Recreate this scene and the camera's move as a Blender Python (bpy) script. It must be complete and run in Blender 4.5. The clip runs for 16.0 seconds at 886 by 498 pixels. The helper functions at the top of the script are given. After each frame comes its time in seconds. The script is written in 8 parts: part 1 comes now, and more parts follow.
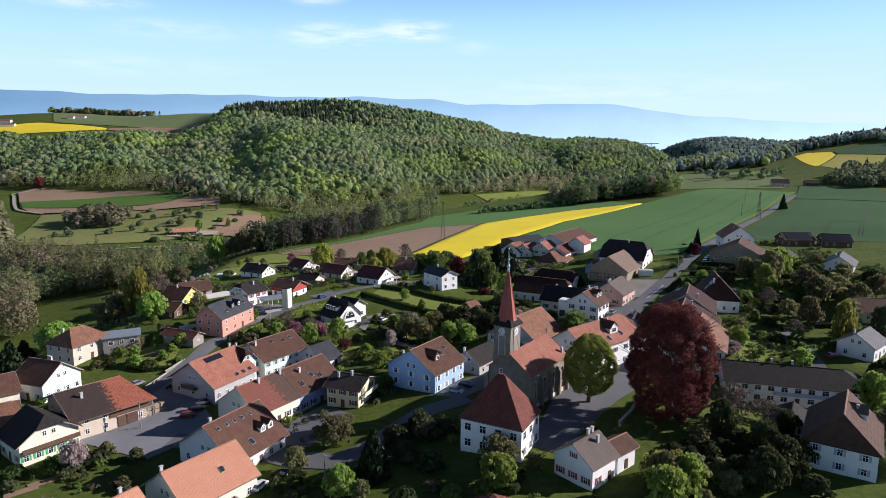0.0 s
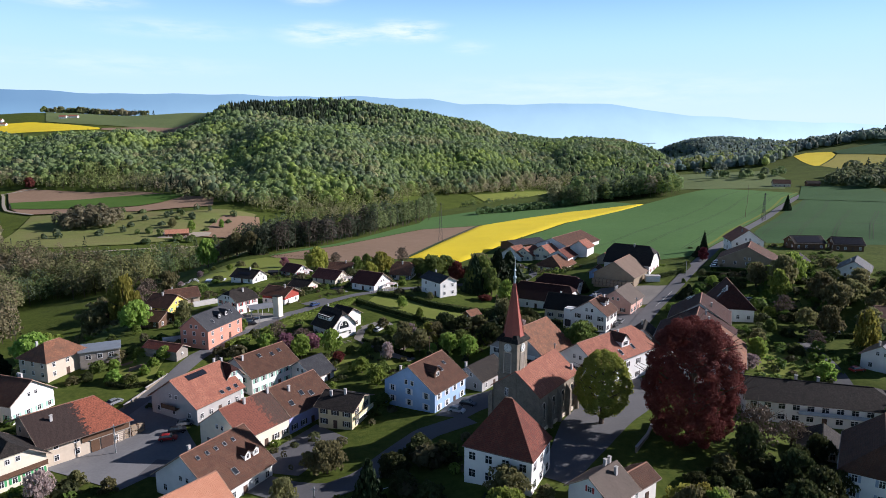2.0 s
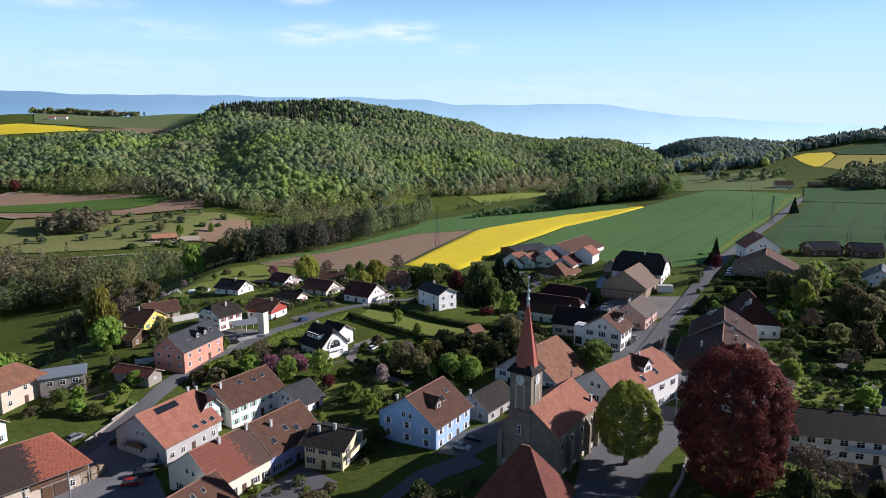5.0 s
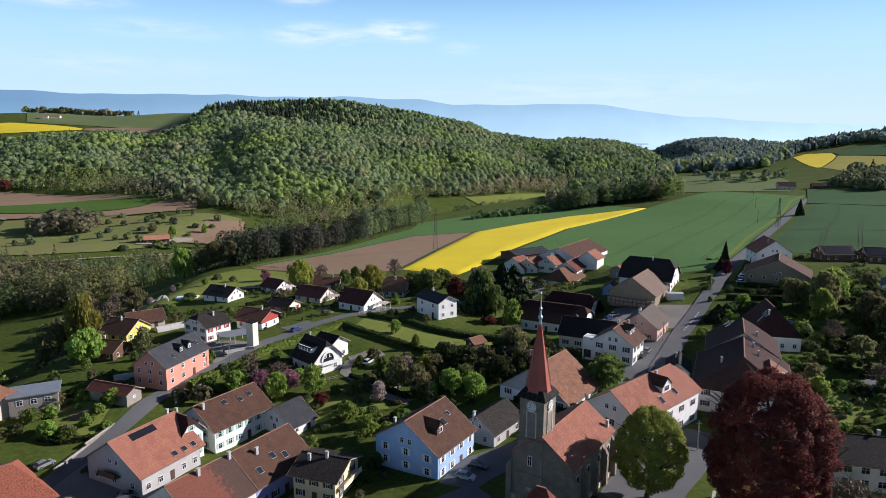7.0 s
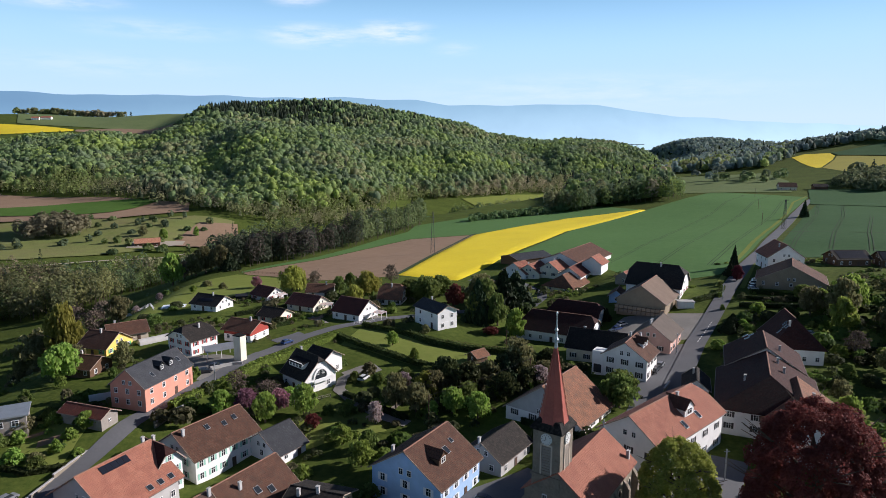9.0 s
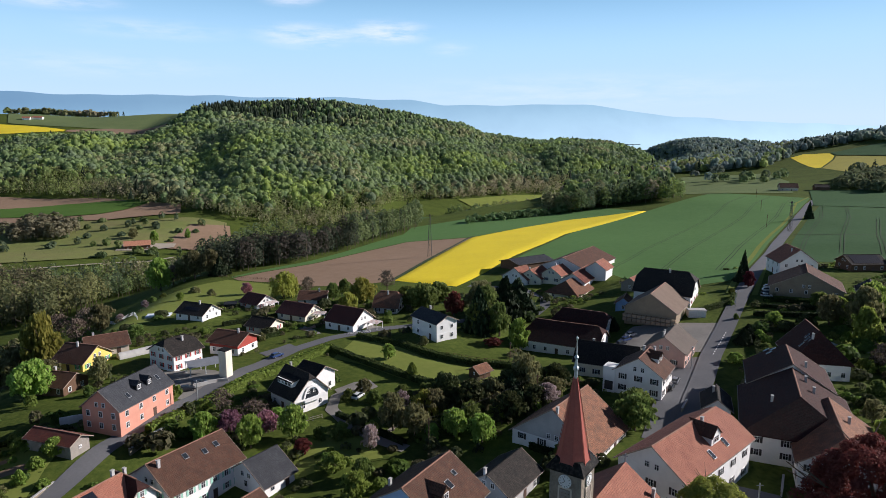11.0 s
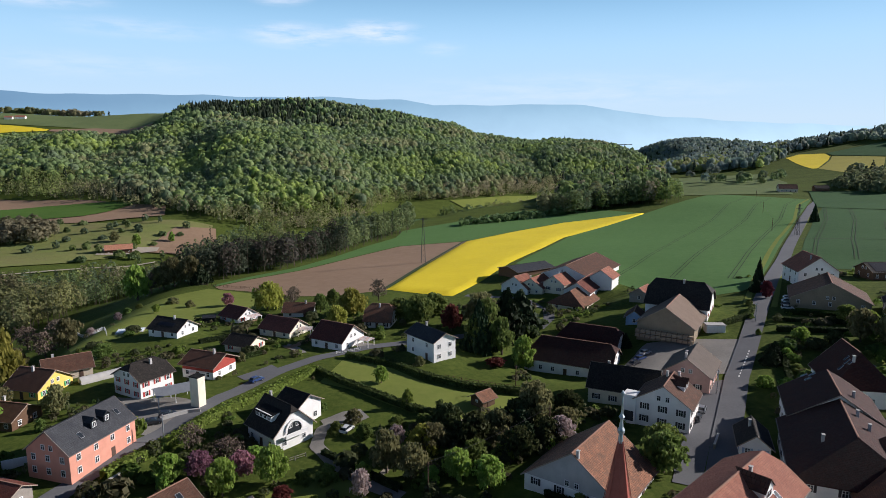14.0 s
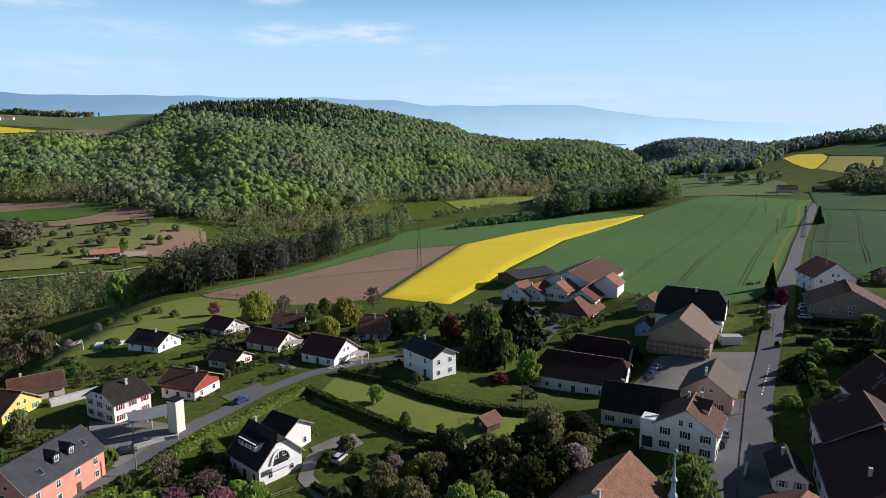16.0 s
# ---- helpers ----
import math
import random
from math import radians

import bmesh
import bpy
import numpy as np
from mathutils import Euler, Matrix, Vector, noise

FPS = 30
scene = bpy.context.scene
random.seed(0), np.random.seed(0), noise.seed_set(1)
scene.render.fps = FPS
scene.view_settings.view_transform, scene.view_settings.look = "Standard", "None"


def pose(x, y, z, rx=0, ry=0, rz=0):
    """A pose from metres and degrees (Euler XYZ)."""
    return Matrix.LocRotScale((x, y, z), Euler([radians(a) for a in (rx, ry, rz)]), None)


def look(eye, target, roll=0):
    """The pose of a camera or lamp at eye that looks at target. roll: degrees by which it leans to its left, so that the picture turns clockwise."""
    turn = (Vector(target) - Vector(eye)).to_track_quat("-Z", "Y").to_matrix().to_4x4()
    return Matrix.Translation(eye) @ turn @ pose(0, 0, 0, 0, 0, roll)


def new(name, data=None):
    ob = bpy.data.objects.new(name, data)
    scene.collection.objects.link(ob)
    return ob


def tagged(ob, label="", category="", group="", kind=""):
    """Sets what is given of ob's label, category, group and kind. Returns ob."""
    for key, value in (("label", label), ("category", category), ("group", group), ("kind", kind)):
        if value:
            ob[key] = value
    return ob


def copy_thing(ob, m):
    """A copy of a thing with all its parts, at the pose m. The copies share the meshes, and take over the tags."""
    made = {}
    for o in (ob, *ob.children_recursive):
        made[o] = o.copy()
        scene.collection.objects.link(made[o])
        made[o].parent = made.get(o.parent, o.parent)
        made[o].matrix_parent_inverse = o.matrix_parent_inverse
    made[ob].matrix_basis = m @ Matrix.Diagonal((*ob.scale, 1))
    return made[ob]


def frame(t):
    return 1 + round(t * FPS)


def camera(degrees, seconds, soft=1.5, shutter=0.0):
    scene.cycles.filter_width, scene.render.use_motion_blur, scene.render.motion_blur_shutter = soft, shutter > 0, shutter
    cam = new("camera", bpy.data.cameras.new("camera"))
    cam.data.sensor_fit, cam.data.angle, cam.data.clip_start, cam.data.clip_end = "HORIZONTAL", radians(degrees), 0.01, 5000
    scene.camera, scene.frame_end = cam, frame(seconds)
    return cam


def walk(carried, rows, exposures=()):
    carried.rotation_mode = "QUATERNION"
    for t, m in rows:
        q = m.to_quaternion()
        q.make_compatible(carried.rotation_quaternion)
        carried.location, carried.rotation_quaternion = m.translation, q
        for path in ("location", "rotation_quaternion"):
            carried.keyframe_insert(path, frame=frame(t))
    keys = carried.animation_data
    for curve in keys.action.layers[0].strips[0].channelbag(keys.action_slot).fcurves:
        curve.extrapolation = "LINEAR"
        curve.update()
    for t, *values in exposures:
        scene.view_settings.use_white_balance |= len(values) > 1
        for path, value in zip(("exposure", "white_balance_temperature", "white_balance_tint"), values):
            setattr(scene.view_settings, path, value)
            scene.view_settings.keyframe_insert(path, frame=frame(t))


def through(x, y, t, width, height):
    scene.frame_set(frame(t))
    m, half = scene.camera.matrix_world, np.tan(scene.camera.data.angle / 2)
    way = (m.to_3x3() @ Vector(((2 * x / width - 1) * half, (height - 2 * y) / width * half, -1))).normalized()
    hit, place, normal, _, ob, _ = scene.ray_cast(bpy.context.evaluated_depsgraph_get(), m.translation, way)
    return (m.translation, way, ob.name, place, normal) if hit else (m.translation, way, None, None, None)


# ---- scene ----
cam = camera(69.5, 16.0, 0.8)
PATH = [
    (0, (0.399, 0.029, 75.963), (0.454, 1.998, 75.62), 0.2),
    (0.5, (0.199, 3.083, 76.002), (0.257, 5.052, 75.658), 0.2),
    (1, (0.02, 6.109, 76.028), (0.08, 8.078, 75.684), 0.2),
    (1.5, (-0.15, 9.173, 76.071), (-0.087, 11.142, 75.727), 0.2),
    (2, (-0.287, 12.262, 76.114), (-0.22, 14.231, 75.77), 0.2),
    (2.5, (-0.396, 15.316, 76.134), (-0.327, 17.285, 75.791), 0.2),
    (3, (-0.558, 18.385, 76.18), (-0.487, 20.355, 75.838), 0.2),
    (3.5, (-0.77, 21.441, 76.218), (-0.696, 23.411, 75.877), 0.3),
    (4, (-0.956, 24.526, 76.244), (-0.879, 26.495, 75.902), 0.2),
    (6.5, (-1.742, 39.884, 76.427), (-1.65, 41.853, 76.086), 0.2),
    (7, (-1.931, 42.953, 76.452), (-1.836, 44.922, 76.11), 0.2),
    (7.5, (-2.138, 46.025, 76.487), (-2.039, 47.993, 76.145), 0.2),
    (8, (-2.33, 49.14, 76.526), (-2.228, 51.108, 76.183), 0.2),
    (8.5, (-2.495, 52.217, 76.53), (-2.389, 54.185, 76.188), 0.2),
    (9, (-2.638, 55.286, 76.534), (-2.529, 57.254, 76.194), 0.1),
    (11.5, (-3.266, 70.841, 76.679), (-3.138, 72.808, 76.339), 0.1),
    (12, (-3.386, 73.925, 76.697), (-3.253, 75.891, 76.355), 0.1),
    (12.5, (-3.515, 77.041, 76.726), (-3.378, 79.007, 76.384), 0.1),
    (13, (-3.69, 80.26, 76.758), (-3.548, 82.226, 76.417), 0.1),
    (13.5, (-3.841, 83.572, 76.771), (-3.694, 85.537, 76.43), 0.1),
    (14, (-3.935, 86.89, 76.776), (-3.783, 88.855, 76.436), 0.1),
    (14.5, (-4.022, 90.19, 76.767), (-3.865, 92.155, 76.427), 0.1),
    (15, (-4.139, 93.484, 76.766), (-3.977, 95.448, 76.426), 0.1),
    (15.5, (-4.26, 96.778, 76.767), (-4.094, 98.742, 76.428), 0.1),
    (16, (-4.412, 100.082, 76.785), (-4.241, 102.045, 76.447), -0.0),
]
walk(cam, [(t, look(eye, aim, roll)) for t, eye, aim, roll in PATH], ((0.0, 0.60, 5750, 19), (16.0, 0.34, 5900, 15)))

# ---- world, sun, exposure ----
SUN_AZ, SUN_EL = 10.0, 24.0          # degrees from +x towards +y, and above the horizon
sun_dir = Vector((math.cos(radians(SUN_EL)) * math.cos(radians(SUN_AZ)),
                  math.cos(radians(SUN_EL)) * math.sin(radians(SUN_AZ)), math.sin(radians(SUN_EL))))
world = bpy.data.worlds.new("sky")
scene.world = world
world.use_nodes = True
wn, wl = world.node_tree.nodes, world.node_tree.links
wn.clear()
w_out = wn.new("ShaderNodeOutputWorld")
w_bg = wn.new("ShaderNodeBackground")
w_sky = wn.new("ShaderNodeTexSky")
w_sky.sky_type = "NISHITA"
w_sky.sun_disc = False
w_sky.sun_elevation = radians(SUN_EL)
w_sky.sun_rotation = radians(90 - SUN_AZ)
w_sky.altitude = 600
w_sky.air_density, w_sky.dust_density, w_sky.ozone_density = 0.75, 0.3, 2.0
w_bg.inputs["Strength"].default_value = 0.0415
# thin drawn-out clouds high over the far ridge
w_tc = wn.new("ShaderNodeTexCoord")
w_map = wn.new("ShaderNodeMapping")
w_map.inputs["Scale"].default_value = (7.0, 7.0, 40.0)
w_map.inputs["Rotation"].default_value = (0, radians(4), 0)
w_noise = wn.new("ShaderNodeTexNoise")
w_noise.inputs["Scale"].default_value = 2.0
w_noise.inputs["Detail"].default_value = 8
w_noise.inputs["Roughness"].default_value = 0.62
w_ramp = wn.new("ShaderNodeMapRange")
w_ramp.inputs["From Min"].default_value = 0.38
w_ramp.inputs["From Max"].default_value = 0.64
wl.new(w_tc.outputs["Generated"], w_map.inputs["Vector"])
wl.new(w_map.outputs["Vector"], w_noise.inputs["Vector"])
wl.new(w_noise.outputs["Fac"], w_ramp.inputs["Value"])
w_total = None
for az, el, wide, high, much in ((-8.2, 8.5, 0.075, 0.019, 0.85), (-1.2, 8.9, 0.070, 0.019, 0.95), (-27.0, 10.0, 0.09, 0.012, 0.6), (-9.4, 11.6, 0.05, 0.016, 0.8), (4.2, 7.6, 0.04, 0.012, 0.35),
                                 (-20.0, 8.4, 0.12, 0.016, 0.35), (16.0, 4.0, 0.30, 0.03, 0.3), (-24.0, 5.5, 0.2, 0.02, 0.25)):
    c = Vector((math.sin(radians(az)) * math.cos(radians(el)), math.cos(radians(az)) * math.cos(radians(el)), math.sin(radians(el))))
    m = wn.new("ShaderNodeMapping")
    m.vector_type = "POINT"
    m.inputs["Location"].default_value = (-c.x / wide, -c.y / wide, -c.z / high)
    m.inputs["Scale"].default_value = (1 / wide, 1 / wide, 1 / high)
    wl.new(w_tc.outputs["Generated"], m.inputs["Vector"])
    ln = wn.new("ShaderNodeVectorMath")
    ln.operation = "LENGTH"
    wl.new(m.outputs["Vector"], ln.inputs[0])
    mr = wn.new("ShaderNodeMapRange")
    mr.interpolation_type = "SMOOTHSTEP"
    mr.inputs["From Min"].default_value, mr.inputs["From Max"].default_value = 1.25, 0.1
    mr.inputs["To Min"].default_value, mr.inputs["To Max"].default_value = 0.0, much
    wl.new(ln.outputs["Value"], mr.inputs["Value"])
    if w_total is None:
        w_total = mr.outputs["Result"]
    else:
        ad = wn.new("ShaderNodeMath")
        ad.operation = "ADD"
        wl.new(w_total, ad.inputs[0])
        wl.new(mr.outputs["Result"], ad.inputs[1])
        w_total = ad.outputs[0]
w_mul = wn.new("ShaderNodeMath")
w_mul.operation = "MULTIPLY"
wl.new(w_ramp.outputs["Result"], w_mul.inputs[0])
wl.new(w_total, w_mul.inputs[1])
w_mix = wn.new("ShaderNodeMix")
w_mix.data_type = "RGBA"
w_mix.inputs["B"].default_value = (16.2, 17.3, 18.2, 1)
wl.new(w_mul.outputs["Value"], w_mix.inputs["Factor"])
# pale veil of thin cloud that thickens towards the horizon, its reach fitted to the camera's view
w_sep = wn.new("ShaderNodeSeparateXYZ")
wl.new(w_tc.outputs["Generated"], w_sep.inputs[0])
w_low = wn.new("ShaderNodeMapRange")
w_low.interpolation_type = "SMOOTHSTEP"
w_low.inputs["From Min"].default_value, w_low.inputs["From Max"].default_value = 0.34, 0.12
w_low.inputs["To Max"].default_value = 0.92
wl.new(w_sep.outputs["Z"], w_low.inputs["Value"])
w_hue = wn.new("ShaderNodeMapRange")
w_hue.inputs["From Min"].default_value, w_hue.inputs["From Max"].default_value = 0.03, 0.26
wl.new(w_sep.outputs["Z"], w_hue.inputs["Value"])
w_tone = wn.new("ShaderNodeMix")
w_tone.data_type = "RGBA"
w_tone.inputs["A"].default_value = (12.6, 15.7, 17.2, 1)
w_tone.inputs["B"].default_value = (6.3, 13.6, 19.0, 1)
wl.new(w_hue.outputs["Result"], w_tone.inputs["Factor"])
w_veil = wn.new("ShaderNodeMix")
w_veil.data_type = "RGBA"
wl.new(w_low.outputs["Result"], w_veil.inputs["Factor"])
wl.new(w_sky.outputs["Color"], w_veil.inputs["A"])
wl.new(w_tone.outputs["Result"], w_veil.inputs["B"])
wl.new(w_veil.outputs["Result"], w_mix.inputs["A"])
wl.new(w_mix.outputs["Result"], w_bg.inputs["Color"])
wl.new(w_bg.outputs["Background"], w_out.inputs["Surface"])

sun = new("sun", bpy.data.lights.new("sun", "SUN"))
sun.data.energy = 5.0
sun.data.angle = radians(0.55)
sun.data.color = (1.0, 0.90, 0.77)
sun.matrix_world = look((0, 0, 300), tuple(Vector((0, 0, 300)) - sun_dir))

# ---- materials ----
MATS = {}


def nodes_of(name, rough=0.85, metal=0.0, spec=0.3):
    m = bpy.data.materials.new(name)
    m.use_nodes = True
    n, l = m.node_tree.nodes, m.node_tree.links
    b = n["Principled BSDF"]
    b.inputs["Roughness"].default_value = rough
    b.inputs["Metallic"].default_value = metal
    b.inputs["Specular IOR Level"].default_value = spec
    MATS[name] = m
    return m, n, l, b


def mix_rgb(n, l, fac, a, b, blend="MIX"):
    x = n.new("ShaderNodeMix")
    x.data_type = "RGBA"
    x.blend_type = blend
    for key, v in (("Factor", fac), ("A", a), ("B", b)):
        if isinstance(v, (int, float)):
            x.inputs[key].default_value = v
        elif isinstance(v, tuple):
            x.inputs[key].default_value = (*v, 1) if len(v) == 3 else v
        else:
            l.new(v, x.inputs[key])
    return x.outputs["Result"]


def noise_fac(n, l, coord, scale, detail=4, lo=0.35, hi=0.65, rough=0.55):
    t = n.new("ShaderNodeTexNoise")
    t.inputs["Scale"].default_value = scale
    t.inputs["Detail"].default_value = detail
    t.inputs["Roughness"].default_value = rough
    l.new(coord, t.inputs["Vector"])
    r = n.new("ShaderNodeMapRange")
    r.inputs["From Min"].default_value = lo
    r.inputs["From Max"].default_value = hi
    l.new(t.outputs["Fac"], r.inputs["Value"])
    return r.outputs["Result"]


def bump_from(n, l, height, b, strength, dist):
    k = n.new("ShaderNodeBump")
    k.inputs["Strength"].default_value = strength
    k.inputs["Distance"].default_value = dist
    l.new(height, k.inputs["Height"])
    l.new(k.outputs["Normal"], b.inputs["Normal"])


def surface(name, base, dark, light, s1=0.05, s2=1.2, rough=0.9, bump=0.3, dist=0.1, s3=None, coords="Position", spec=0.25, f1=0.6, f2=0.5, metal=0.0):
    """Two scales of colour variation round a base colour, with fine relief."""
    m, n, l, b = nodes_of(name, rough, metal, spec)
    if coords == "Position":
        c = n.new("ShaderNodeNewGeometry").outputs["Position"]
    else:
        c = n.new("ShaderNodeTexCoord").outputs["Object"]
    a1 = noise_fac(n, l, c, s1, 3)
    a2 = noise_fac(n, l, c, s2, 6, 0.3, 0.7, 0.65)
    m1 = n.new("ShaderNodeMath"); m1.operation = "MULTIPLY"; m1.inputs[1].default_value = f1
    m2 = n.new("ShaderNodeMath"); m2.operation = "MULTIPLY"; m2.inputs[1].default_value = f2
    l.new(a1, m1.inputs[0]); l.new(a2, m2.inputs[0])
    col = mix_rgb(n, l, m1.outputs[0], base, dark)
    col = mix_rgb(n, l, m2.outputs[0], col, light)
    l.new(col, b.inputs["Base Color"])
    if bump:
        bump_from(n, l, noise_fac(n, l, c, s3 or s2 * 3, 5, 0.2, 0.8), b, bump, dist)
    return m


def roof_mat(name, base, dark, light, moss=(0.10, 0.09, 0.07), course=0.33, tile=0.24, wear=0.5, rough=0.8):
    """Rows of tiles on the roof's own metres, each a little off in tone, with stains that run over them."""
    m, n, l, b = nodes_of(name, rough, 0, 0.16)
    uv = n.new("ShaderNodeTexCoord").outputs["UV"]
    br = n.new("ShaderNodeTexBrick")
    br.inputs["Scale"].default_value = 1.0
    br.inputs["Brick Width"].default_value = tile
    br.inputs["Row Height"].default_value = course
    br.inputs["Mortar Size"].default_value = 0.022
    br.inputs["Mortar Smooth"].default_value = 0.6
    br.inputs["Color1"].default_value = (*base, 1)
    br.inputs["Color2"].default_value = (*light, 1)
    br.inputs["Mortar"].default_value = (*[v * 0.45 for v in dark], 1)
    br.inputs["Bias"].default_value = -0.25
    l.new(uv, br.inputs["Vector"])
    c = n.new("ShaderNodeNewGeometry").outputs["Position"]
    col = mix_rgb(n, l, noise_fac(n, l, c, 0.55, 5, 0.42, 0.72), br.outputs["Color"], dark)
    stain = n.new("ShaderNodeMath"); stain.operation = "MULTIPLY"; stain.inputs[1].default_value = wear
    l.new(noise_fac(n, l, c, 2.2, 6, 0.48, 0.75, 0.7), stain.inputs[0])
    col = mix_rgb(n, l, stain.outputs[0], col, moss)
    rnd = n.new("ShaderNodeObjectInfo").outputs["Random"]
    hs = n.new("ShaderNodeHueSaturation")
    mr = n.new("ShaderNodeMapRange"); mr.inputs["To Min"].default_value = 0.85; mr.inputs["To Max"].default_value = 1.15
    l.new(rnd, mr.inputs["Value"]); l.new(mr.outputs["Result"], hs.inputs["Value"]); l.new(col, hs.inputs["Color"])
    l.new(hs.outputs["Color"], b.inputs["Base Color"])
    w = n.new("ShaderNodeTexWave")
    w.wave_type, w.bands_direction, w.wave_profile = "BANDS", "Y", "SAW"
    w.inputs["Scale"].default_value = 0.314 / course
    l.new(uv, w.inputs["Vector"])
    h = n.new("ShaderNodeMath"); h.operation = "ADD"
    l.new(w.outputs["Fac"], h.inputs[0]); l.new(br.outputs["Fac"], h.inputs[1])
    bump_from(n, l, h.outputs[0], b, 0.6, 0.03)
    return m


roof_mat("tile_brown", (0.112, 0.055, 0.036), (0.070, 0.036, 0.026), (0.152, 0.080, 0.055))
roof_mat("tile_terracotta", (0.342, 0.138, 0.090), (0.237, 0.095, 0.067), (0.418, 0.190, 0.128), wear=0.3)
roof_mat("tile_orange", (0.50, 0.235, 0.145), (0.42, 0.19, 0.115), (0.58, 0.30, 0.19), wear=0.10)
roof_mat("tile_red", (0.152, 0.048, 0.034), (0.096, 0.034, 0.027), (0.200, 0.068, 0.046), wear=0.35)
roof_mat("tile_dark", (0.028, 0.024, 0.022), (0.017, 0.016, 0.016), (0.044, 0.036, 0.032))
roof_mat("tile_maroon", (0.047, 0.017, 0.014), (0.029, 0.013, 0.012), (0.065, 0.024, 0.020), wear=0.3)
roof_mat("tile_wine", (0.125, 0.042, 0.035), (0.085, 0.032, 0.028), (0.165, 0.058, 0.047), wear=0.3)
roof_mat("slate", (0.051, 0.054, 0.061), (0.034, 0.037, 0.044), (0.076, 0.081, 0.089), wear=0.2, rough=0.6)
roof_mat("tile_weathered", (0.255, 0.115, 0.068), (0.136, 0.076, 0.051), (0.340, 0.162, 0.093), wear=0.6)
surface("eternit", (0.108, 0.086, 0.072), (0.072, 0.059, 0.050), (0.152, 0.124, 0.104), 0.3, 2.5, 0.85, 0.3, 0.03)
surface("barn_tile", (0.165, 0.118, 0.088), (0.110, 0.078, 0.058), (0.225, 0.165, 0.125), 0.3, 2.5, 0.85, 0.3, 0.03)


def patched_roof(name, one, two, at):
    """An old roof re-tiled from one end: one material's tiles, then the other's, past a ragged seam."""
    m, n, l, b = nodes_of(name, 0.8, 0, 0.3)
    c = n.new("ShaderNodeTexCoord").outputs["Object"]
    x = n.new("ShaderNodeSeparateXYZ"); l.new(c, x.inputs[0])
    ns = n.new("ShaderNodeTexNoise"); ns.inputs["Scale"].default_value = 1.6; ns.inputs["Detail"].default_value = 6; l.new(c, ns.inputs["Vector"])
    ad = n.new("ShaderNodeMath"); ad.operation = "MULTIPLY_ADD"; ad.inputs[1].default_value = 9.0
    l.new(ns.outputs["Fac"], ad.inputs[0]); l.new(x.outputs["X"], ad.inputs[2])
    f = n.new("ShaderNodeMapRange"); f.inputs["From Min"].default_value = at + 4.0; f.inputs["From Max"].default_value = at + 5.2
    l.new(ad.outputs[0], f.inputs["Value"])
    br = n.new("ShaderNodeTexBrick")
    br.inputs["Scale"].default_value, br.inputs["Brick Width"].default_value, br.inputs["Row Height"].default_value = 1.0, 0.24, 0.33
    br.inputs["Mortar Size"].default_value = 0.022
    br.inputs["Color1"].default_value, br.inputs["Color2"].default_value, br.inputs["Mortar"].default_value = (0.8, 0.8, 0.8, 1), (1, 1, 1, 1), (0.4, 0.4, 0.4, 1)
    l.new(n.new("ShaderNodeTexCoord").outputs["UV"], br.inputs["Vector"])
    col = mix_rgb(n, l, f.outputs["Result"], one, two)
    col = mix_rgb(n, l, noise_fac(n, l, c, 2.5, 5, 0.5, 0.8), col, tuple(0.55 * v for v in one))
    col = mix_rgb(n, l, 1.0, col, br.outputs["Color"], "MULTIPLY")
    l.new(col, b.inputs["Base Color"])
    bump_from(n, l, br.outputs["Fac"], b, 0.5, 0.03)


patched_roof("tile_patched", (0.062, 0.042, 0.036), (0.40, 0.13, 0.075), 0.5)
patched_roof("tile_patched_end", (0.24, 0.085, 0.056), (0.10, 0.062, 0.048), 2.0)


def plaster(name, base, dirt=0.72):
    return surface(name, base, tuple(v * dirt for v in base), tuple(min(1, v * 1.08) for v in base), 0.5, 3.0, 0.9, 0.15, 0.02, f1=0.5, f2=0.35)


plaster("white_wall", (0.80, 0.79, 0.77), 0.8)
plaster("cream_wall", (0.78, 0.72, 0.58))
plaster("yellow_wall", (0.78, 0.56, 0.14))
plaster("pale_yellow_wall", (0.72, 0.63, 0.40))
plaster("blue_wall", (0.36, 0.52, 0.76))
plaster("lilac_wall", (0.34, 0.36, 0.62))
plaster("pink_wall", (0.62, 0.29, 0.21))
plaster("rose_wall", (0.62, 0.40, 0.34))
plaster("grey_wall", (0.45, 0.44, 0.43))
plaster("beige_wall", (0.58, 0.50, 0.40))
plaster("concrete", (0.46, 0.45, 0.43))
surface("stone_wall", (0.235, 0.200, 0.156), (0.130, 0.110, 0.086), (0.350, 0.305, 0.240), 0.8, 3.5, 0.95, 0.7, 0.08, f1=0.8)
surface("red_timber", (0.33, 0.055, 0.04), (0.24, 0.04, 0.03), (0.40, 0.08, 0.06), 1.0, 6.0, 0.7, 0.3, 0.02)
surface("brown_timber", (0.111, 0.064, 0.038), (0.060, 0.034, 0.021), (0.170, 0.102, 0.064), 1.0, 6.0, 0.8, 0.4, 0.02)
surface("grey_timber", (0.27, 0.24, 0.21), (0.16, 0.14, 0.12), (0.36, 0.33, 0.29), 1.0, 6.0, 0.85, 0.4, 0.02)
surface("asphalt", (0.125, 0.128, 0.136), (0.095, 0.097, 0.103), (0.160, 0.162, 0.170), 0.15, 2.0, 0.85, 0.25, 0.01)
surface("yard_gravel", (0.234, 0.221, 0.198), (0.162, 0.153, 0.135), (0.306, 0.288, 0.261), 0.2, 2.0, 0.9, 0.3, 0.02)
surface("track_earth", (0.34, 0.30, 0.24), (0.24, 0.21, 0.16), (0.42, 0.38, 0.31), 0.2, 1.5, 0.95, 0.3, 0.03)
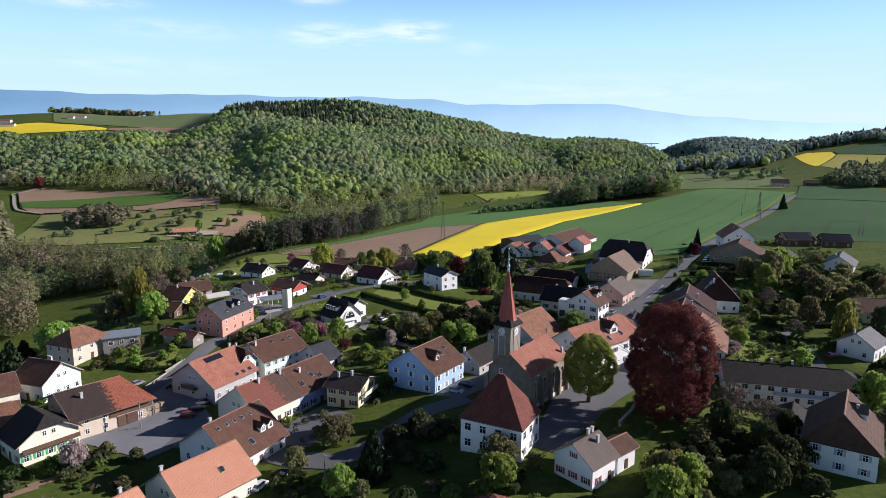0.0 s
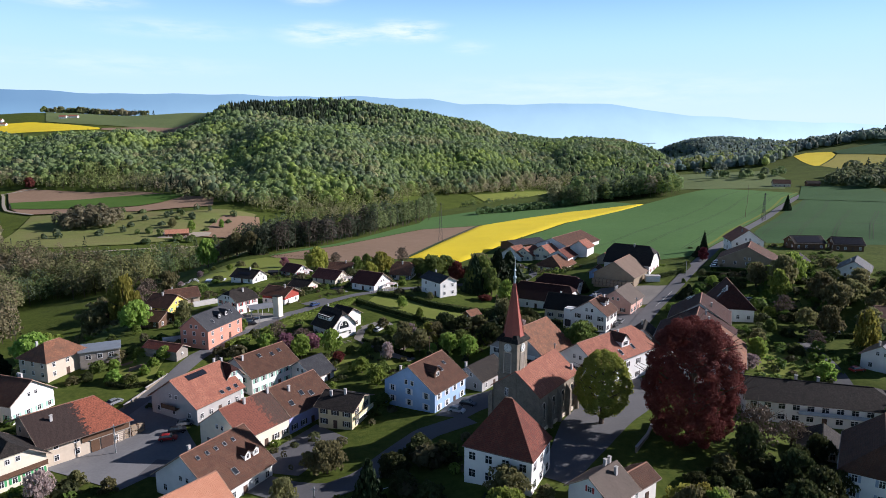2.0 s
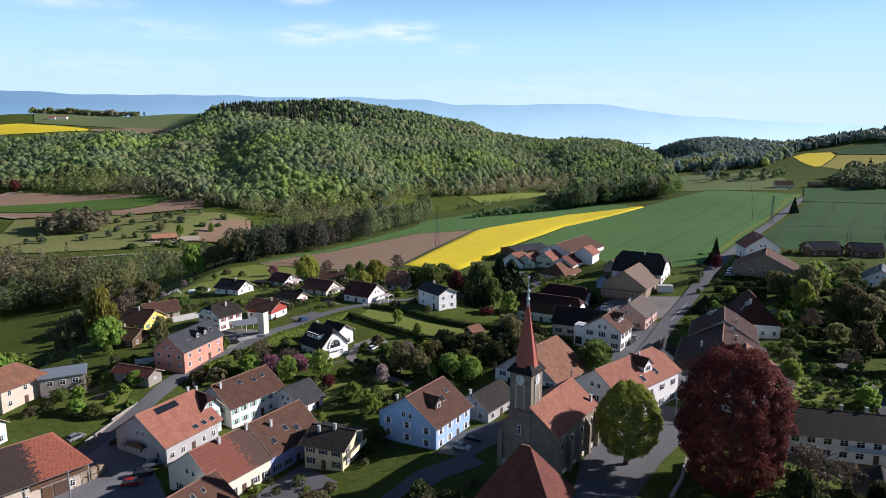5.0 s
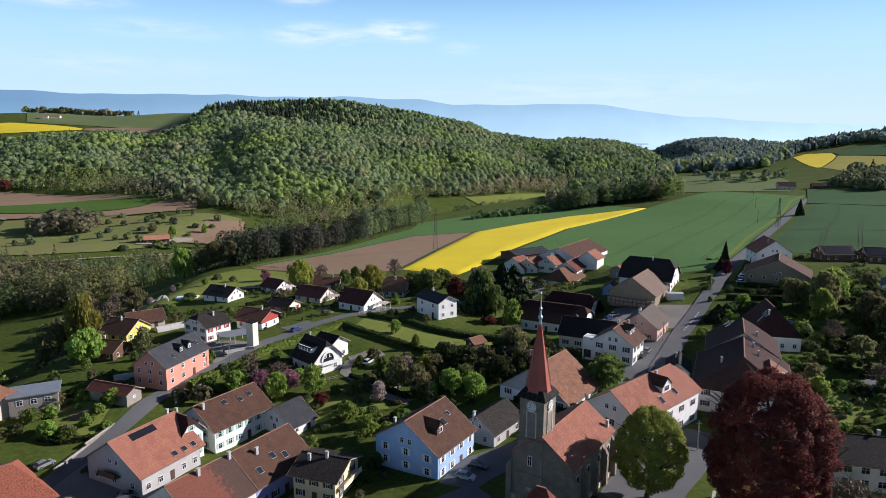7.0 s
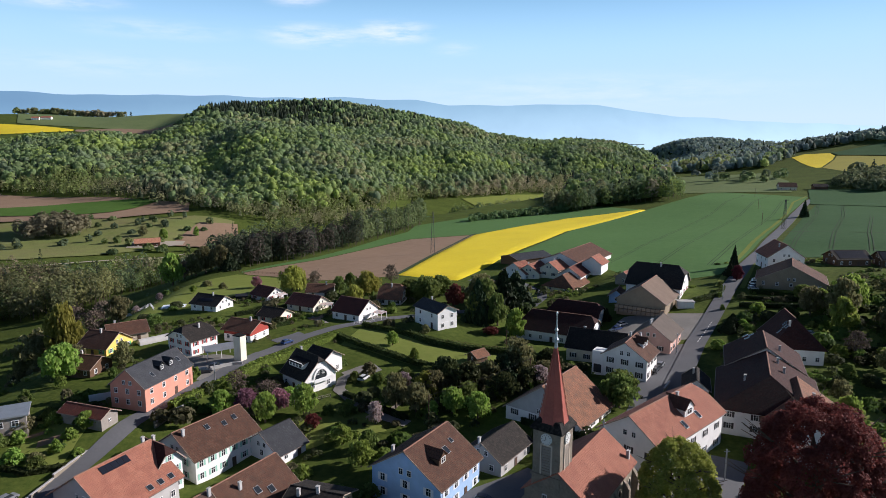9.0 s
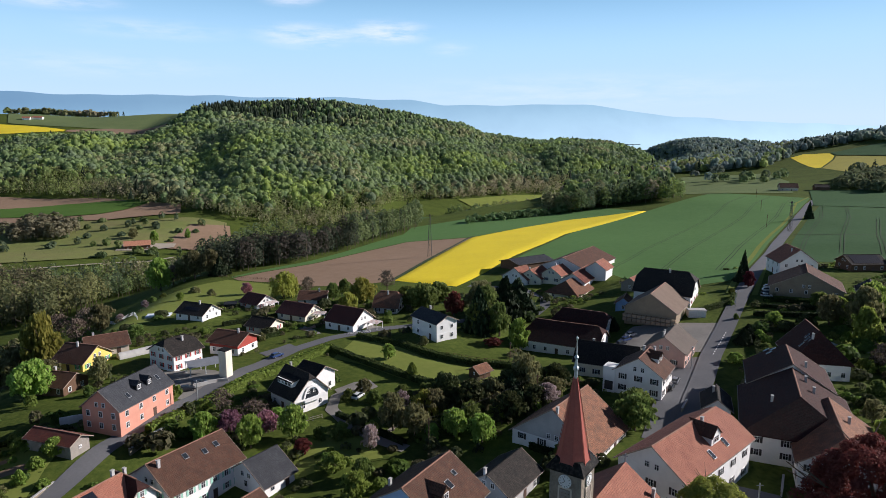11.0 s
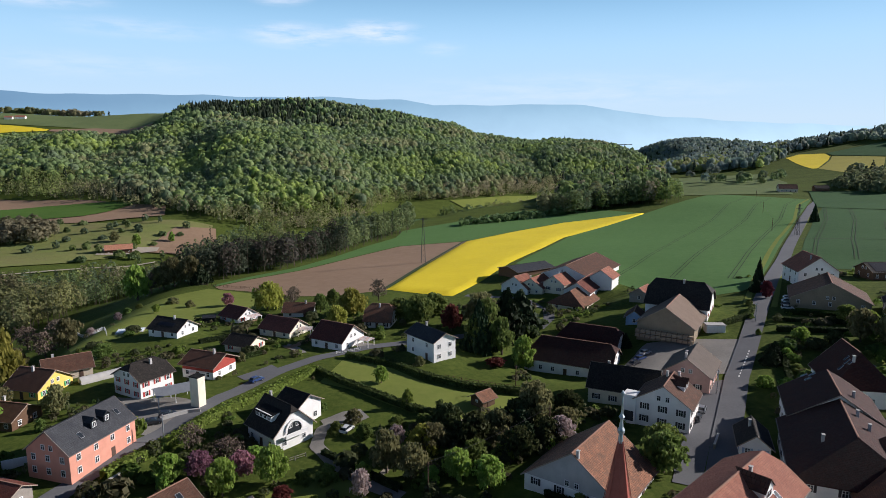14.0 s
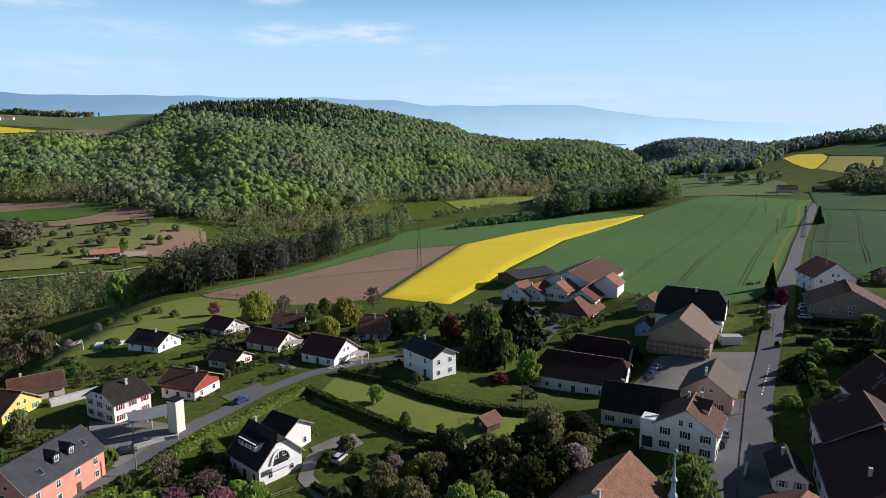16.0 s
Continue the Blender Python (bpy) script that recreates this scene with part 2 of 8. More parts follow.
surface("road_paint", (0.72, 0.72, 0.70), (0.55, 0.55, 0.54), (0.8, 0.8, 0.78), 1.0, 5.0, 0.7, 0.0)
surface("grass", (0.060, 0.092, 0.017), (0.030, 0.050, 0.011), (0.118, 0.142, 0.030), 0.06, 0.6, 0.95, 0.4, 0.15, s3=1.4, f1=0.85, f2=0.75, spec=0.05)
surface("lawn", (0.175, 0.215, 0.046), (0.130, 0.170, 0.038), (0.235, 0.250, 0.066), 0.08, 0.4, 0.95, 0.25, 0.1, s3=1.5, spec=0.05)
surface("wheat", (0.098, 0.192, 0.062), (0.076, 0.154, 0.050), (0.128, 0.222, 0.074), 0.012, 0.25, 0.95, 0.5, 0.2, s3=1.2, spec=0.05)
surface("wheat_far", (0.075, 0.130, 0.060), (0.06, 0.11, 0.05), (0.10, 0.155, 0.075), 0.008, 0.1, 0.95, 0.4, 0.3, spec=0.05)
surface("bright_crop", (0.073, 0.142, 0.026), (0.060, 0.111, 0.026), (0.103, 0.171, 0.043), 0.01, 0.1, 0.95, 0.4, 0.3, spec=0.05)
surface("rapeseed", (0.760, 0.589, 0.011), (0.627, 0.475, 0.009), (0.836, 0.684, 0.028), 0.03, 0.5, 0.9, 0.5, 0.25, s3=2.0)
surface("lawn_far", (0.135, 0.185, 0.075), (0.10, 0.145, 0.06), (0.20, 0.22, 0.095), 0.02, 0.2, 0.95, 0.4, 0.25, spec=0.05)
surface("farm_plaster", (0.27, 0.215, 0.150), (0.19, 0.150, 0.105), (0.34, 0.28, 0.205), 0.4, 3.0, 0.9, 0.3, 0.02)
surface("pylon_steel", (0.075, 0.078, 0.080), (0.05, 0.05, 0.052), (0.11, 0.11, 0.115), 0.6, 4.0, 0.6, 0.0)
surface("concrete_yard", (0.20, 0.205, 0.215), (0.15, 0.155, 0.165), (0.25, 0.255, 0.26), 0.15, 1.6, 0.9, 0.2, 0.02)
surface("ridge_clay", (0.30, 0.16, 0.11), (0.20, 0.11, 0.08), (0.40, 0.24, 0.17), 1.0, 5.0, 0.85, 0.3, 0.02)
surface("gutter_metal", (0.16, 0.12, 0.10), (0.10, 0.08, 0.07), (0.24, 0.19, 0.16), 1.0, 5.0, 0.5, 0.0)
surface("verge_wood", (0.32, 0.25, 0.19), (0.20, 0.15, 0.11), (0.45, 0.38, 0.31), 1.0, 5.0, 0.8, 0.1, 0.01)
surface("pasture", (0.155, 0.190, 0.058), (0.200, 0.170, 0.090), (0.220, 0.240, 0.075), 0.018, 0.12, 0.95, 0.6, 0.4, s3=0.5, f1=0.75, f2=0.6, spec=0.05)
surface("wheat_dark", (0.054, 0.110, 0.044), (0.038, 0.082, 0.034), (0.072, 0.132, 0.052), 0.012, 0.25, 0.95, 0.5, 0.2, s3=1.2, spec=0.05)
surface("olive_rape", (0.30, 0.27, 0.03), (0.22, 0.21, 0.03), (0.38, 0.34, 0.04), 0.03, 0.4, 0.95, 0.4, 0.25)
surface("ploughed", (0.257, 0.171, 0.108), (0.194, 0.128, 0.081), (0.324, 0.225, 0.149), 0.012, 0.18, 0.95, 0.4, 0.2, s3=0.6)
surface("tramline", (0.035, 0.06, 0.024), (0.03, 0.045, 0.02), (0.05, 0.07, 0.03), 0.1, 1.0, 0.95, 0.3, 0.1)
surface("white_frame", (0.75, 0.75, 0.74), (0.62, 0.62, 0.61), (0.8, 0.8, 0.8), 1, 5, 0.5, 0)
surface("green_shutter", (0.08, 0.36, 0.14), (0.05, 0.26, 0.1), (0.12, 0.44, 0.2), 1, 5, 0.6, 0)
surface("mint_shutter", (0.30, 0.56, 0.46), (0.22, 0.44, 0.36), (0.4, 0.62, 0.52), 1, 5, 0.6, 0)
surface("dark_shutter", (0.045, 0.04, 0.045), (0.03, 0.03, 0.03), (0.07, 0.06, 0.06), 1, 5, 0.6, 0)
surface("red_shutter", (0.36, 0.04, 0.035), (0.26, 0.03, 0.03), (0.45, 0.07, 0.06), 1, 5, 0.6, 0)
surface("blue_shutter", (0.30, 0.38, 0.50), (0.2, 0.27, 0.38), (0.4, 0.48, 0.58), 1, 5, 0.6, 0)
surface("white_shutter", (0.70, 0.74, 0.80), (0.58, 0.62, 0.68), (0.8, 0.8, 0.82), 1, 5, 0.6, 0)
surface("dark_door", (0.09, 0.055, 0.04), (0.05, 0.035, 0.03), (0.13, 0.08, 0.06), 1, 5, 0.7, 0.1, 0.01)
surface("zinc", (0.38, 0.40, 0.42), (0.28, 0.30, 0.32), (0.48, 0.50, 0.52), 0.5, 3, 0.45, 0.05, 0.01, metal=0.6, spec=0.5)
surface("spire_copper", (0.34, 0.095, 0.07), (0.24, 0.07, 0.055), (0.42, 0.13, 0.095), 0.7, 3.0, 0.6, 0.2, 0.02)
surface("spire_tip", (0.42, 0.50, 0.53), (0.3, 0.38, 0.42), (0.55, 0.6, 0.62), 1.5, 6, 0.4, 0.05, 0.01, metal=0.5, spec=0.5)
surface("pool_cover", (0.75, 0.82, 0.86), (0.6, 0.7, 0.78), (0.85, 0.88, 0.9), 0.5, 3, 0.5, 0.05, 0.02)
surface("bark", (0.10, 0.075, 0.055), (0.055, 0.042, 0.032), (0.16, 0.125, 0.095), 1.5, 7.0, 0.95, 0.6, 0.04)
surface("log_pile", (0.36, 0.27, 0.17), (0.20, 0.14, 0.09), (0.48, 0.38, 0.26), 2.0, 6.0, 0.9, 0.6, 0.06)
_m, _n, _l, _b = nodes_of("glass_pane", 0.12, 0, 0.6)
_b.inputs["Base Color"].default_value = (0.025, 0.030, 0.036, 1)
_m, _n, _l, _b = nodes_of("solar_cell", 0.4, 0, 0.25)
_b.inputs["Base Color"].default_value = (0.012, 0.014, 0.022, 1)
_m, _n, _l, _b = nodes_of("clock_face", 0.5)
_b.inputs["Base Color"].default_value = (0.66, 0.68, 0.66, 1)
for _name, _c in (("car_dark", (0.02, 0.022, 0.03)), ("car_white", (0.62, 0.63, 0.64)), ("car_red", (0.32, 0.02, 0.02)),
                  ("car_blue", (0.03, 0.06, 0.18)), ("car_grey", (0.22, 0.23, 0.25))):
    _m, _n, _l, _b = nodes_of(_name, 0.28, 0.0, 0.6)
    _b.inputs["Base Color"].default_value = (*_c, 1)
    _b.inputs["Coat Weight"].default_value = 0.5
_m, _n, _l, _b = nodes_of("tyre", 0.9)
_b.inputs["Base Color"].default_value = (0.02, 0.02, 0.02, 1)


def leaf_mat(name, base, dark, light, tint=False, through=0.5):
    """Leaves: a tone of its own for each clump, and a warmer or cooler cast for each tree."""
    m, n, l, b = nodes_of(name, 0.65, 0, 0.10)
    g = n.new("ShaderNodeNewGeometry")
    ramp = mix_rgb(n, l, g.outputs["Random Per Island"], dark, light)
    col = mix_rgb(n, l, 0.45, ramp, base)
    hs = n.new("ShaderNodeHueSaturation")
    if tint:
        at = n.new("ShaderNodeAttribute")
        at.attribute_name = "tint"
        col = mix_rgb(n, l, 1.0, col, at.outputs["Color"], "MULTIPLY")
    else:
        rnd = n.new("ShaderNodeObjectInfo").outputs["Random"]
        for key, lo, hi in (("Hue", 0.478, 0.515), ("Value", 0.75, 1.25)):
            mr = n.new("ShaderNodeMapRange")
            mr.inputs["To Min"].default_value, mr.inputs["To Max"].default_value = lo, hi
            l.new(rnd, mr.inputs["Value"])
            l.new(mr.outputs["Result"], hs.inputs[key])
    if tint:
        pos = g.outputs["Position"]
        col = mix_rgb(n, l, noise_fac(n, l, pos, 0.75, 4, 0.42, 0.62, 0.7), col, mix_rgb(n, l, 0.2, col, (0.02, 0.03, 0.02)))
        bump_from(n, l, noise_fac(n, l, pos, 1.1, 4, 0.3, 0.7, 0.7), b, 0.3, 0.4)
    l.new(col, hs.inputs["Color"])
    l.new(hs.outputs["Color"], b.inputs["Base Color"])
    if through:
        tr = n.new("ShaderNodeBsdfTranslucent")
        l.new(hs.outputs["Color"], tr.inputs["Color"])
        mx = n.new("ShaderNodeMixShader")
        mx.inputs["Fac"].default_value = through
        l.new(b.outputs["BSDF"], mx.inputs[1])
        l.new(tr.outputs["BSDF"], mx.inputs[2])
        l.new(mx.outputs["Shader"], n["Material Output"].inputs["Surface"])
    return m


leaf_mat("leaf_green", (0.146, 0.196, 0.049), (0.093, 0.133, 0.036), (0.212, 0.268, 0.076))
leaf_mat("leaf_linden", (0.333, 0.419, 0.082), (0.222, 0.302, 0.057), (0.456, 0.530, 0.121))
leaf_mat("leaf_fresh", (0.245, 0.350, 0.068), (0.170, 0.255, 0.048), (0.325, 0.430, 0.100))
leaf_mat("leaf_olive", (0.184, 0.180, 0.079), (0.124, 0.124, 0.056), (0.257, 0.243, 0.113))
leaf_mat("leaf_yellow", (0.310, 0.320, 0.062), (0.220, 0.235, 0.046), (0.400, 0.395, 0.088))
leaf_mat("leaf_copper", (0.142, 0.039, 0.037), (0.100, 0.027, 0.028), (0.197, 0.057, 0.050), through=0.45)
# leaves darkened in colour to stand for trees and shrubs in shade
leaf_mat("leaf_shaded", (0.060, 0.075, 0.028), (0.038, 0.050, 0.019), (0.090, 0.105, 0.040), through=0.3)
leaf_mat("leaf_blossom", (0.34, 0.16, 0.20), (0.22, 0.10, 0.13), (0.46, 0.26, 0.29))
leaf_mat("leaf_pale_blossom", (0.38, 0.30, 0.29), (0.26, 0.20, 0.19), (0.52, 0.44, 0.42))
leaf_mat("needle", (0.022, 0.039, 0.017), (0.013, 0.024, 0.011), (0.036, 0.056, 0.024), through=0.1)
leaf_mat("twig", (0.163, 0.130, 0.098), (0.098, 0.078, 0.058), (0.240, 0.195, 0.150), through=0.1)
leaf_mat("forest_leaf", (0.85, 0.85, 0.85), (0.80, 0.80, 0.80), (0.92, 0.92, 0.92), tint=True, through=0.5)

# ---- the lie of the land ----
def smooth(a, b, v):
    t = np.clip((v - a) / (b - a), 0, 1)
    return t * t * (3 - 2 * t)


def bell(v):
    return np.exp(-0.5 * v * v)


VALLEY_Y = (-2000, 0, 380, 560, 740, 900, 1050, 1250, 1350, 1517, 1750, 2100, 2600, 6000)
VALLEY_X = (-560, -430, -330, -230, -150, -40, 130, 340, 470, 655, 730, 815, 900, 1000)
FLOOR_Z = (-30, -32, -36, -38, -40, -38, -42, -48, -54, -62, -66, -70, -70, -70)
FOOT_X = (-3000, -900, -500, -300, -170, -100, -50, 0, 200, 400, 600, 850, 3000)
FOOT_Y = (1050, 990, 960, 890, 850, 880, 960, 1100, 1235, 1380, 1470, 1850, 2600)
SHOULDER_X = (-3000, -900, -520, -430, -283, -158, -31, 100, 250, 400, 600, 700, 800, 3000)
SHOULDER_Y = (1480, 1470, 1450, 1440, 1410, 1400, 1390, 1480, 1620, 1720, 1700, 1750, 1800, 2600)
SHOULDER_Z = (76, 74, 76, 98, 92, 77, 60, 50, 48, 54, 42, -6, -50, -60)
CREST_X = (-3000, -620, -540, -490, -420, -360, -270, -140, 7, 90, 171, 215, 320, 500, 620, 720, 850, 3000)
CREST_Y = (2000, 1950, 1760, 1700, 1720, 1800, 1850, 1850, 1850, 1850, 1850, 1900, 2000, 2050, 2050, 2060, 2100, 2600)
CREST_Z = (140, 139, 138, 145, 152, 160, 165, 153, 137, 119, 99, 76, 66, 65, 55, -10, -60, -60)


def trend(x, y):
    """Height of the ground before the houses level their plots."""
    x, y = np.asarray(x, float), np.asarray(y, float)
    z = 9 + 0.045 * np.clip(x, -200, 300)
    z = z + 5.0 * bell((x + 65) / 60) * bell((y - 245) / 50)
    z = z + 6.0 * bell((x - 190) / 80) * bell((y - 320) / 90)
    z = z + 3.0 * bell((x - 22) / 26) * bell((y - 128) / 26)
    z = z - 0.045 * np.clip(y - 330, 0, 900) * (1 - 0.5 * smooth(120, 400, x))
    z = z + 105 * bell((x - 1150) / 380) * bell((y - 1150) / 330)
    xv = np.interp(y, VALLEY_Y, VALLEY_X)
    fl = np.interp(y, VALLEY_Y, FLOOR_Z)
    z = z - 32 * smooth(-108, -172, x) * bell((y - 303) / 80)
    near = fl + (z - fl) * smooth(15, np.interp(y, (150, 230, 300, 420, 520), (165, 195, 205, 195, 165)), x - xv)
    # the wooded hill: foot, a shoulder where the slope eases, and the crest behind it
    yf = np.interp(x, FOOT_X, FOOT_Y)
    ys, zs = np.interp(x, SHOULDER_X, SHOULDER_Y), np.interp(x, SHOULDER_X, SHOULDER_Z)
    yc, zc = np.interp(x, CREST_X, CREST_Y), np.interp(x, CREST_X, CREST_Z)
    u = y - yf
    zf = -16.0 - 9.0 * smooth(-300, -80, x)
    rise = 0.55 * smooth(yf - 30, ys, y) + 0.45 * np.clip((y - yf) / (ys - yf), 0, 1)
    hill = zf - 16 * smooth(0, -230, u) + (zs - zf) * rise + (zc - zs) * smooth(ys, yc, y)
    slope = smooth(40, 160, u) * smooth(ys + 20, ys - 130, y)
    hill = hill + slope * (9 * np.sin(x / 58 + y / 230) + 4 * np.sin(x / 23 + y / 90)) + 5 * np.sin(x / 70 + 1.3) * np.sin(y / 110) * smooth(0, 120, u)
    hill = hill - 0.05 * np.clip(y - yc - 60, 0, 900)
    far = fl + (hill - fl) * smooth(5, np.interp(y, (1150, 1450), (170, 75)), xv - x)
    out = np.where(x > xv, near, far)
    back = smooth(2300, 3000, y)
    return out * (1 - back) - 70 * back + 76 * bell((x - 1120) / 240) * bell((y - 2620) / 300) + 40 * bell((x - 1650) / 330) * bell((y - 2560) / 300)


PADS = []       # (x, y, level, reach) of levelled plots


def ground(x, y):
    """Height of the ground, drawn towards the plots near by: first the whole neighbourhood, then each plot."""
    x, y = np.asarray(x, float), np.asarray(y, float)
    base = trend(x, y)
    if not PADS:
        return base
    P = np.array(PADS, float)
    off = P[:, 2] - trend(P[:, 0], P[:, 1])

    def broad(u, v):
        num, den = np.zeros_like(u), np.full_like(u, 0.12)
        for k in range(len(P)):
            w = bell(np.hypot(u - P[k, 0], v - P[k, 1]) / 24.0)
            num = num + w * off[k]
            den = den + w
        return num / den
    rest = off - broad(P[:, 0].copy(), P[:, 1].copy())
    base = base + broad(x, y)
    num, den = np.zeros_like(base), np.full_like(base, 0.04)
    for k in range(len(P)):
        w = np.exp(-0.7 * (np.hypot(x - P[k, 0], y - P[k, 1]) / (P[k, 3] * 1.15)) ** 4)
        num = num + w * rest[k]
        den = den + w
    return base + num / np.maximum(den, 0.75)

# ---- mesh helpers ----
def mesh_of(name, verts, faces, material, uvs=None, smooth_faces=False):
    me = bpy.data.meshes.new(name)
    me.from_pydata([tuple(v) for v in verts], [], faces)
    for m in (material if isinstance(material, (list, tuple)) else [material]):
        me.materials.append(MATS[m])
    if uvs is not None:
        lay = me.uv_layers.new(name="UVMap")
        lay.data.foreach_set("uv", np.asarray(uvs, dtype=np.float32).ravel())
    if smooth_faces:
        me.polygons.foreach_set("use_smooth", [True] * len(me.polygons))
    me.update()
    return me


def child(name, mesh, parent, m=None, label=""):
    ob = new(name, mesh)
    ob.parent = parent
    if m is not None:
        ob.matrix_basis = m
    if label:
        ob["label"] = label
    return ob


BOXES = {}


def box_mesh(name, sx, sy, sz, material, bevel=0.0):
    """A box centred in x and y, its foot at z = 0, with its edges taken off."""
    key = (name, round(sx, 2), round(sy, 2), round(sz, 2), material)
    if key in BOXES:
        return BOXES[key]
    bm = bmesh.new()
    bmesh.ops.create_cube(bm, size=1.0)
    for v in bm.verts:
        v.co = Vector((v.co.x * sx, v.co.y * sy, (v.co.z + 0.5) * sz))
    if bevel:
        bmesh.ops.bevel(bm, geom=bm.edges[:], offset=bevel, segments=1, affect="EDGES")
    me = bpy.data.meshes.new(name)
    bm.to_mesh(me)
    bm.free()
    me.materials.append(MATS[material])
    BOXES[key] = me
    return me


def empty(name, m, label, category, group="", kind=""):
    ob = new(name)
    ob.empty_display_size = 0.5
    ob.matrix_basis = m
    return tagged(ob, label, category, group, kind)


# ---- houses ----
def slab(poly, uv, t, verts, faces, uvs):
    """A flat roof plane with thickness t downwards."""
    n, k = len(poly), len(verts)
    verts += [tuple(p) for p in poly] + [(p[0], p[1], p[2] - t) for p in poly]
    faces.append(tuple(range(k, k + n)))
    uvs += list(uv)
    faces.append(tuple(range(k + 2 * n - 1, k + n - 1, -1)))
    uvs += list(reversed(uv))
    for i in range(n):
        j = (i + 1) % n
        faces.append((k + j, k + i, k + n + i, k + n + j))
        uvs += [uv[j], uv[i], uv[i], uv[j]]


def roof_mesh(L, w, h, hips, material, t=0.22):
    """Ridge along x of length L between the roof's ends, half width w to the eaves, height h from eaves to ridge at z = 0.
    hips: (inset, share of the slope) at each end; share 0 is a plain gable, 1 a full hip."""
    verts, faces, uvs = [], [], []
    s = math.hypot(w, h)
    (ia, fa), (ib, fb) = hips
    for side in (1, -1):
        p = [(-L / 2, side * w, -h), (L / 2, side * w, -h)]
        q = [(-L / 2, s), (L / 2, s)]
        if fb:
            if fb < 1:
                p.append((L / 2, side * w * fb, -h * fb)); q.append((L / 2, s * fb))
            p.append((L / 2 - ib, 0, 0)); q.append((L / 2 - ib, 0))
        else:
            p.append((L / 2, 0, 0)); q.append((L / 2, 0))
        if fa:
            p.append((-L / 2 + ia, 0, 0)); q.append((-L / 2 + ia, 0))
            if fa < 1:
                p.append((-L / 2, side * w * fa, -h * fa)); q.append((-L / 2, s * fa))
        else:
            p.append((-L / 2, 0, 0)); q.append((-L / 2, 0))
        if side < 0:
            p.reverse(); q.reverse()
        slab(p, q, t, verts, faces, uvs)
    for sx, ins, f in ((-1, ia, fa), (1, ib, fb)):
        if f:
            p = [(sx * L / 2, -w * f, -h * f), (sx * L / 2, w * f, -h * f), (sx * (L / 2 - ins), 0, 0)]
            q = [(-w * f, math.hypot(ins, h * f)), (w * f, math.hypot(ins, h * f)), (0, 0)]
            if sx > 0:
                pass
            else:
                p.reverse(); q.reverse()
            slab(p, q, t, verts, faces, uvs)
    return mesh_of("roof", verts, faces, material, uvs)


def wall_mesh(l, w, zr, pitch_h, roof_w, hips, material, foot=1.5):
    """The body: walls up under the roof planes. zr: ridge height, l, w: length and half width of the walls."""
    (ia, fa), (ib, fb) = hips
    k = pitch_h / roof_w
    ze = zr - k * w - 0.2
    verts, faces = [], []

    def ring(x, f):
        if f >= 1:
            return [(x, -w, -foot), (x, -w, ze), (x, w, ze), (x, w, -foot)]
        yt = min(w, max(0.05, roof_w * f))
        return [(x, -w, -foot), (x, -w, ze), (x, -yt, zr - k * yt - 0.2), (x, yt, zr - k * yt - 0.2), (x, w, ze), (x, w, -foot)]
    A, B = ring(-l / 2, fa), ring(l / 2, fb)
    verts = A + B
    na, nb = len(A), len(B)
    faces.append(tuple(range(na)))
    faces.append(tuple(range(na + nb - 1, na - 1, -1)))
    faces.append((1, 0, na, na + 1))
    faces.append((na - 1, na - 2, na + nb - 2, na + nb - 1))
    return mesh_of("wall", verts, faces, material), ze


WIN = {}


def window_on(parent, m, wd=1.0, ht=1.35, shutter="dark_shutter", frame_mat="white_frame", plain=False, label=""):
    """A window in its frame, with a cross bar and, where it has them, shutters. m: its middle at the wall's face, y out of the wall."""
    key = (wd, ht, frame_mat)
    if key not in WIN:
        xs = (-wd / 2 - 0.07, -wd / 2 + 0.04, -0.035, 0.035, wd / 2 - 0.04, wd / 2 + 0.07)
        zs = (-ht / 2 - 0.07, -ht / 2 + 0.05, ht * 0.12, ht * 0.12 + 0.06, ht / 2 - 0.04, ht / 2 + 0.07)
        V = [(x, yy, z) for yy in (0.06, -0.05) for z in zs for x in xs]
        Fc = []
        for r in range(5):
            for c in range(5):
                if c in (1, 3) and r in (1, 3):
                    continue
                k = r * 6 + c
                Fc.append((k + 1, k, k + 6, k + 7))
        for c in range(5):
            Fc += [(c, c + 1, 36 + c + 1, 36 + c), (30 + c + 1, 30 + c, 66 + c, 66 + c + 1)]
            Fc += [(6 * c + 6, 6 * c, 36 + 6 * c, 42 + 6 * c), (6 * c + 5, 6 * c + 11, 47 + 6 * c, 41 + 6 * c)]
        me = mesh_of("window", V, Fc, frame_mat)
        WIN[key] = me
    win = child("window", WIN[key], parent, m, label)
    g = box_mesh("pane", wd, 0.05, ht, "glass_pane")
    child("pane", g, win, Matrix.Translation((0, 0, -ht / 2)))
    if shutter and not plain:
        s = box_mesh("shutter", wd * 0.5, 0.06, ht * 1.04, shutter, 0.012)
        for sx in (-1, 1):
            child("shutter", s, win, Matrix.Translation((sx * (wd * 0.76 + 0.06), 0.045, -ht * 0.52)))
    return win


def chimney_on(parent, x, y, z, h=1.3, s=0.6):
    c = child("chimney", box_mesh("chimney", s, s * 0.8, h + 0.8, "grey_wall", 0.02), parent, Matrix.Translation((x, y, z - 0.8)))
    child("chimney_cap", box_mesh("chimney_cap", s * 1.25, s * 1.05, 0.12, "concrete", 0.02), c, Matrix.Translation((0, 0, h + 0.8)))
    return c


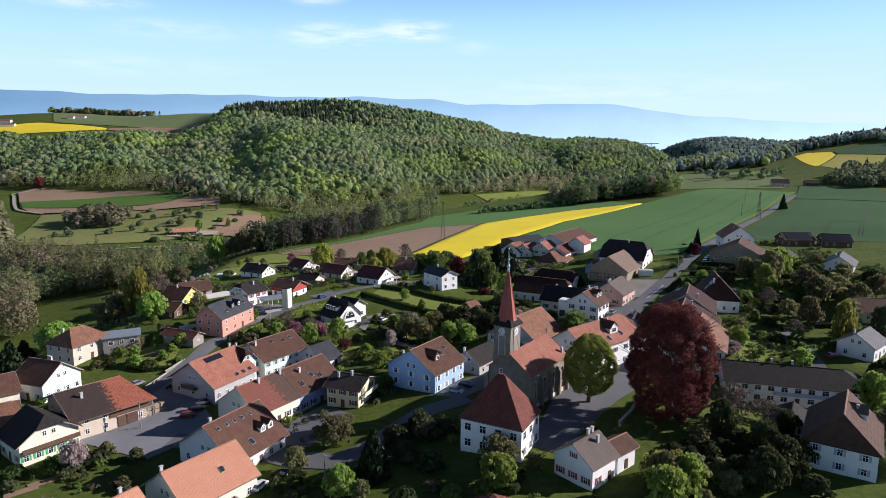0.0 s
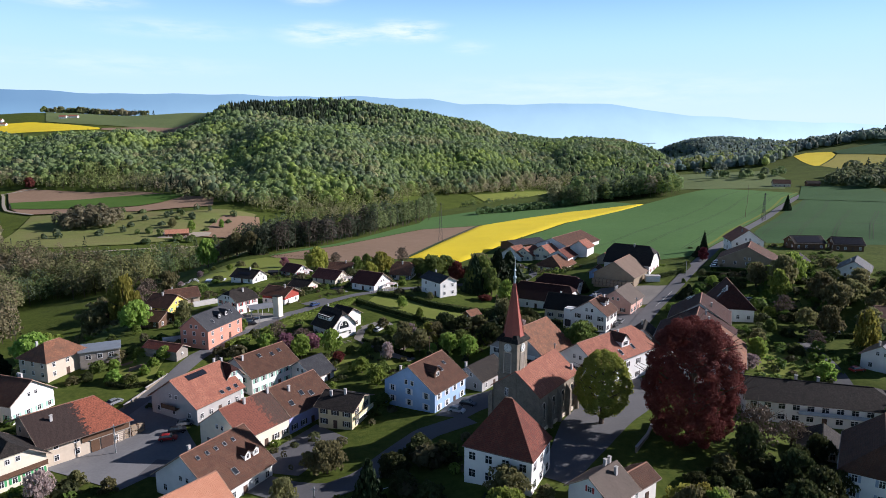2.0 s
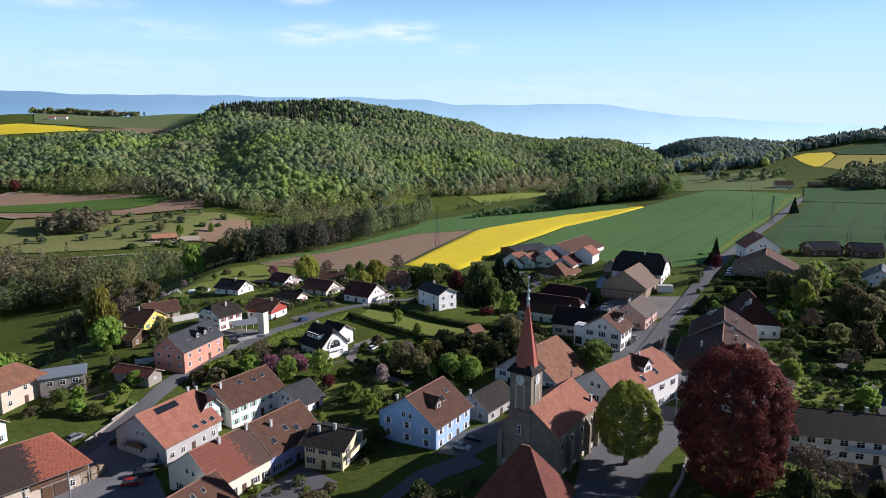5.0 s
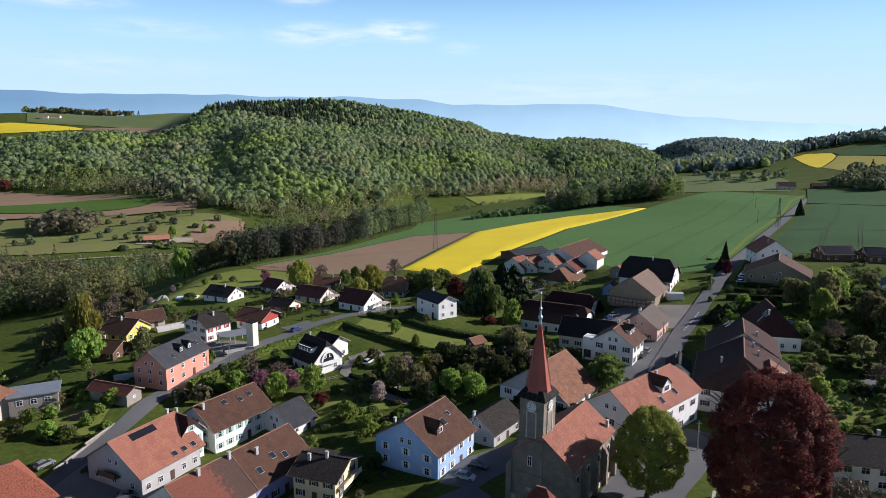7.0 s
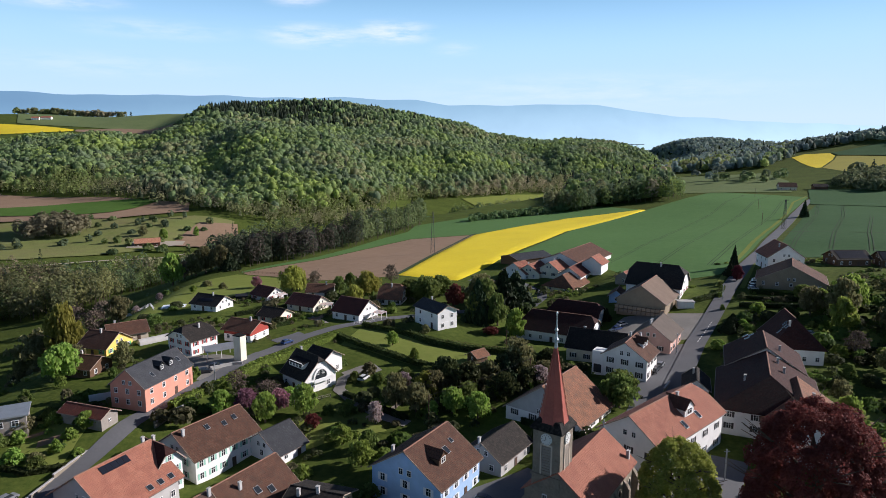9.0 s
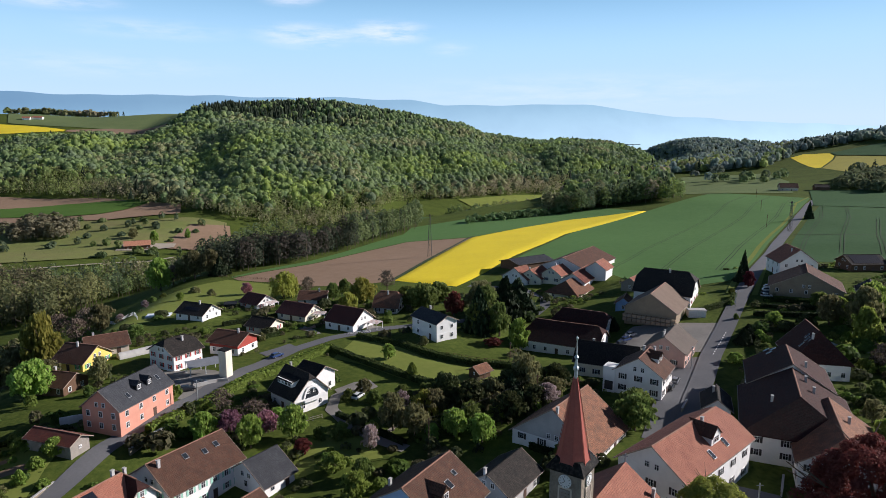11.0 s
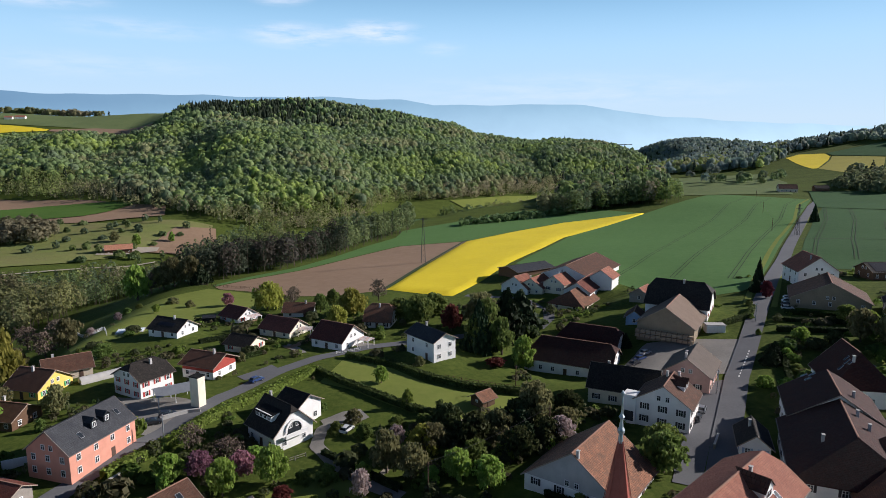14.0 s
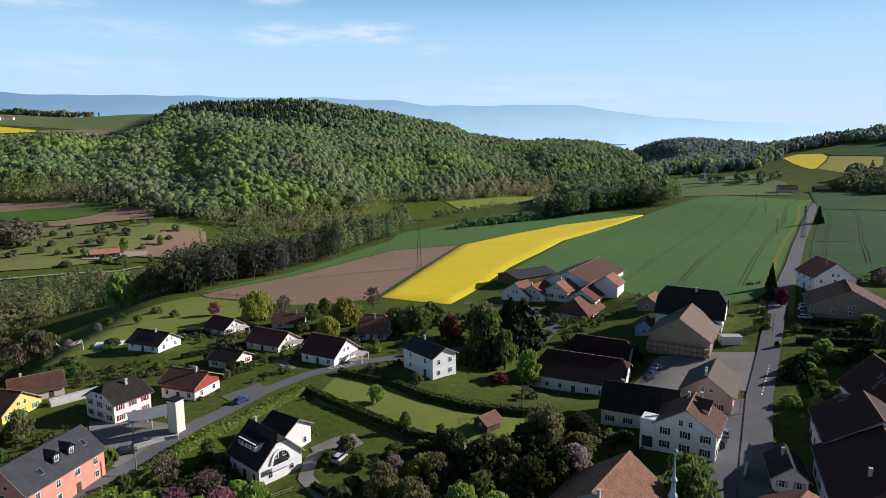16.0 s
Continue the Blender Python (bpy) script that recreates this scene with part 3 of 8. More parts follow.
def dormer_on(parent, x, side, w, h, roof_w, at, mat, wd=1.7, ht=1.5, face="white_wall"):
    """A small gabled dormer on one slope. at: share of the slope below the ridge where its face stands."""
    k = h / roof_w
    y0 = roof_w * at
    zb = parent["ridge"] - k * y0
    depth = ht / k
    verts = [(-wd / 2, 0, -0.1), (wd / 2, 0, -0.1), (wd / 2, 0, ht), (0, 0, ht + wd * 0.45), (-wd / 2, 0, ht)]
    verts += [(v[0], -depth, max(v[2], ht)) for v in verts]
    faces = [(0, 1, 2, 3, 4), (1, 6, 7, 2), (0, 4, 9, 5)]
    m = Matrix.Translation((x, side * y0, zb)) @ Matrix.Rotation(0 if side > 0 else math.pi, 4, "Z")
    d = child("dormer", mesh_of("dormer", verts, faces, face), parent, m)
    o = 0.25
    rv, rf, ru = [], [], []
    dd = (ht + wd * 0.45) / k + 0.3
    for sx in (-1, 1):
        poly = [(sx * (wd / 2 + o), o, ht - o * 0.9), (0, o, ht + wd * 0.45), (0, -dd, ht + wd * 0.45), (sx * (wd / 2 + o), -depth - 0.2, ht - o * 0.9)]
        if sx < 0:
            poly.reverse()
        slab(poly, [(0, 1), (0, 0), (2, 0), (2, 1)], 0.12, rv, rf, ru)
    child("dormer_roof", mesh_of("dormer_roof", rv, rf, mat, ru), d)
    window_on(d, Matrix.Translation((0, 0.03, ht * 0.52)), wd * 0.5, ht * 0.62, None)
    return d


def skylight_on(parent, x, side, roof_w, h, at, wd=0.8, ht=1.2):
    k = h / roof_w
    ang = math.atan2(h, roof_w)
    y = side * roof_w * at
    m = Matrix.Translation((x, y, parent["ridge"] - k * roof_w * at + 0.03)) @ Matrix.Rotation(-side * ang, 4, "X")
    s = child("skylight", box_mesh("skylight", wd + 0.16, ht + 0.16, 0.10, "zinc", 0.01), parent, m)
    child("pane", box_mesh("skypane", wd, ht, 0.025, "glass_pane"), s, Matrix.Translation((0, 0, 0.10)))


def panel_on(parent, x, side, roof_w, h, at, wd, ht, mat="solar_cell"):
    k = h / roof_w
    ang = math.atan2(h, roof_w)
    y = side * roof_w * at
    m = Matrix.Translation((x, y, parent["ridge"] - k * roof_w * at + 0.05)) @ Matrix.Rotation(-side * ang, 4, "X")
    n = max(1, round(wd / 1.1))
    for i in range(n):
        child("solar_panel", box_mesh("solar_panel", wd / n - 0.05, ht, 0.06, mat, 0.01), parent, m @ Matrix.Translation((-wd / 2 + (i + 0.5) * wd / n, 0, 0)))


def house(label, a, b, zr, w, pitch, floors, roof="tile_brown", wall="white_wall", hips=((0, 0), (0, 0)), over=0.6, shutter="dark_shutter",
          wins=(4, 2), base=None, chim=((0.25, 0.25, 1),), category="house", lower=None, plain=False, wsize=(0.95, 1.3), gable_wins=True, group="", name="house",
          overg=None, sides=(1, -1), door=True):
    """A house from its ridge: a, b the roof's ends in plan, zr the ridge's height above the datum, w half width to the eaves."""
    ax, ay, bx, by = *a, *b
    L = math.hypot(bx - ax, by - ay)
    ang = math.atan2(by - ay, bx - ax)
    cx, cy = (ax + bx) / 2, (ay + by) / 2
    h = w * math.tan(radians(pitch))
    wl_ = floors * 2.75 + 0.35
    z0 = base if base is not None else zr - h - wl_ + over * math.tan(radians(pitch))
    ob = empty(name, Matrix.Translation((cx, cy, z0)) @ Matrix.Rotation(ang, 4, "Z"), label, category, group)
    rid = zr - z0
    ob["ridge"] = rid
    og = over if overg is None else overg
    l, ww = L - 2 * og, w - over
    me, ze = wall_mesh(l, ww, rid, h, w, hips, wall)
    child("wall", me, ob)
    rm = roof_mesh(L, w, h, hips, roof)
    child("roof", rm, ob, Matrix.Translation((0, 0, rid)))
    (ia, fa), (ib, fb) = hips
    s_len = math.hypot(w, h)
    ridge_mat = roof if roof in ("slate", "tile_dark", "eternit") else "ridge_clay"
    rl = L - (ia if fa else 0) - (ib if fb else 0)
    if rl > 0.5:
        child("ridge_tiles", box_mesh("ridge_tiles", rl, 0.34, 0.13, ridge_mat, 0.05), ob, Matrix.Translation((((ia if fa else 0) - (ib if fb else 0)) / 2, 0, rid - 0.05)))
    for side in (1, -1):
        child("gutter", box_mesh("gutter", L - 0.06, 0.16, 0.14, "gutter_metal", 0.03), ob, Matrix.Translation((0, side * (w + 0.075), rid - h - 0.20)))
    for sx, f in ((-1, fa), (1, fb)):
        for side in (1, -1):
            if f < 1 and s_len > 2:
                y0, y1 = w * f, w
                bl = s_len * (1 - f)
                m = Matrix.Translation((sx * (L / 2 + 0.035), side * (y0 + y1) / 2, rid - h * (y0 + y1) / 2 / w - 0.21)) @ Matrix.Rotation(-side * math.atan2(h, w), 4, "X")
                child("verge_board", box_mesh("verge_board", 0.06, bl, 0.20, "verge_wood"), ob, m)
    if lower:           # timber or plaster band over the ground floor
        child("lower_wall", box_mesh("lower_wall", l + 0.08, 2 * ww + 0.08, lower[1] + 1.5, lower[0], 0.02), ob, Matrix.Translation((0, 0, -1.5)))
    fl = max(1, int(ze // 2.6))
    nl, ng = wins
    eps = 0.10 if lower else 0.02
    for f in range(fl):
        z = min(1.55 + f * (ze - 0.2) / fl, ze - wsize[1] * 0.5 - 0.25)
        e = eps if (lower and z < lower[1] + 0.5) else 0.02
        for side in sides:
            for i in range(nl):
                x = -l / 2 + (i + 0.5) * l / nl
                m = Matrix.Translation((x, side * (ww + e), z)) @ Matrix.Rotation(0 if side > 0 else math.pi, 4, "Z")
                if f == 0 and door and i == nl // 2:
                    child("door", box_mesh("door", 1.05, 0.12, 2.1, "dark_door", 0.02), ob, m @ Matrix.Translation((0, 0, -z)))
                else:
                    window_on(ob, m, *wsize, shutter, plain=plain)
        for sx in (-1, 1):
            for i in range(ng):
                y = -ww + (i + 0.5) * 2 * ww / ng
                m = Matrix.Translation((sx * (l / 2 + e), y, z)) @ Matrix.Rotation(-sx * math.pi / 2, 4, "Z")
                window_on(ob, m, *wsize, shutter, plain=plain)
    if gable_wins and rid - ze > 2.6:
        for sx, (ins, f) in zip((-1, 1), hips):
            if f < 1 and (1 - f) * (rid - ze) > 2.0:
                n = 2 if ww > 4.5 else 1
                for i in range(n):
                    y = (i - (n - 1) / 2) * 1.9
                    m = Matrix.Translation((sx * (l / 2 + 0.02), y, ze + 0.85)) @ Matrix.Rotation(-sx * math.pi / 2, 4, "Z")
                    window_on(ob, m, wsize[0] * 0.85, wsize[1] * 0.8, shutter, plain=plain or n > 1)
    for u, v, side in chim:
        chimney_on(ob, (u - 0.5) * L, side * w * v, rid - h * v)
    ob["roof_w"], ob["roof_h"] = w, h
    PADS.append((cx, cy, z0, 0.45 * max(l, 2 * ww) + 2.5))
    return ob


def dorm(ob, x, side, at=0.55, wd=1.7, ht=1.5, mat="tile_brown", face="white_wall"):
    dormer_on(ob, x, side, 0, ob["roof_h"], ob["roof_w"], at, mat, wd, ht, face)


def sky(ob, x, side, at, wd=0.8, ht=1.2):
    skylight_on(ob, x, side, ob["roof_w"], ob["roof_h"], at, wd, ht)


def solar(ob, x, side, at, wd, ht):
    panel_on(ob, x, side, ob["roof_w"], ob["roof_h"], at, wd, ht)


NOCH = ()
HALF = (2.0, 0.35)
FULL = lambda s: (s, 1.0)
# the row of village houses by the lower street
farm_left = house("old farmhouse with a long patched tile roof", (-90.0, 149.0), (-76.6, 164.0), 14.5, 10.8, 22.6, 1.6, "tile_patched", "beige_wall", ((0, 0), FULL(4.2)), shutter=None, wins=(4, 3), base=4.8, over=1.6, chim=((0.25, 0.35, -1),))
# the barn half: board cladding over a dark panel for the open bay's shade, with a post under the eaves
for _nm, _x, _w, _z, _h, _mat, _lab in (("cladding", 4.2, 10.6, 2.95, 1.7, "brown_timber", "weathered brown board cladding"), ("barn_door", 4.3, 2.7, 0.0, 2.9, "dark_door", "dark flat panel in place of the open barn bay's shade"),
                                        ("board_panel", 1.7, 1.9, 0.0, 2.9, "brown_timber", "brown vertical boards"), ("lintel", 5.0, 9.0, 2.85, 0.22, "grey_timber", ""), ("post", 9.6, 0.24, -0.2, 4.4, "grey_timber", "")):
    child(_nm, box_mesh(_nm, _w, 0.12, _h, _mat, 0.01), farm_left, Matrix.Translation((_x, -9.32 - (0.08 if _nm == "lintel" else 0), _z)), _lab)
farm_wing = house("white farmhouse wing with green shutters and a half-hipped gable", (-83.4, 135.9), (-93.0, 143.4), 14.3, 7.0, 34, 1.8, "tile_dark", "cream_wall", ((2.4, 0.4), (0, 0)), shutter="green_shutter", wins=(3, 5), base=4.8, over=0.8, chim=NOCH)
house("white gabled house with mint shutters and a dark roof", (-110.0, 172.9), (-98.6, 168.8), 15.5, 6.6, 35, 1.8, "tile_brown", "white_wall", shutter="mint_shutter", wins=(3, 4), chim=((0.55, 0.1, 1), (0.62, 0.1, 1)))
house("beige house with a hipped red tile roof", (-111.0, 188.5), (-105.5, 201.5), 17.5, 6.2, 33, 2, "tile_weathered", "beige_wall", (FULL(4.5), FULL(4.5)), wins=(3, 3), shutter="white_shutter", plain=True)
house("low shed with a red tiled roof", (-85.1, 205.6), (-72.6, 200.6), 14.0, 3.0, 27, 1, "tile_red", "grey_timber", wins=(1, 1), chim=NOCH, category="shed", plain=True, wsize=(0.6, 0.6))
terra = house("long pale grey house with an orange tile roof and solar panels", (-63.0, 164.9), (-55.0, 179.3), 16.5, 9.0, 33, 1.5, "tile_terracotta", "grey_wall", wins=(5, 3), shutter="blue_shutter", plain=True, base=6.4, chim=((0.93, 0.1, 1),), over=0.9)
solar(terra, -1.0, -1, 0.14, 6.0, 1.7)
for _x in (1.2, 3.6, 6.0):
    sky(terra, _x, -1, 0.86, 1.0, 1.1)
rowb = house("long white row house with a brown tile roof", (-52.6, 183.7), (-42.2, 198.3), 15.6, 7.2, 33, 2, "tile_brown", "white_wall", wins=(6, 2), shutter="mint_shutter", chim=((0.1, 0.2, -1),))
for _x, _a in ((2.5, 0.35), (5.5, 0.3), (-1.5, 0.25)):
    sky(rowb, _x, -1, _a, 0.9, 1.2)
tall = house("narrow white house with a steep dark red hipped roof", (-56.6, 180.6), (-50.0, 176.2), 16.2, 3.4, 48, 2.6, "tile_maroon", "white_wall", ((0, 0), HALF), wins=(2, 2), shutter="mint_shutter", base=6.2, chim=((0.2, 0.2, 1),))
house("low annex with a slate roof patched in red tile", (-35.9, 189.4), (-30.4, 196.6), 12.5, 6.2, 33, 0.9, "slate", "white_wall", wins=(2, 1), chim=NOCH, plain=True)
house("terraced house with a red tile roof and cream walls", (-46.2, 149.6), (-38.0, 161.3), 15.5, 7.8, 35, 2, "tile_patched_end", "cream_wall", wins=(5, 2), shutter="dark_shutter", base=5.4, overg=0.05, chim=((0.45, 0.12, -1), (0.95, 0.1, -1)), door=True)
bigb = house("terraced house with a brown tile roof and lilac walls", (-38.0, 161.3), (-29.0, 174.2), 15.6, 7.8, 35, 2, "tile_brown", "lilac_wall", wins=(5, 2), shutter="dark_shutter", base=5.4, overg=0.05, chim=((0.3, 0.3, -1),), door=True)
for _x, _a in ((-5.0, 0.66), (-0.5, 0.5), (2.0, 0.62)):
    sky(bigb, _x, -1, _a, 1.1, 1.4)
brown2 = house("white house with a red-brown tile roof and two dormers", (-47.0, 128.1), (-38.6, 142.2), 15.6, 9.2, 35, 1.5, "tile_brown", "white_wall", wins=(5, 3), shutter="dark_shutter", plain=True, base=5.6, over=0.7)
for _x, _a in ((-5.5, 0.2), (-3.2, 0.2), (-1.0, 0.2), (1.2, 0.2), (3.5, 0.2)):
    sky(brown2, _x, -1, _a, 0.6, 0.8)
for _x in (3.1, 5.4):
    dorm(brown2, _x, -1, 0.68, 1.5, 1.5)
sky(brown2, -1.0, -1, 0.75, 1.0, 1.5)
orange = house("house with a large new orange tile roof", (-48.5, 110.3), (-38.5, 123.4), 15.0, 7.6, 35, 1.5, "tile_orange", "cream_wall", wins=(4, 3), base=5.6, plain=True, chim=((0.05, 0.15, 1),))
sky(orange, 2.0, -1, 0.5, 0.9, 1.2)
blue = house("pale blue house with white shutters and a brown tile roof", (-3.9, 166.5), (5.2, 179.1), 19.06, 8.6, 33, 2.1, "tile_brown", "blue_wall", wins=(4, 3), shutter="white_shutter", base=7.7, over=0.6, chim=((0.35, 0.75, 1),), wsize=(1.05, 1.5))
dorm(blue, -2.2, -1, 0.62, 2.6, 1.7, face="brown_timber")
sky(blue, 1.2, -1, 0.45, 1.1, 1.6); sky(blue, 4.2, -1, 0.35, 0.8, 1.0)
yel = house("pale yellow house with a low dark roof and balcony", (-24.6, 165.0), (-14.4, 161.1), 13.8, 5.9, 20, 1.7, "tile_dark", "pale_yellow_wall", wins=(3, 2), chim=((0.25, 0.3, -1), (0.55, 0.1, -1)), over=0.9, base=6.4)
house("low grey house with a dark tile roof", (12.0, 177.6), (20.4, 187.8), 14.8, 5.2, 33, 1.2, "tile_dark", "grey_wall", wins=(3, 2), shutter=None, chim=((0.02, 0.1, 1),))
house("white manse under a tall hipped red roof", (9.95, 129.05), (22.25, 122.15), 27.8, 5.6, 57.5, 2.4, "tile_red", "white_wall", (FULL(6.3), FULL(6.3)), wins=(4, 3), base=12.3, shutter=None, chim=NOCH, over=0.35, wsize=(1.35, 1.55))
house("small white house with red shutters and a tiled roof", (28.3, 112.7), (35.0, 118.6), 18.6, 5.0, 35, 1.7, "eternit", "white_wall", wins=(2, 3), shutter="red_shutter", chim=((0.75, 0.2, 1), (0.9, 0.2, 1), (0.7, 0.3, -1)))
house("white wing of the small house", (36.0, 117.0), (41.5, 121.2), 16.8, 3.2, 30, 1.4, "tile_brown", "white_wall", wins=(1, 1), shutter="red_shutter", chim=NOCH, plain=True)
redr = house("white inn with a pink-red hipped tile roof", (39.6, 169.0), (60.5, 186.0), 24.0, 7.3, 34, 2.7, "tile_terracotta", "white_wall", ((0, 0), HALF), wins=(5, 3), base=11.6, chim=((0.62, 0.15, -1),))
dorm(redr, 2.0, -1, 0.62, 3.6, 1.8, "tile_brown"); sky(redr, 4.5, -1, 0.7, 0.9, 1.7); sky(redr, -1.6, -1, 0.75, 0.9, 1.7)
house("large barn house with a weathered red roof", (27.6, 192.3), (39.0, 205.3), 20.8, 10.4, 36, 1.5, "tile_weathered", "grey_wall", lower=("white_wall", 2.5), wins=(4, 4), chim=((0.03, 0.1, -1),), base=11.0)
longr = house("long white apartment row with a dark tile roof", (80.5, 163.8), (114.5, 153.1), 17.0, 7.6, 23, 1.9, "tile_dark", "white_wall", ((0, 0), FULL(6.0)), wins=(11, 2), shutter=None, chim=((0.5, 0.1, 1), (0.36, 0.1, 1)), wsize=(1.5, 1.3))
corner_right = house("big farmhouse with a tall hipped brown roof", (81.2, 113.8), (92.0, 128.8), 22.5, 6.9, 40, 1.8, "tile_brown", "white_wall", (FULL(2.8), (0, 0)), wins=(4, 3), shutter="blue_shutter", chim=((0.6, 0.3, -1),), base=11.0)
dorm(corner_right, 2.5, -1, 0.55, 3.0, 1.6, "eternit")
house("small white garage with a gabled roof", (82.4, 132.5), (87.5, 140.5), 14.8, 4.6, 28, 0.9, "tile_dark", "white_wall", wins=(1, 2), chim=NOCH, category="garage", shutter=None)
# the upper street
wh2 = house("white gabled house with dark shutters and a turret gable", (55.8, 218.4), (62.5, 227.6), 22.2, 6.6, 33, 2.2, "tile_brown", "white_wall", wins=(3, 3), base=12.0, chim=((0.75, 0.15, 1), (0.9, 0.2, -1)), wsize=(0.95, 1.45))
dorm(wh2, 0.2, -1, 0.55, 1.6, 1.6); dorm(wh2, 2.8, -1, 0.55, 1.6, 1.6)
house("rose house with a grey-brown tile roof", (71.0, 239.0), (80.1, 251.7), 21.0, 6.4, 35, 1.6, "eternit", "rose_wall", wins=(4, 2), chim=((0.12, 0.1, 1), (0.3, 0.15, 1)))
house("old house with a wide dark tile roof", (47.0, 243.0), (62.5, 234.8), 19.5, 6.4, 36, 1.4, "tile_dark", "cream_wall", wins=(4, 2))
house("long white cottage row with a maroon tile roof", (38.6, 279.7), (62.5, 265.7), 16.0, 8.4, 33, 0.9, "tile_maroon", "white_wall", (FULL(4.0), HALF), wins=(7, 2), shutter=None, plain=True, chim=NOCH, base=6.8)
house("long house with a maroon hipped roof", (50.5, 290.0), (68.5, 278.8), 17.0, 7.2, 36, 1.2, "tile_maroon", "white_wall", (FULL(4.0), HALF), wins=(4, 2), chim=NOCH)
house("timber barn with a grey-brown roof and stacked firewood", (81.7, 277.2), (94.1, 294.5), 24.2, 9.4, 33, 1.6, "barn_tile", "farm_plaster", wins=(0, 0), chim=NOCH, category="barn", gable_wins=False, base=13.6, door=False)
house("large farmhouse with a dark half-hipped roof", (88.5, 307.0), (106.5, 295.0), 27.5, 9.5, 38, 1.6, "tile_dark", "white_wall", (HALF, (3.0, 0.4)), wins=(4, 3), base=16.0, shutter="red_shutter", chim=((0.55, 0.1, -1),))
house("small farm shed with a red roof", (90.2, 321.1), (96.7, 328.4), 20.0, 4.4, 32, 1, "tile_terracotta", "grey_timber", wins=(1, 1), chim=NOCH, category="shed", plain=True)
house("small blue cottage beside the barn", (79.5, 297.5), (83.5, 305.5), 17.6, 3.4, 38, 1, "tile_brown", "blue_wall", wins=(1, 1), chim=NOCH, plain=True)
house("white farm cottage with a red tile roof", (49.5, 364.5), (56.8, 371.0), 16.0, 8.0, 32, 1.1, "tile_terracotta", "white_wall", wins=(4, 2), chim=NOCH, plain=True)
house("white cottage with a red-brown roof", (56.0, 359.7), (64.4, 369.9), 16.0, 6.4, 32, 1.2, "tile_terracotta", "cream_wall", wins=(3, 2), plain=True)
house("farmhouse with a red roof and chimneys", (65.0, 354.8), (73.0, 363.7), 18.0, 5.6, 33, 1.4, "tile_terracotta", "cream_wall", wins=(2, 2), chim=((0.5, 0.1, 1), (0.8, 0.1, 1)))
house("wide hay barn with a dark sheet roof", (72.5, 362.8), (97.0, 395.0), 21.0, 12.5, 22, 1.4, "tile_brown", "white_wall", wins=(0, 0), chim=NOCH, category="barn", gable_wins=False, door=False)
house("low dark field barn", (52.0, 395.0), (74.0, 408.0), 14.5, 8.0, 14, 1.0, "slate", "brown_timber", wins=(0, 0), chim=NOCH, category="barn", gable_wins=False, door=False)
house("barn extension with a bright red roof", (84.0, 348.4), (90.4, 357.2), 21.6, 5.4, 33, 1.5, "tile_terracotta", "white_wall", wins=(0, 0), chim=NOCH, category="barn", gable_wins=False, door=False)
house("long stable with a red roof", (71.4, 340.9), (84.0, 360.0), 18.0, 6.2, 32, 1.2, "tile_red", "white_wall", wins=(2, 1), chim=NOCH, category="barn", plain=True)
house("farmhouse with a broad hipped tile roof", (64.0, 331.1), (75.6, 346.0), 16.0, 8.0, 32, 0.9, "tile_weathered", "cream_wall", (FULL(5.0), (2.0, 0.3)), wins=(3, 2), chim=NOCH, plain=True)
house("white house with a red roof beside the country road", (160.5, 317.5), (164.0, 334.0), 31.8, 8.0, 36, 2, "tile_terracotta", "white_wall", ((0, 0), (0, 0)), wins=(3, 3), plain=True, base=20.5)
house("long farm building with a tan plaster gable and brown roof", (147.0, 291.5), (157.5, 309.0), 27.9, 12.8, 27, 1.5, "tile_brown", "farm_plaster", wins=(3, 5), plain=True, base=18.6, chim=NOCH)
dk1 = house("dark-roofed village house with a lit half-hipped end", (87.0, 204.0), (94.8, 220.0), 25.2, 9.4, 33, 1.6, "tile_maroon", "white_wall", ((0, 0), HALF), wins=(4, 3), base=13.2, chim=((0.3, 0.35, -1),))
for _x, _a in ((6, 0.4), (7.5, 0.3), (9, 0.45)):
    sky(dk1, _x, 1, _a, 0.6, 1.4)
sol2 = house("house with a tall maroon hipped roof over a white ground floor", (106.8, 221.4), (111.5, 237.7), 26.0, 7.3, 46, 1.4, "tile_maroon", "white_wall", (FULL(5.5), (0, 0)), wins=(4, 4), shutter=None, base=14.0)
for _x, _a in ((-4, 0.3), (-2.5, 0.35), (-1, 0.3), (-3, 0.55)):
    sky(sol2, _x, 1, _a, 0.5, 1.5)
house("large village house with a hipped maroon roof end", (74.7, 180.2), (87.2, 204.6), 24.2, 11.2, 29, 1.9, "tile_maroon", "white_wall", (FULL(8.5), (0, 0)), wins=(5, 4), base=12.6, chim=((0.4, 0.45, 1), (0.62, 0.3, -1), (0.8, 0.2, -1)))
cl3 = house("long village house with a terracotta tile roof", (76.6, 170.4), (87.0, 191.2), 22.5, 8.0, 33, 2, "tile_weathered", "white_wall", ((3.0, 0.4), (0, 0)), wins=(5, 4), base=12.2, chim=((0.6, 0.3, -1),))
for _a in (0.3, 0.5, 0.7):
    sky(cl3, 5, 1, _a, 2.2, 1.2)
house("small white gabled house on the slope", (164.7, 282.2), (170.5, 290.5), 25.5, 4.4, 36, 1.5, "tile_dark", "white_wall", wins=(2, 2), plain=True, chim=NOCH)
house("house with a grey roof and solar panels", (176.0, 262.0), (186.5, 275.5), 27.0, 6.2, 33, 1.3, "slate", "white_wall", wins=(3, 2), plain=True)
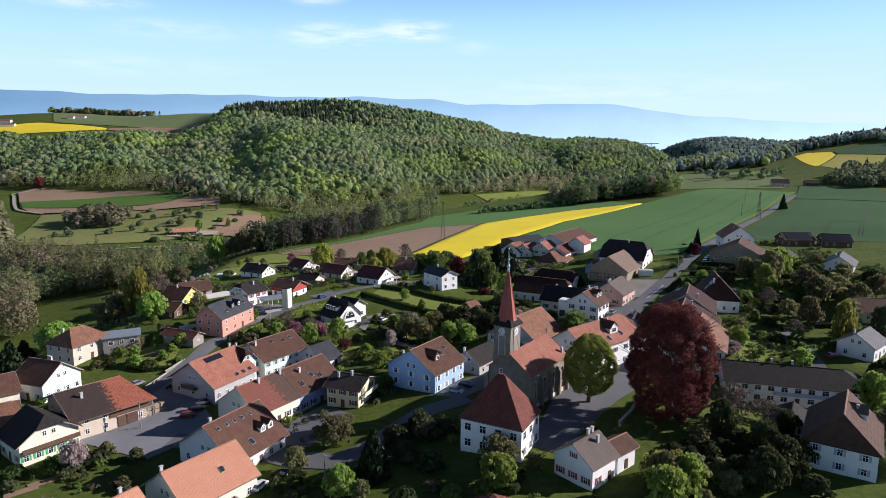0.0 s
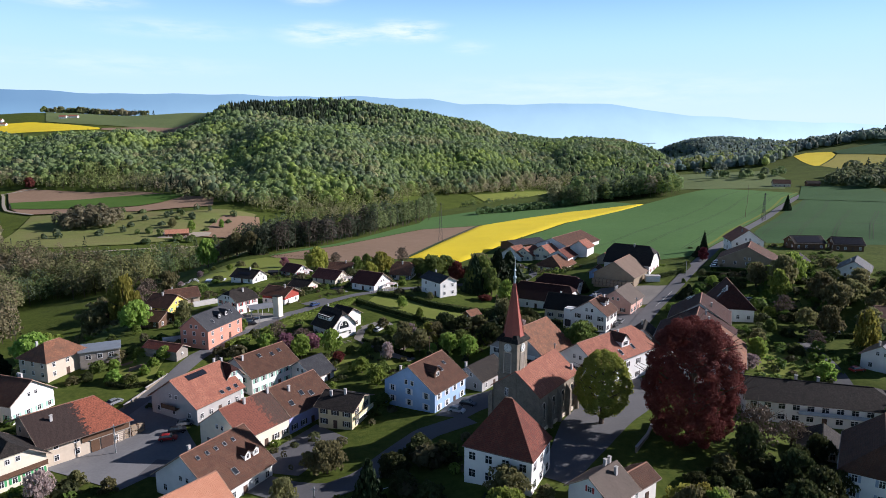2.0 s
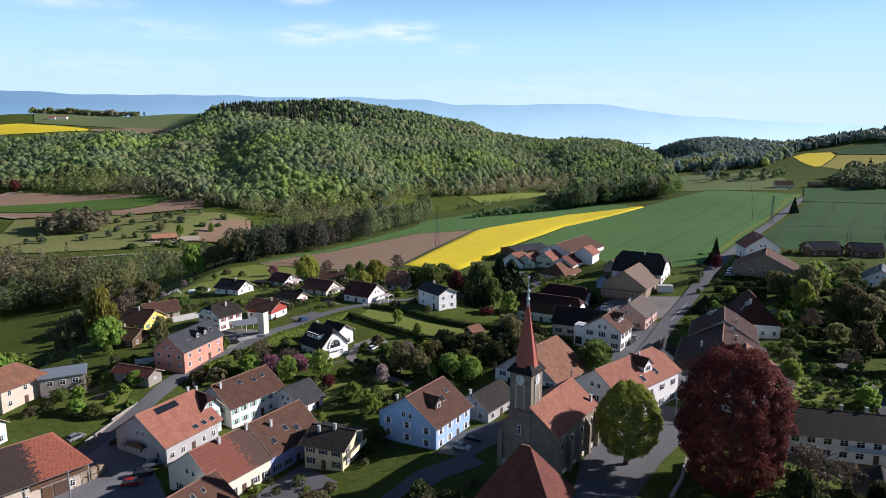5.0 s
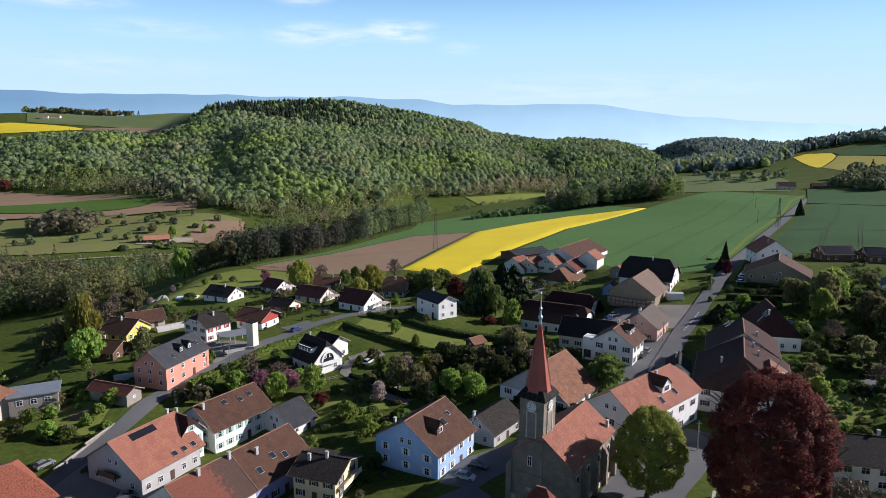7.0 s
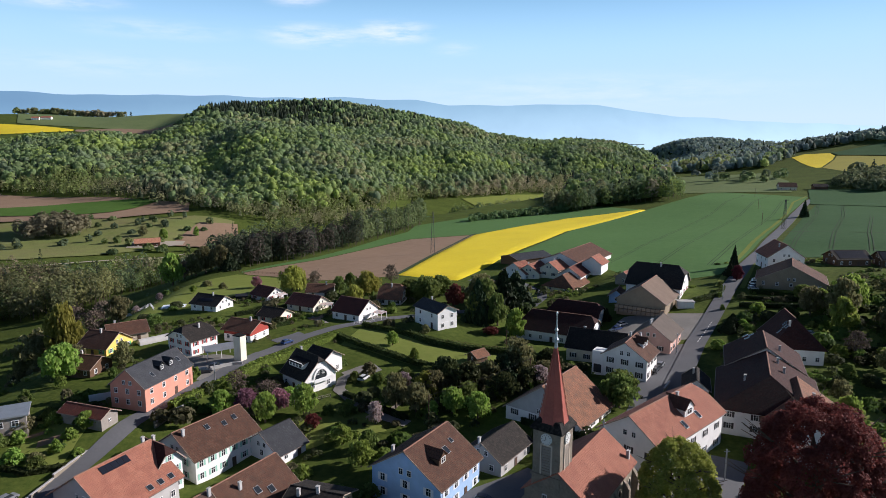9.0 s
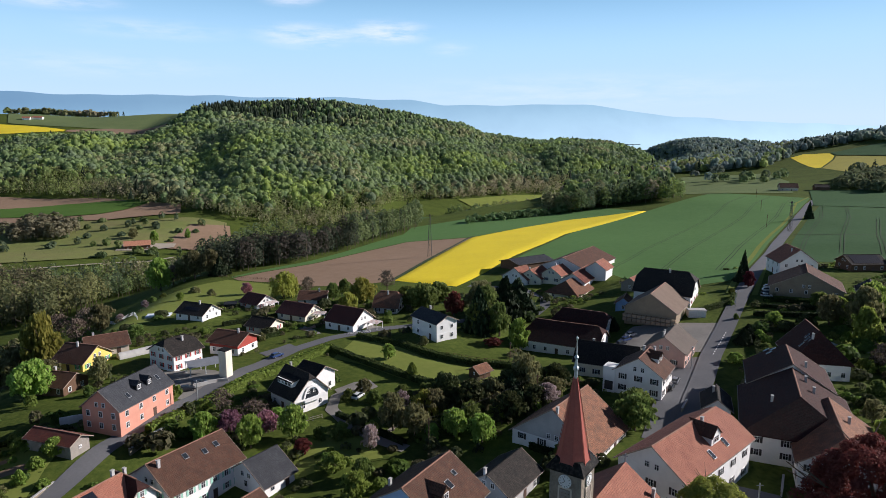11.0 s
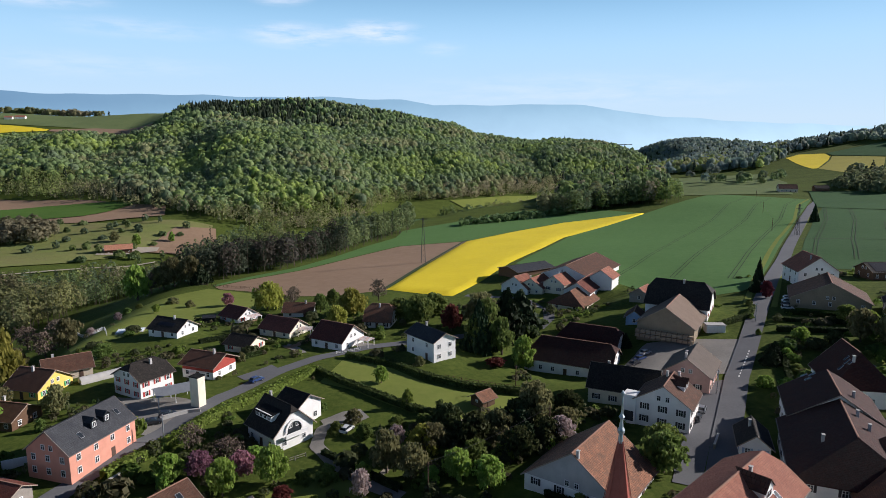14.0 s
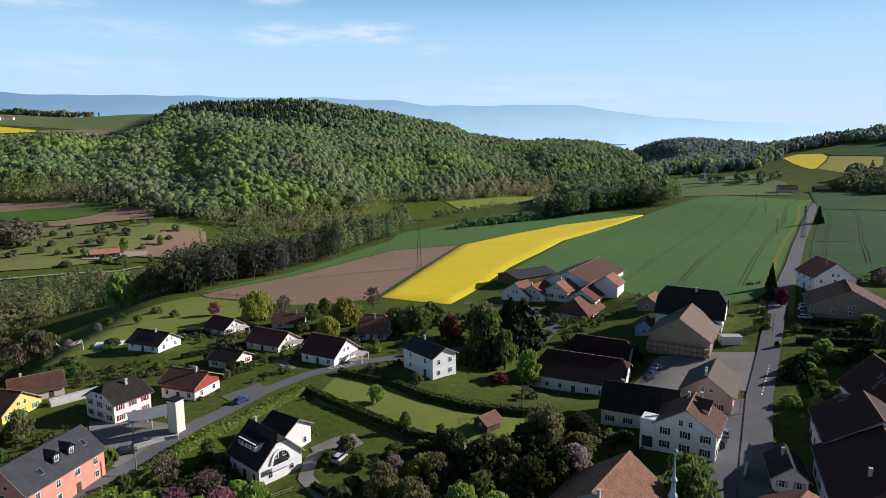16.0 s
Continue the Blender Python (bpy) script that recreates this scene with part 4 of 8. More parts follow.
for _p, _q in (((189.0, 331.5), (205.5, 331.0)), ((208.5, 328.0), (222.5, 324.0))):
    _o = house("modern house with a dark solar roof", _p, _q, 27.0, 6.0, 28, 1.2, "tile_dark", "brown_timber", wins=(4, 2), chim=NOCH, plain=True)
    solar(_o, 0, -1, 0.5, 13, 5.4)
house("long low house with a red-brown roof", (151.5, 215.3), (177.0, 211.0), 21.0, 6.5, 30, 1.2, "tile_brown", "pale_yellow_wall", wins=(6, 2), plain=True, chim=NOCH)
house("white and blue house with a dark roof", (128.5, 179.4), (138.0, 187.0), 19.0, 5.6, 33, 1.5, "slate", "white_wall", wins=(3, 2), plain=True)
house("old house with patched red and brown tiles", (-113.0, 137.5), (-96.8, 147.2), 13.8, 8.0, 35, 1.4, "tile_weathered", "brown_timber", wins=(3, 2), chim=((0.55, 0.1, -1), (0.65, 0.4, -1)), plain=True)
house("house with a brown tile roof and zinc dormer", (-121.0, 155.0), (-109.5, 166.0), 14.0, 6.0, 33, 1.5, "tile_brown", "cream_wall", wins=(3, 2), plain=True)
house("small house with an orange tile roof", (-60.0, 98.0), (-52.3, 109.2), 13.0, 5.5, 35, 1.5, "tile_orange", "cream_wall", wins=(3, 2), plain=True, chim=((0.8, 0.2, 1),))
house("garden pavilion with a pointed red tile roof", (8.2, 98.3), (15.2, 98.3), 17.2, 3.5, 40, 1.2, "tile_red", "cream_wall", (FULL(3.45), FULL(3.45)), wins=(1, 1), plain=True, chim=NOCH, category="pavilion", gable_wins=False)
# the chalets
house("yellow chalet with a dark tile roof", (-107.0, 263.0), (-95.7, 259.3), 15.0, 6.4, 32, 1.0, "tile_brown", "yellow_wall", wins=(3, 3), shutter="green_shutter", chim=((0.45, 0.15, -1),))
house("brown tiled house behind the chalet", (-105.0, 269.0), (-94.0, 276.0), 14.5, 5.4, 30, 1.0, "tile_brown", "beige_wall", wins=(2, 2), plain=True)
house("dark timber chalet with a brown roof", (-102.6, 242.2), (-92.3, 239.2), 13.8, 5.0, 28, 1.0, "tile_brown", "brown_timber", wins=(3, 2), shutter="white_shutter", plain=True)
pink = house("salmon pink house with a slate roof and twin dormers", (-72.4, 208.8), (-66.2, 226.0), 20.6, 5.6, 39, 2.1, "slate", "pink_wall", wins=(4, 3), shutter=None, base=10.5, over=0.35, chim=NOCH)
for _x in (-0.4, 3.0):
    dorm(pink, _x, -1, 0.62, 1.7, 1.6, "slate", "slate")
sky(pink, -4.0, -1, 0.62, 0.8, 1.3); sky(pink, 6.4, -1, 0.5, 0.8, 1.3)
house("white house with red shutters and a hipped slate roof", (-75.8, 254.2), (-69.4, 263.2), 17.5, 6.4, 30, 1.8, "tile_dark", "white_wall", (HALF, HALF), wins=(3, 3), shutter="red_shutter", chim=((0.6, 0.3, -1),), base=8.6)
house("red timber chalet on a white ground floor", (-52.3, 266.5), (-63.7, 271.6), 16.0, 5.8, 25, 1.5, "tile_brown", "red_timber", wins=(3, 2), shutter="white_shutter", lower=("white_wall", 2.4), chim=((0.3, 0.1, 1),), plain=True, base=9.4, over=0.9)
low = house("low white bungalow with a dark roof and solar panels", (-88.5, 314.5), (-75.9, 308.4), 14.5, 5.6, 30, 0.9, "tile_dark", "white_wall", wins=(3, 2), plain=True, chim=((0.6, 0.1, -1),))
solar(low, 0, -1, 0.5, 7, 1.6)
house("white chalet with a maroon tile roof and red shutter", (-69.4, 337.0), (-60.2, 330.2), 12.6, 5.4, 32, 0.8, "tile_wine", "white_wall", wins=(2, 2), shutter="red_shutter", chim=NOCH)
house("cream chalet with a maroon tile roof", (-49.3, 311.5), (-36.9, 304.2), 15.0, 5.6, 32, 0.9, "tile_wine", "cream_wall", wins=(3, 2), chim=NOCH, plain=True)
house("cream bungalow with red shutters and a brown roof", (-58.0, 295.4), (-48.5, 290.5), 13.5, 4.8, 27, 0.9, "tile_dark", "cream_wall", wins=(2, 2), shutter="red_shutter", chim=NOCH)
house("white chalet with a large maroon roof", (-28.6, 296.5), (-17.2, 289.0), 17.0, 6.6, 34, 1.1, "tile_wine", "white_wall", wins=(3, 2), chim=NOCH, plain=True)
house("white house with a half-hipped red tile roof", (-14.5, 320.0), (-4.0, 317.5), 16.4, 6.4, 40, 1.0, "tile_weathered", "white_wall", (HALF, HALF), wins=(3, 3), chim=((0.5, 0.2, -1),))
house("white house with blue-grey upper floor and slate roof", (2.8, 282.4), (11.2, 270.2), 19.5, 4.8, 26, 2.2, "slate", "white_wall", wins=(2, 2), shutter="blue_shutter", lower=("white_wall", 2.6), plain=True)
house("low brown-roofed house among shrubs", (-48.0, 338.0), (-35.5, 337.0), 12.5, 5.0, 30, 0.8, "tile_brown", "white_wall", wins=(2, 2), chim=((0.7, 0.1, -1),), plain=True)
villa = house("white villa with a steep dark roof and arched loggia gable", (-34.8, 232.4), (-26.6, 224.0), 17.6, 5.8, 44, 1.3, "tile_dark", "white_wall", ((0, 0), (1.2, 0.2)), wins=(3, 2), plain=True, base=8.2, chim=((0.1, 0.15, 1),))
_d = child("dormer", box_mesh("dormer", 6.2, 2.6, 1.5, "white_wall", 0.03), villa, Matrix.Translation((-0.3, -2.9, 6.2)))
child("dormer_roof", box_mesh("dormer_roof", 6.8, 3.2, 0.16, "tile_dark", 0.03), _d, Matrix.Translation((0, -0.05, 1.5)) @ Matrix.Rotation(radians(10), 4, "X"))
for _x in (-2.2, -0.75, 0.75, 2.2):
    window_on(_d, Matrix.Translation((_x, -1.32, 0.75)) @ Matrix.Rotation(math.pi, 4, "Z"), 0.9, 1.0, None)
house("small white annex with a brown gable roof", (-31.5, 241.2), (-24.7, 235.7), 15.6, 4.6, 30, 1.7, "tile_dark", "white_wall", wins=(2, 2), plain=True, chim=NOCH)
house("small garden hut with a tiled roof", (15.8, 237.0), (20.2, 240.4), 14.0, 2.7, 30, 0.75, "tile_weathered", "brown_timber", wins=(1, 1), chim=NOCH, category="hut", plain=True, wsize=(0.6, 0.6), gable_wins=False)
_z = float(trend(-268, 716))
house("farmhouse with an orange roof on the valley slope", (-281.0, 713.0), (-258.0, 722.0), _z + 8.5, 7.5, 28, 1.2, "tile_orange", "brown_timber", wins=(4, 2), chim=NOCH, plain=True, base=_z + 0.5)
PADS.append((26.5, 154.0, 11.0, 13.0))
PADS.append((57.0, 139.0, 12.0, 10.0))
PADS.append((-53.0, 241.0, 10.7, 8.0))
house("grey farmhouse among trees on the slope", (412.0, 752.0), (430.0, 746.0), float(trend(420, 750)) + 8, 7.0, 32, 1.5, "tile_brown", "beige_wall", wins=(4, 2), plain=True, chim=NOCH, category="farm", base=float(trend(420, 750)) - 0.2)
house("low dark barn on the slope", (446.0, 742.0), (460.0, 738.0), float(trend(453, 740)) + 6, 6.0, 25, 1.2, "tile_dark", "brown_timber", wins=(0, 0), plain=True, chim=NOCH, category="barn", base=float(trend(453, 740)) - 0.2, gable_wins=False, door=False)
house("small white house with a dark roof beside the street", (68.8, 202.5), (73.0, 212.0), 17.6, 3.5, 38, 1.5, "tile_dark", "white_wall", wins=(2, 2), shutter="blue_shutter", base=12.3, chim=((0.6, 0.2, 1),))

# ---- ground sheet ----
def axis(lo, hi, a, b, fine, grow):
    v, p = [], a
    while p <= b:
        v.append(p); p += fine
    s, p = fine, v[-1]
    while p < hi:
        s *= grow; p += s; v.append(p)
    s, p, left = fine, v[0], []
    while p > lo:
        s *= grow; p -= s; left.append(p)
    return np.array(left[::-1] + v)


GX = axis(-5200, 5200, -190, 250, 3.6, 1.055)
GY = axis(-1500, 4900, 40, 460, 3.6, 1.035)
GXX, GYY = np.meshgrid(GX, GY)
GZ = ground(GXX, GYY)


def lay(x, y):
    """Height of the laid ground sheet at a place."""
    x, y = np.asarray(x, float), np.asarray(y, float)
    i = np.clip(np.searchsorted(GX, x) - 1, 0, len(GX) - 2)
    j = np.clip(np.searchsorted(GY, y) - 1, 0, len(GY) - 2)
    u = (x - GX[i]) / (GX[i + 1] - GX[i])
    v = (y - GY[j]) / (GY[j + 1] - GY[j])
    return (GZ[j, i] * (1 - u) + GZ[j, i + 1] * u) * (1 - v) + (GZ[j + 1, i] * (1 - u) + GZ[j + 1, i + 1] * u) * v


def grid_faces(nx, ny):
    k = np.arange(nx * ny).reshape(ny, nx)
    return np.stack([k[:-1, :-1], k[:-1, 1:], k[1:, 1:], k[1:, :-1]], -1).reshape(-1, 4)


def big_mesh(name, verts, quads, material, tint=None):
    me = bpy.data.meshes.new(name)
    verts = np.asarray(verts, np.float32)
    quads = np.asarray(quads, np.int32)
    me.vertices.add(len(verts))
    me.vertices.foreach_set("co", verts.ravel())
    me.loops.add(quads.size)
    me.loops.foreach_set("vertex_index", quads.ravel())
    me.polygons.add(len(quads))
    me.polygons.foreach_set("loop_start", np.arange(0, quads.size, 4, dtype=np.int32))
    if tint is not None:
        at = me.color_attributes.new("tint", "FLOAT_COLOR", "POINT")
        at.data.foreach_set("color", np.asarray(tint, np.float32).ravel())
    me.materials.append(MATS[material])
    me.update(calc_edges=True)
    return me


gme = big_mesh("ground", np.stack([GXX, GYY, GZ], -1).reshape(-1, 3), grid_faces(len(GX), len(GY)), "grass")
gme.polygons.foreach_set("use_smooth", [True] * len(gme.polygons))
tagged(new("ground", gme), "rolling green meadow ground round the village", "ground", kind="structure")


def drape(name, left, right, material, label, category, up=0.06, step=3.0, across=None, kind="structure", crop=0.0):
    """A strip of ground between two edge lines, laid on the ground sheet; crop: height of what grows on it."""
    def along(line, n):
        p = np.array(line, float)
        d = np.concatenate([[0], np.cumsum(np.hypot(*np.diff(p, axis=0).T))])
        t = np.linspace(0, d[-1], n)
        return np.stack([np.interp(t, d, p[:, 0]), np.interp(t, d, p[:, 1])], -1)
    ln = max(np.hypot(*np.diff(np.array(left, float), axis=0).T).sum(), np.hypot(*np.diff(np.array(right, float), axis=0).T).sum())
    n = max(3, int(ln / step) + 1)
    A, B = along(left, n), along(right, n)
    wdt = np.hypot(*(A - B).T).max()
    k = across or max(2, int(wdt / step) + 1)
    s = np.linspace(0, 1, k)
    P = A[:, None] * (1 - s)[None, :, None] + B[:, None] * s[None, :, None]
    Z = lay(P[..., 0], P[..., 1]) + up + crop
    if crop:
        rim = np.ones_like(Z, bool); rim[1:-1, 1:-1] = False
        Z = np.where(rim, Z - crop, Z)
    V = np.concatenate([P, Z[..., None]], -1).reshape(-1, 3)
    me = big_mesh(name, V, grid_faces(k, n), material)
    me.polygons.foreach_set("use_smooth", [True] * len(me.polygons))
    return tagged(new(name, me), label, category, kind=kind)


def ribbon(name, line, width, material, label, category, up=0.08, step=2.5):
    p = np.array(line, float)
    d = np.gradient(p, axis=0)
    nrm = np.stack([-d[:, 1], d[:, 0]], -1) / np.hypot(*d.T)[:, None]
    return drape(name, p + nrm * width / 2, p - nrm * width / 2, material, label, category, up, step, across=4)

# FIELDS
MAIN_ROAD = [(40, 165), (56.4, 192.9), (69.5, 214.8), (88, 244.5), (105.5, 269.5), (127.9, 301.9), (152, 335), (192, 389), (234.7, 448.5), (301.1, 538.5), (360, 617), (420, 689), (520, 740)]
LEFT_ROAD = [(-88, 140), (-80, 160), (-75.5, 176), (-72.5, 190), (-69.5, 203), (-64.5, 213), (-59.5, 224), (-54.5, 236), (-46.6, 252), (-38, 267), (-28, 278), (-12.3, 287.4), (2.6, 291.5), (16, 297), (30, 302.5), (47.4, 305.6)]
CHURCH_STREET = [(-60, 143), (-45, 140), (-28.1, 130.7), (-19.8, 128), (-12, 132), (-6, 141), (0.5, 150), (11.1, 155.5)]
drape("rapeseed_field", [(-8, 385), (18, 460), (50, 554), (95, 600), (142, 640), (226, 662)], [(22, 366), (45, 405), (62, 440), (92, 490), (120, 541), (228, 660)], "rapeseed", "bright yellow flowering rapeseed field", "field", 0.1, 5, crop=1.0)
drape("ploughed_field", [(-97, 418), (-84, 434), (-58, 458), (-25, 509), (0, 546), (49, 553)], [(-92, 410), (-71, 396), (-50, 379), (-30, 375), (-9, 383), (2, 420), (17, 460), (49, 552)], "ploughed", "bare brown ploughed field", "field", 0.12, 5)
drape("crop_strip", [(-99, 424), (-87, 443), (-63, 470), (-44, 508), (-23, 562), (-3, 604), (4.6, 660), (60, 720), (133, 798), (200, 760)], [(-98, 419), (-85, 435), (-59, 459), (-26, 510), (-1, 547), (51, 556), (95, 602), (142, 643), (227, 664)], "wheat", "dark green young cereal strip", "field", 0.14, 6)
drape("wheat_field", [(64, 436), (95, 490), (123, 541), (165, 598), (229, 661), (268, 700), (345, 765)], [(108, 318), (134, 322), (147, 335), (187.5, 390.5), (230, 450), (296.5, 540), (394, 668)], "wheat", "large green wheat field beside the road", "field", 0.14, 6)
drape("wheat_field", [(178, 358), (199, 387), (240, 445), (307, 535), (408, 664)], [(272, 322), (310, 370), (345, 420), (420, 500), (530, 620)], "wheat_dark", "green wheat field with tramlines", "field", 0.14, 6)
drape("valley_meadow", [(-494, 832), (-446, 842), (-356, 838), (-300, 835), (-262, 850), (-212, 835)], [(-420, 640), (-356, 640), (-300, 668), (-262, 700), (-238, 745), (-205, 790)], "pasture", "sunlit pasture on the valley slope", "meadow", 0.9, 9)
drape("ploughed_field", [(-628, 1004), (-620, 1031), (-420, 982), (-350, 948), (-296, 931)], [(-551, 881), (-510, 842), (-446, 844), (-356, 840), (-280, 876)], "ploughed", "brown ploughed slope under the wood", "field", 1.4, 9)
drape("green_crop", [(-573, 918), (-531, 932), (-462, 958), (-379, 959), (-338, 949)], [(-544, 875), (-490, 872), (-419, 865), (-377, 878), (-340, 944)], "bright_crop", "bright green crop in the ploughed slope", "field", 2.2, 9)
drape("ploughed_field", [(-250, 722), (-249, 770), (-246, 812)], [(-186, 730), (-194, 780), (-206, 824)], "ploughed", "small brown field by the stream", "field", 1.3, 8)
drape("rapeseed_field", [(-1115, 1690), (-1010, 1735), (-910, 1705), (-790, 1640)], [(-1040, 1555), (-950, 1560), (-870, 1570), (-785, 1620)], "rapeseed", "distant yellow rapeseed field on the plateau", "field", 1.0, 15)
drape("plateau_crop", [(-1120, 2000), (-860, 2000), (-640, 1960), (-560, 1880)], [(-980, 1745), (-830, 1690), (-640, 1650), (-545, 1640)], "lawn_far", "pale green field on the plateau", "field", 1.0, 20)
drape("plateau_plough", [(-785, 1640), (-700, 1670), (-560, 1650)], [(-780, 1618), (-670, 1600), (-555, 1575)], "ploughed", "narrow brown ploughed strip on the plateau", "field", 1.2, 15)
drape("rapeseed_field", [(578, 940), (584, 966), (601, 1014), (634, 1092), (668, 1112)], [(584, 938), (612, 968), (642, 1000), (669, 1034), (686, 1072)], "rapeseed", "yellow rapeseed field on the right slope", "field", 0.35, 6)
drape("late_rapeseed", [(583, 934), (613, 965), (643, 997), (671, 1033)], [(580, 866), (612, 874), (645, 893), (700, 960)], "olive_rape", "olive yellow rapeseed field", "field", 0.3, 6)
drape("slope_crop", [(688, 1072), (674, 1034), (704, 962)], [(900, 1110), (860, 1010), (800, 935)], "wheat_dark", "dark green field above the rapeseed", "field", 0.8, 12)
drape("shaded_field", [(357, 606), (400, 675), (440, 740)], [(420, 560), (465, 635), (506, 708)], "wheat_dark", "dark green field beyond the hedge", "field", 0.5, 10)
drape("rapeseed_field", [(1245, 2440), (1350, 2520)], [(1240, 2400), (1345, 2470)], "rapeseed", "far strip of yellow rapeseed", "field", 2.0, 20)
drape("stream_meadow", [(90, 1150), (190, 1225), (300, 1290)], [(120, 1105), (215, 1170), (290, 1230)], "lawn", "sunlit pale meadow beyond the stream", "meadow", 1.2, 10)
drape("stream_plough", [(120, 1104), (215, 1168), (288, 1228)], [(135, 1075), (225, 1135), (290, 1190)], "ploughed", "brown field beside the stream", "field", 1.2, 10)
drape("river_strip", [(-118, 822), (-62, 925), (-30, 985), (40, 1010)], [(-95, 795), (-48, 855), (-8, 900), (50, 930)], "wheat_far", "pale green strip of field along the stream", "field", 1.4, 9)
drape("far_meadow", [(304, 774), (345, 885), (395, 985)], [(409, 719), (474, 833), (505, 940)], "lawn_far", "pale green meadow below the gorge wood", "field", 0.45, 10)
drape("meadow_lawn", [(-25, 258), (-19.7, 276), (-4.9, 266.5), (4, 255), (14.7, 247), (28, 243)], [(-24, 257), (-16, 252), (-5, 241), (8, 231), (16, 228), (26, 238)], "lawn", "sunlit mown meadow with hedges", "meadow", 0.08, 3)
drape("orchard_meadow", [(-141, 350), (-126, 386), (-99, 414), (-74, 394), (-58, 374)], [(-112, 300), (-95, 322), (-75, 340), (-58, 352)], "lawn", "fenced orchard meadow", "meadow", 0.1, 4)
ribbon("main_road", MAIN_ROAD, 6.0, "asphalt", "grey asphalt village road running to the fields", "road", 0.34)
ribbon("side_road", LEFT_ROAD, 4.6, "asphalt", "narrow asphalt lane past the chalets", "road", 0.16)
ribbon("church_street", CHURCH_STREET, 7.0, "asphalt", "asphalt street by the church", "road", 0.14)
drape("village_square", [(-92, 148), (-79, 164), (-75.5, 180)], [(-62, 134), (-50.5, 149), (-66, 173)], "concrete_yard", "pale concrete yard before the farmhouse", "pavement", 0.12)
drape("back_street", [(-38, 140), (-32, 153), (-26.5, 162)], [(-26, 136), (-19, 149), (-17.5, 152)], "asphalt", "asphalt street before the terraced houses", "pavement", 0.11)
drape("church_square", [(22, 124), (27, 137), (32, 150), (42, 165), (52, 180)], [(28, 122), (40, 138), (49, 150), (58, 160), (66, 172)], "asphalt", "paved square round the church", "pavement", 0.12)
drape("farm_yard", [(60, 262), (76, 279), (92, 276), (106, 272)], [(66, 250), (76, 250), (88, 248), (98, 258)], "yard_gravel", "pale paved farm yard", "pavement", 0.12)
drape("court", [(-78, 254), (-62, 250), (-50, 242)], [(-66, 228), (-60, 227), (-54, 234)], "yard_gravel", "paved court beside the tower", "pavement", 0.12)
drape("yard", [(3, 160.5), (8, 170), (22, 178)], [(10, 156), (14, 160), (26, 168)], "asphalt", "asphalt yard beside the blue house", "pavement", 0.11)
ribbon("valley_lane", [(-345, 600), (-315, 622), (-288, 642), (-268, 655), (-240, 668), (-225, 690)], 3.2, "track_earth", "pale lane along the foot of the pasture", "track", 1.5, 6)
ribbon("farm_track", [(-601, 1032), (-632, 995), (-622, 983), (-574, 906), (-548, 868), (-529, 855), (-496, 840)], 4.0, "track_earth", "pale farm track on the valley slope", "track", 1.6, 8)

# far mountains across the lake
def backdrop():
    n = 160
    xs = np.linspace(-4109, 5106, n)
    kx = (-4109, -3623, -2867, -2484, -2096, -1705, -1310, -1032, -752, -509, -307, 60, 306, 720, 1138, 1391, 1560, 1818, 1990, 2423, 2860, 3301, 3603, 5106)
    kz = (420, 416, 402, 386, 381, 375, 382, 368, 358, 372, 365, 351, 313, 323, 326, 319, 304, 265, 245, 218, 204, 185, 178, 163)
    top = np.interp(xs, kx, kz) + 4 * np.sin(xs / 160) + 3 * np.sin(xs / 71 + 1)
    V = []
    for k, s in enumerate((-0.4, 0.0, 0.35, 0.7, 1.0)):
        V += [(x, 4560 + 240 * max(0, s), (-90 if k == 0 else 20 + (z - 20) * s)) for x, z in zip(xs, top)]
    V = np.array(V)
    return V, grid_faces(n, 5)


# haze is painted as glow: paler at the foot and towards the right
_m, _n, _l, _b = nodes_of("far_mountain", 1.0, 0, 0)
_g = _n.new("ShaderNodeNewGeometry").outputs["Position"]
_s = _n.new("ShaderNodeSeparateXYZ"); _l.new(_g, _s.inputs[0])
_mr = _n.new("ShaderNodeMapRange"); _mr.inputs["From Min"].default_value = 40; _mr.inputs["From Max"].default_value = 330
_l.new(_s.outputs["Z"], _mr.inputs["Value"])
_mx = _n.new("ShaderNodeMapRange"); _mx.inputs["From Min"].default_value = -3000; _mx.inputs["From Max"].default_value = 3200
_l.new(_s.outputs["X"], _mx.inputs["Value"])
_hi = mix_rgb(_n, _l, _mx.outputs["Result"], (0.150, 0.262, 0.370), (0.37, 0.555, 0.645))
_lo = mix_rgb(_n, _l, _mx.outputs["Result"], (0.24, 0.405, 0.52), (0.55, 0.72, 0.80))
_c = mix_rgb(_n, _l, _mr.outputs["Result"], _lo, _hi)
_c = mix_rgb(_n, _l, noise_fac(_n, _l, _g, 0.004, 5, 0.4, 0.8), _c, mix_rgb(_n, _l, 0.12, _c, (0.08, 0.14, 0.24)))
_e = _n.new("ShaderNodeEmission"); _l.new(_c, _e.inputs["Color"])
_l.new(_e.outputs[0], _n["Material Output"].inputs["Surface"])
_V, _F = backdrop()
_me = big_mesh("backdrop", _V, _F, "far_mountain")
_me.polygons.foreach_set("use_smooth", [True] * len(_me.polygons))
tagged(new("backdrop", _me), "blue mountain range across the lake with painted, glowing haze", "mountains", kind="structure")

# ---- woods ----
rng = np.random.default_rng(7)


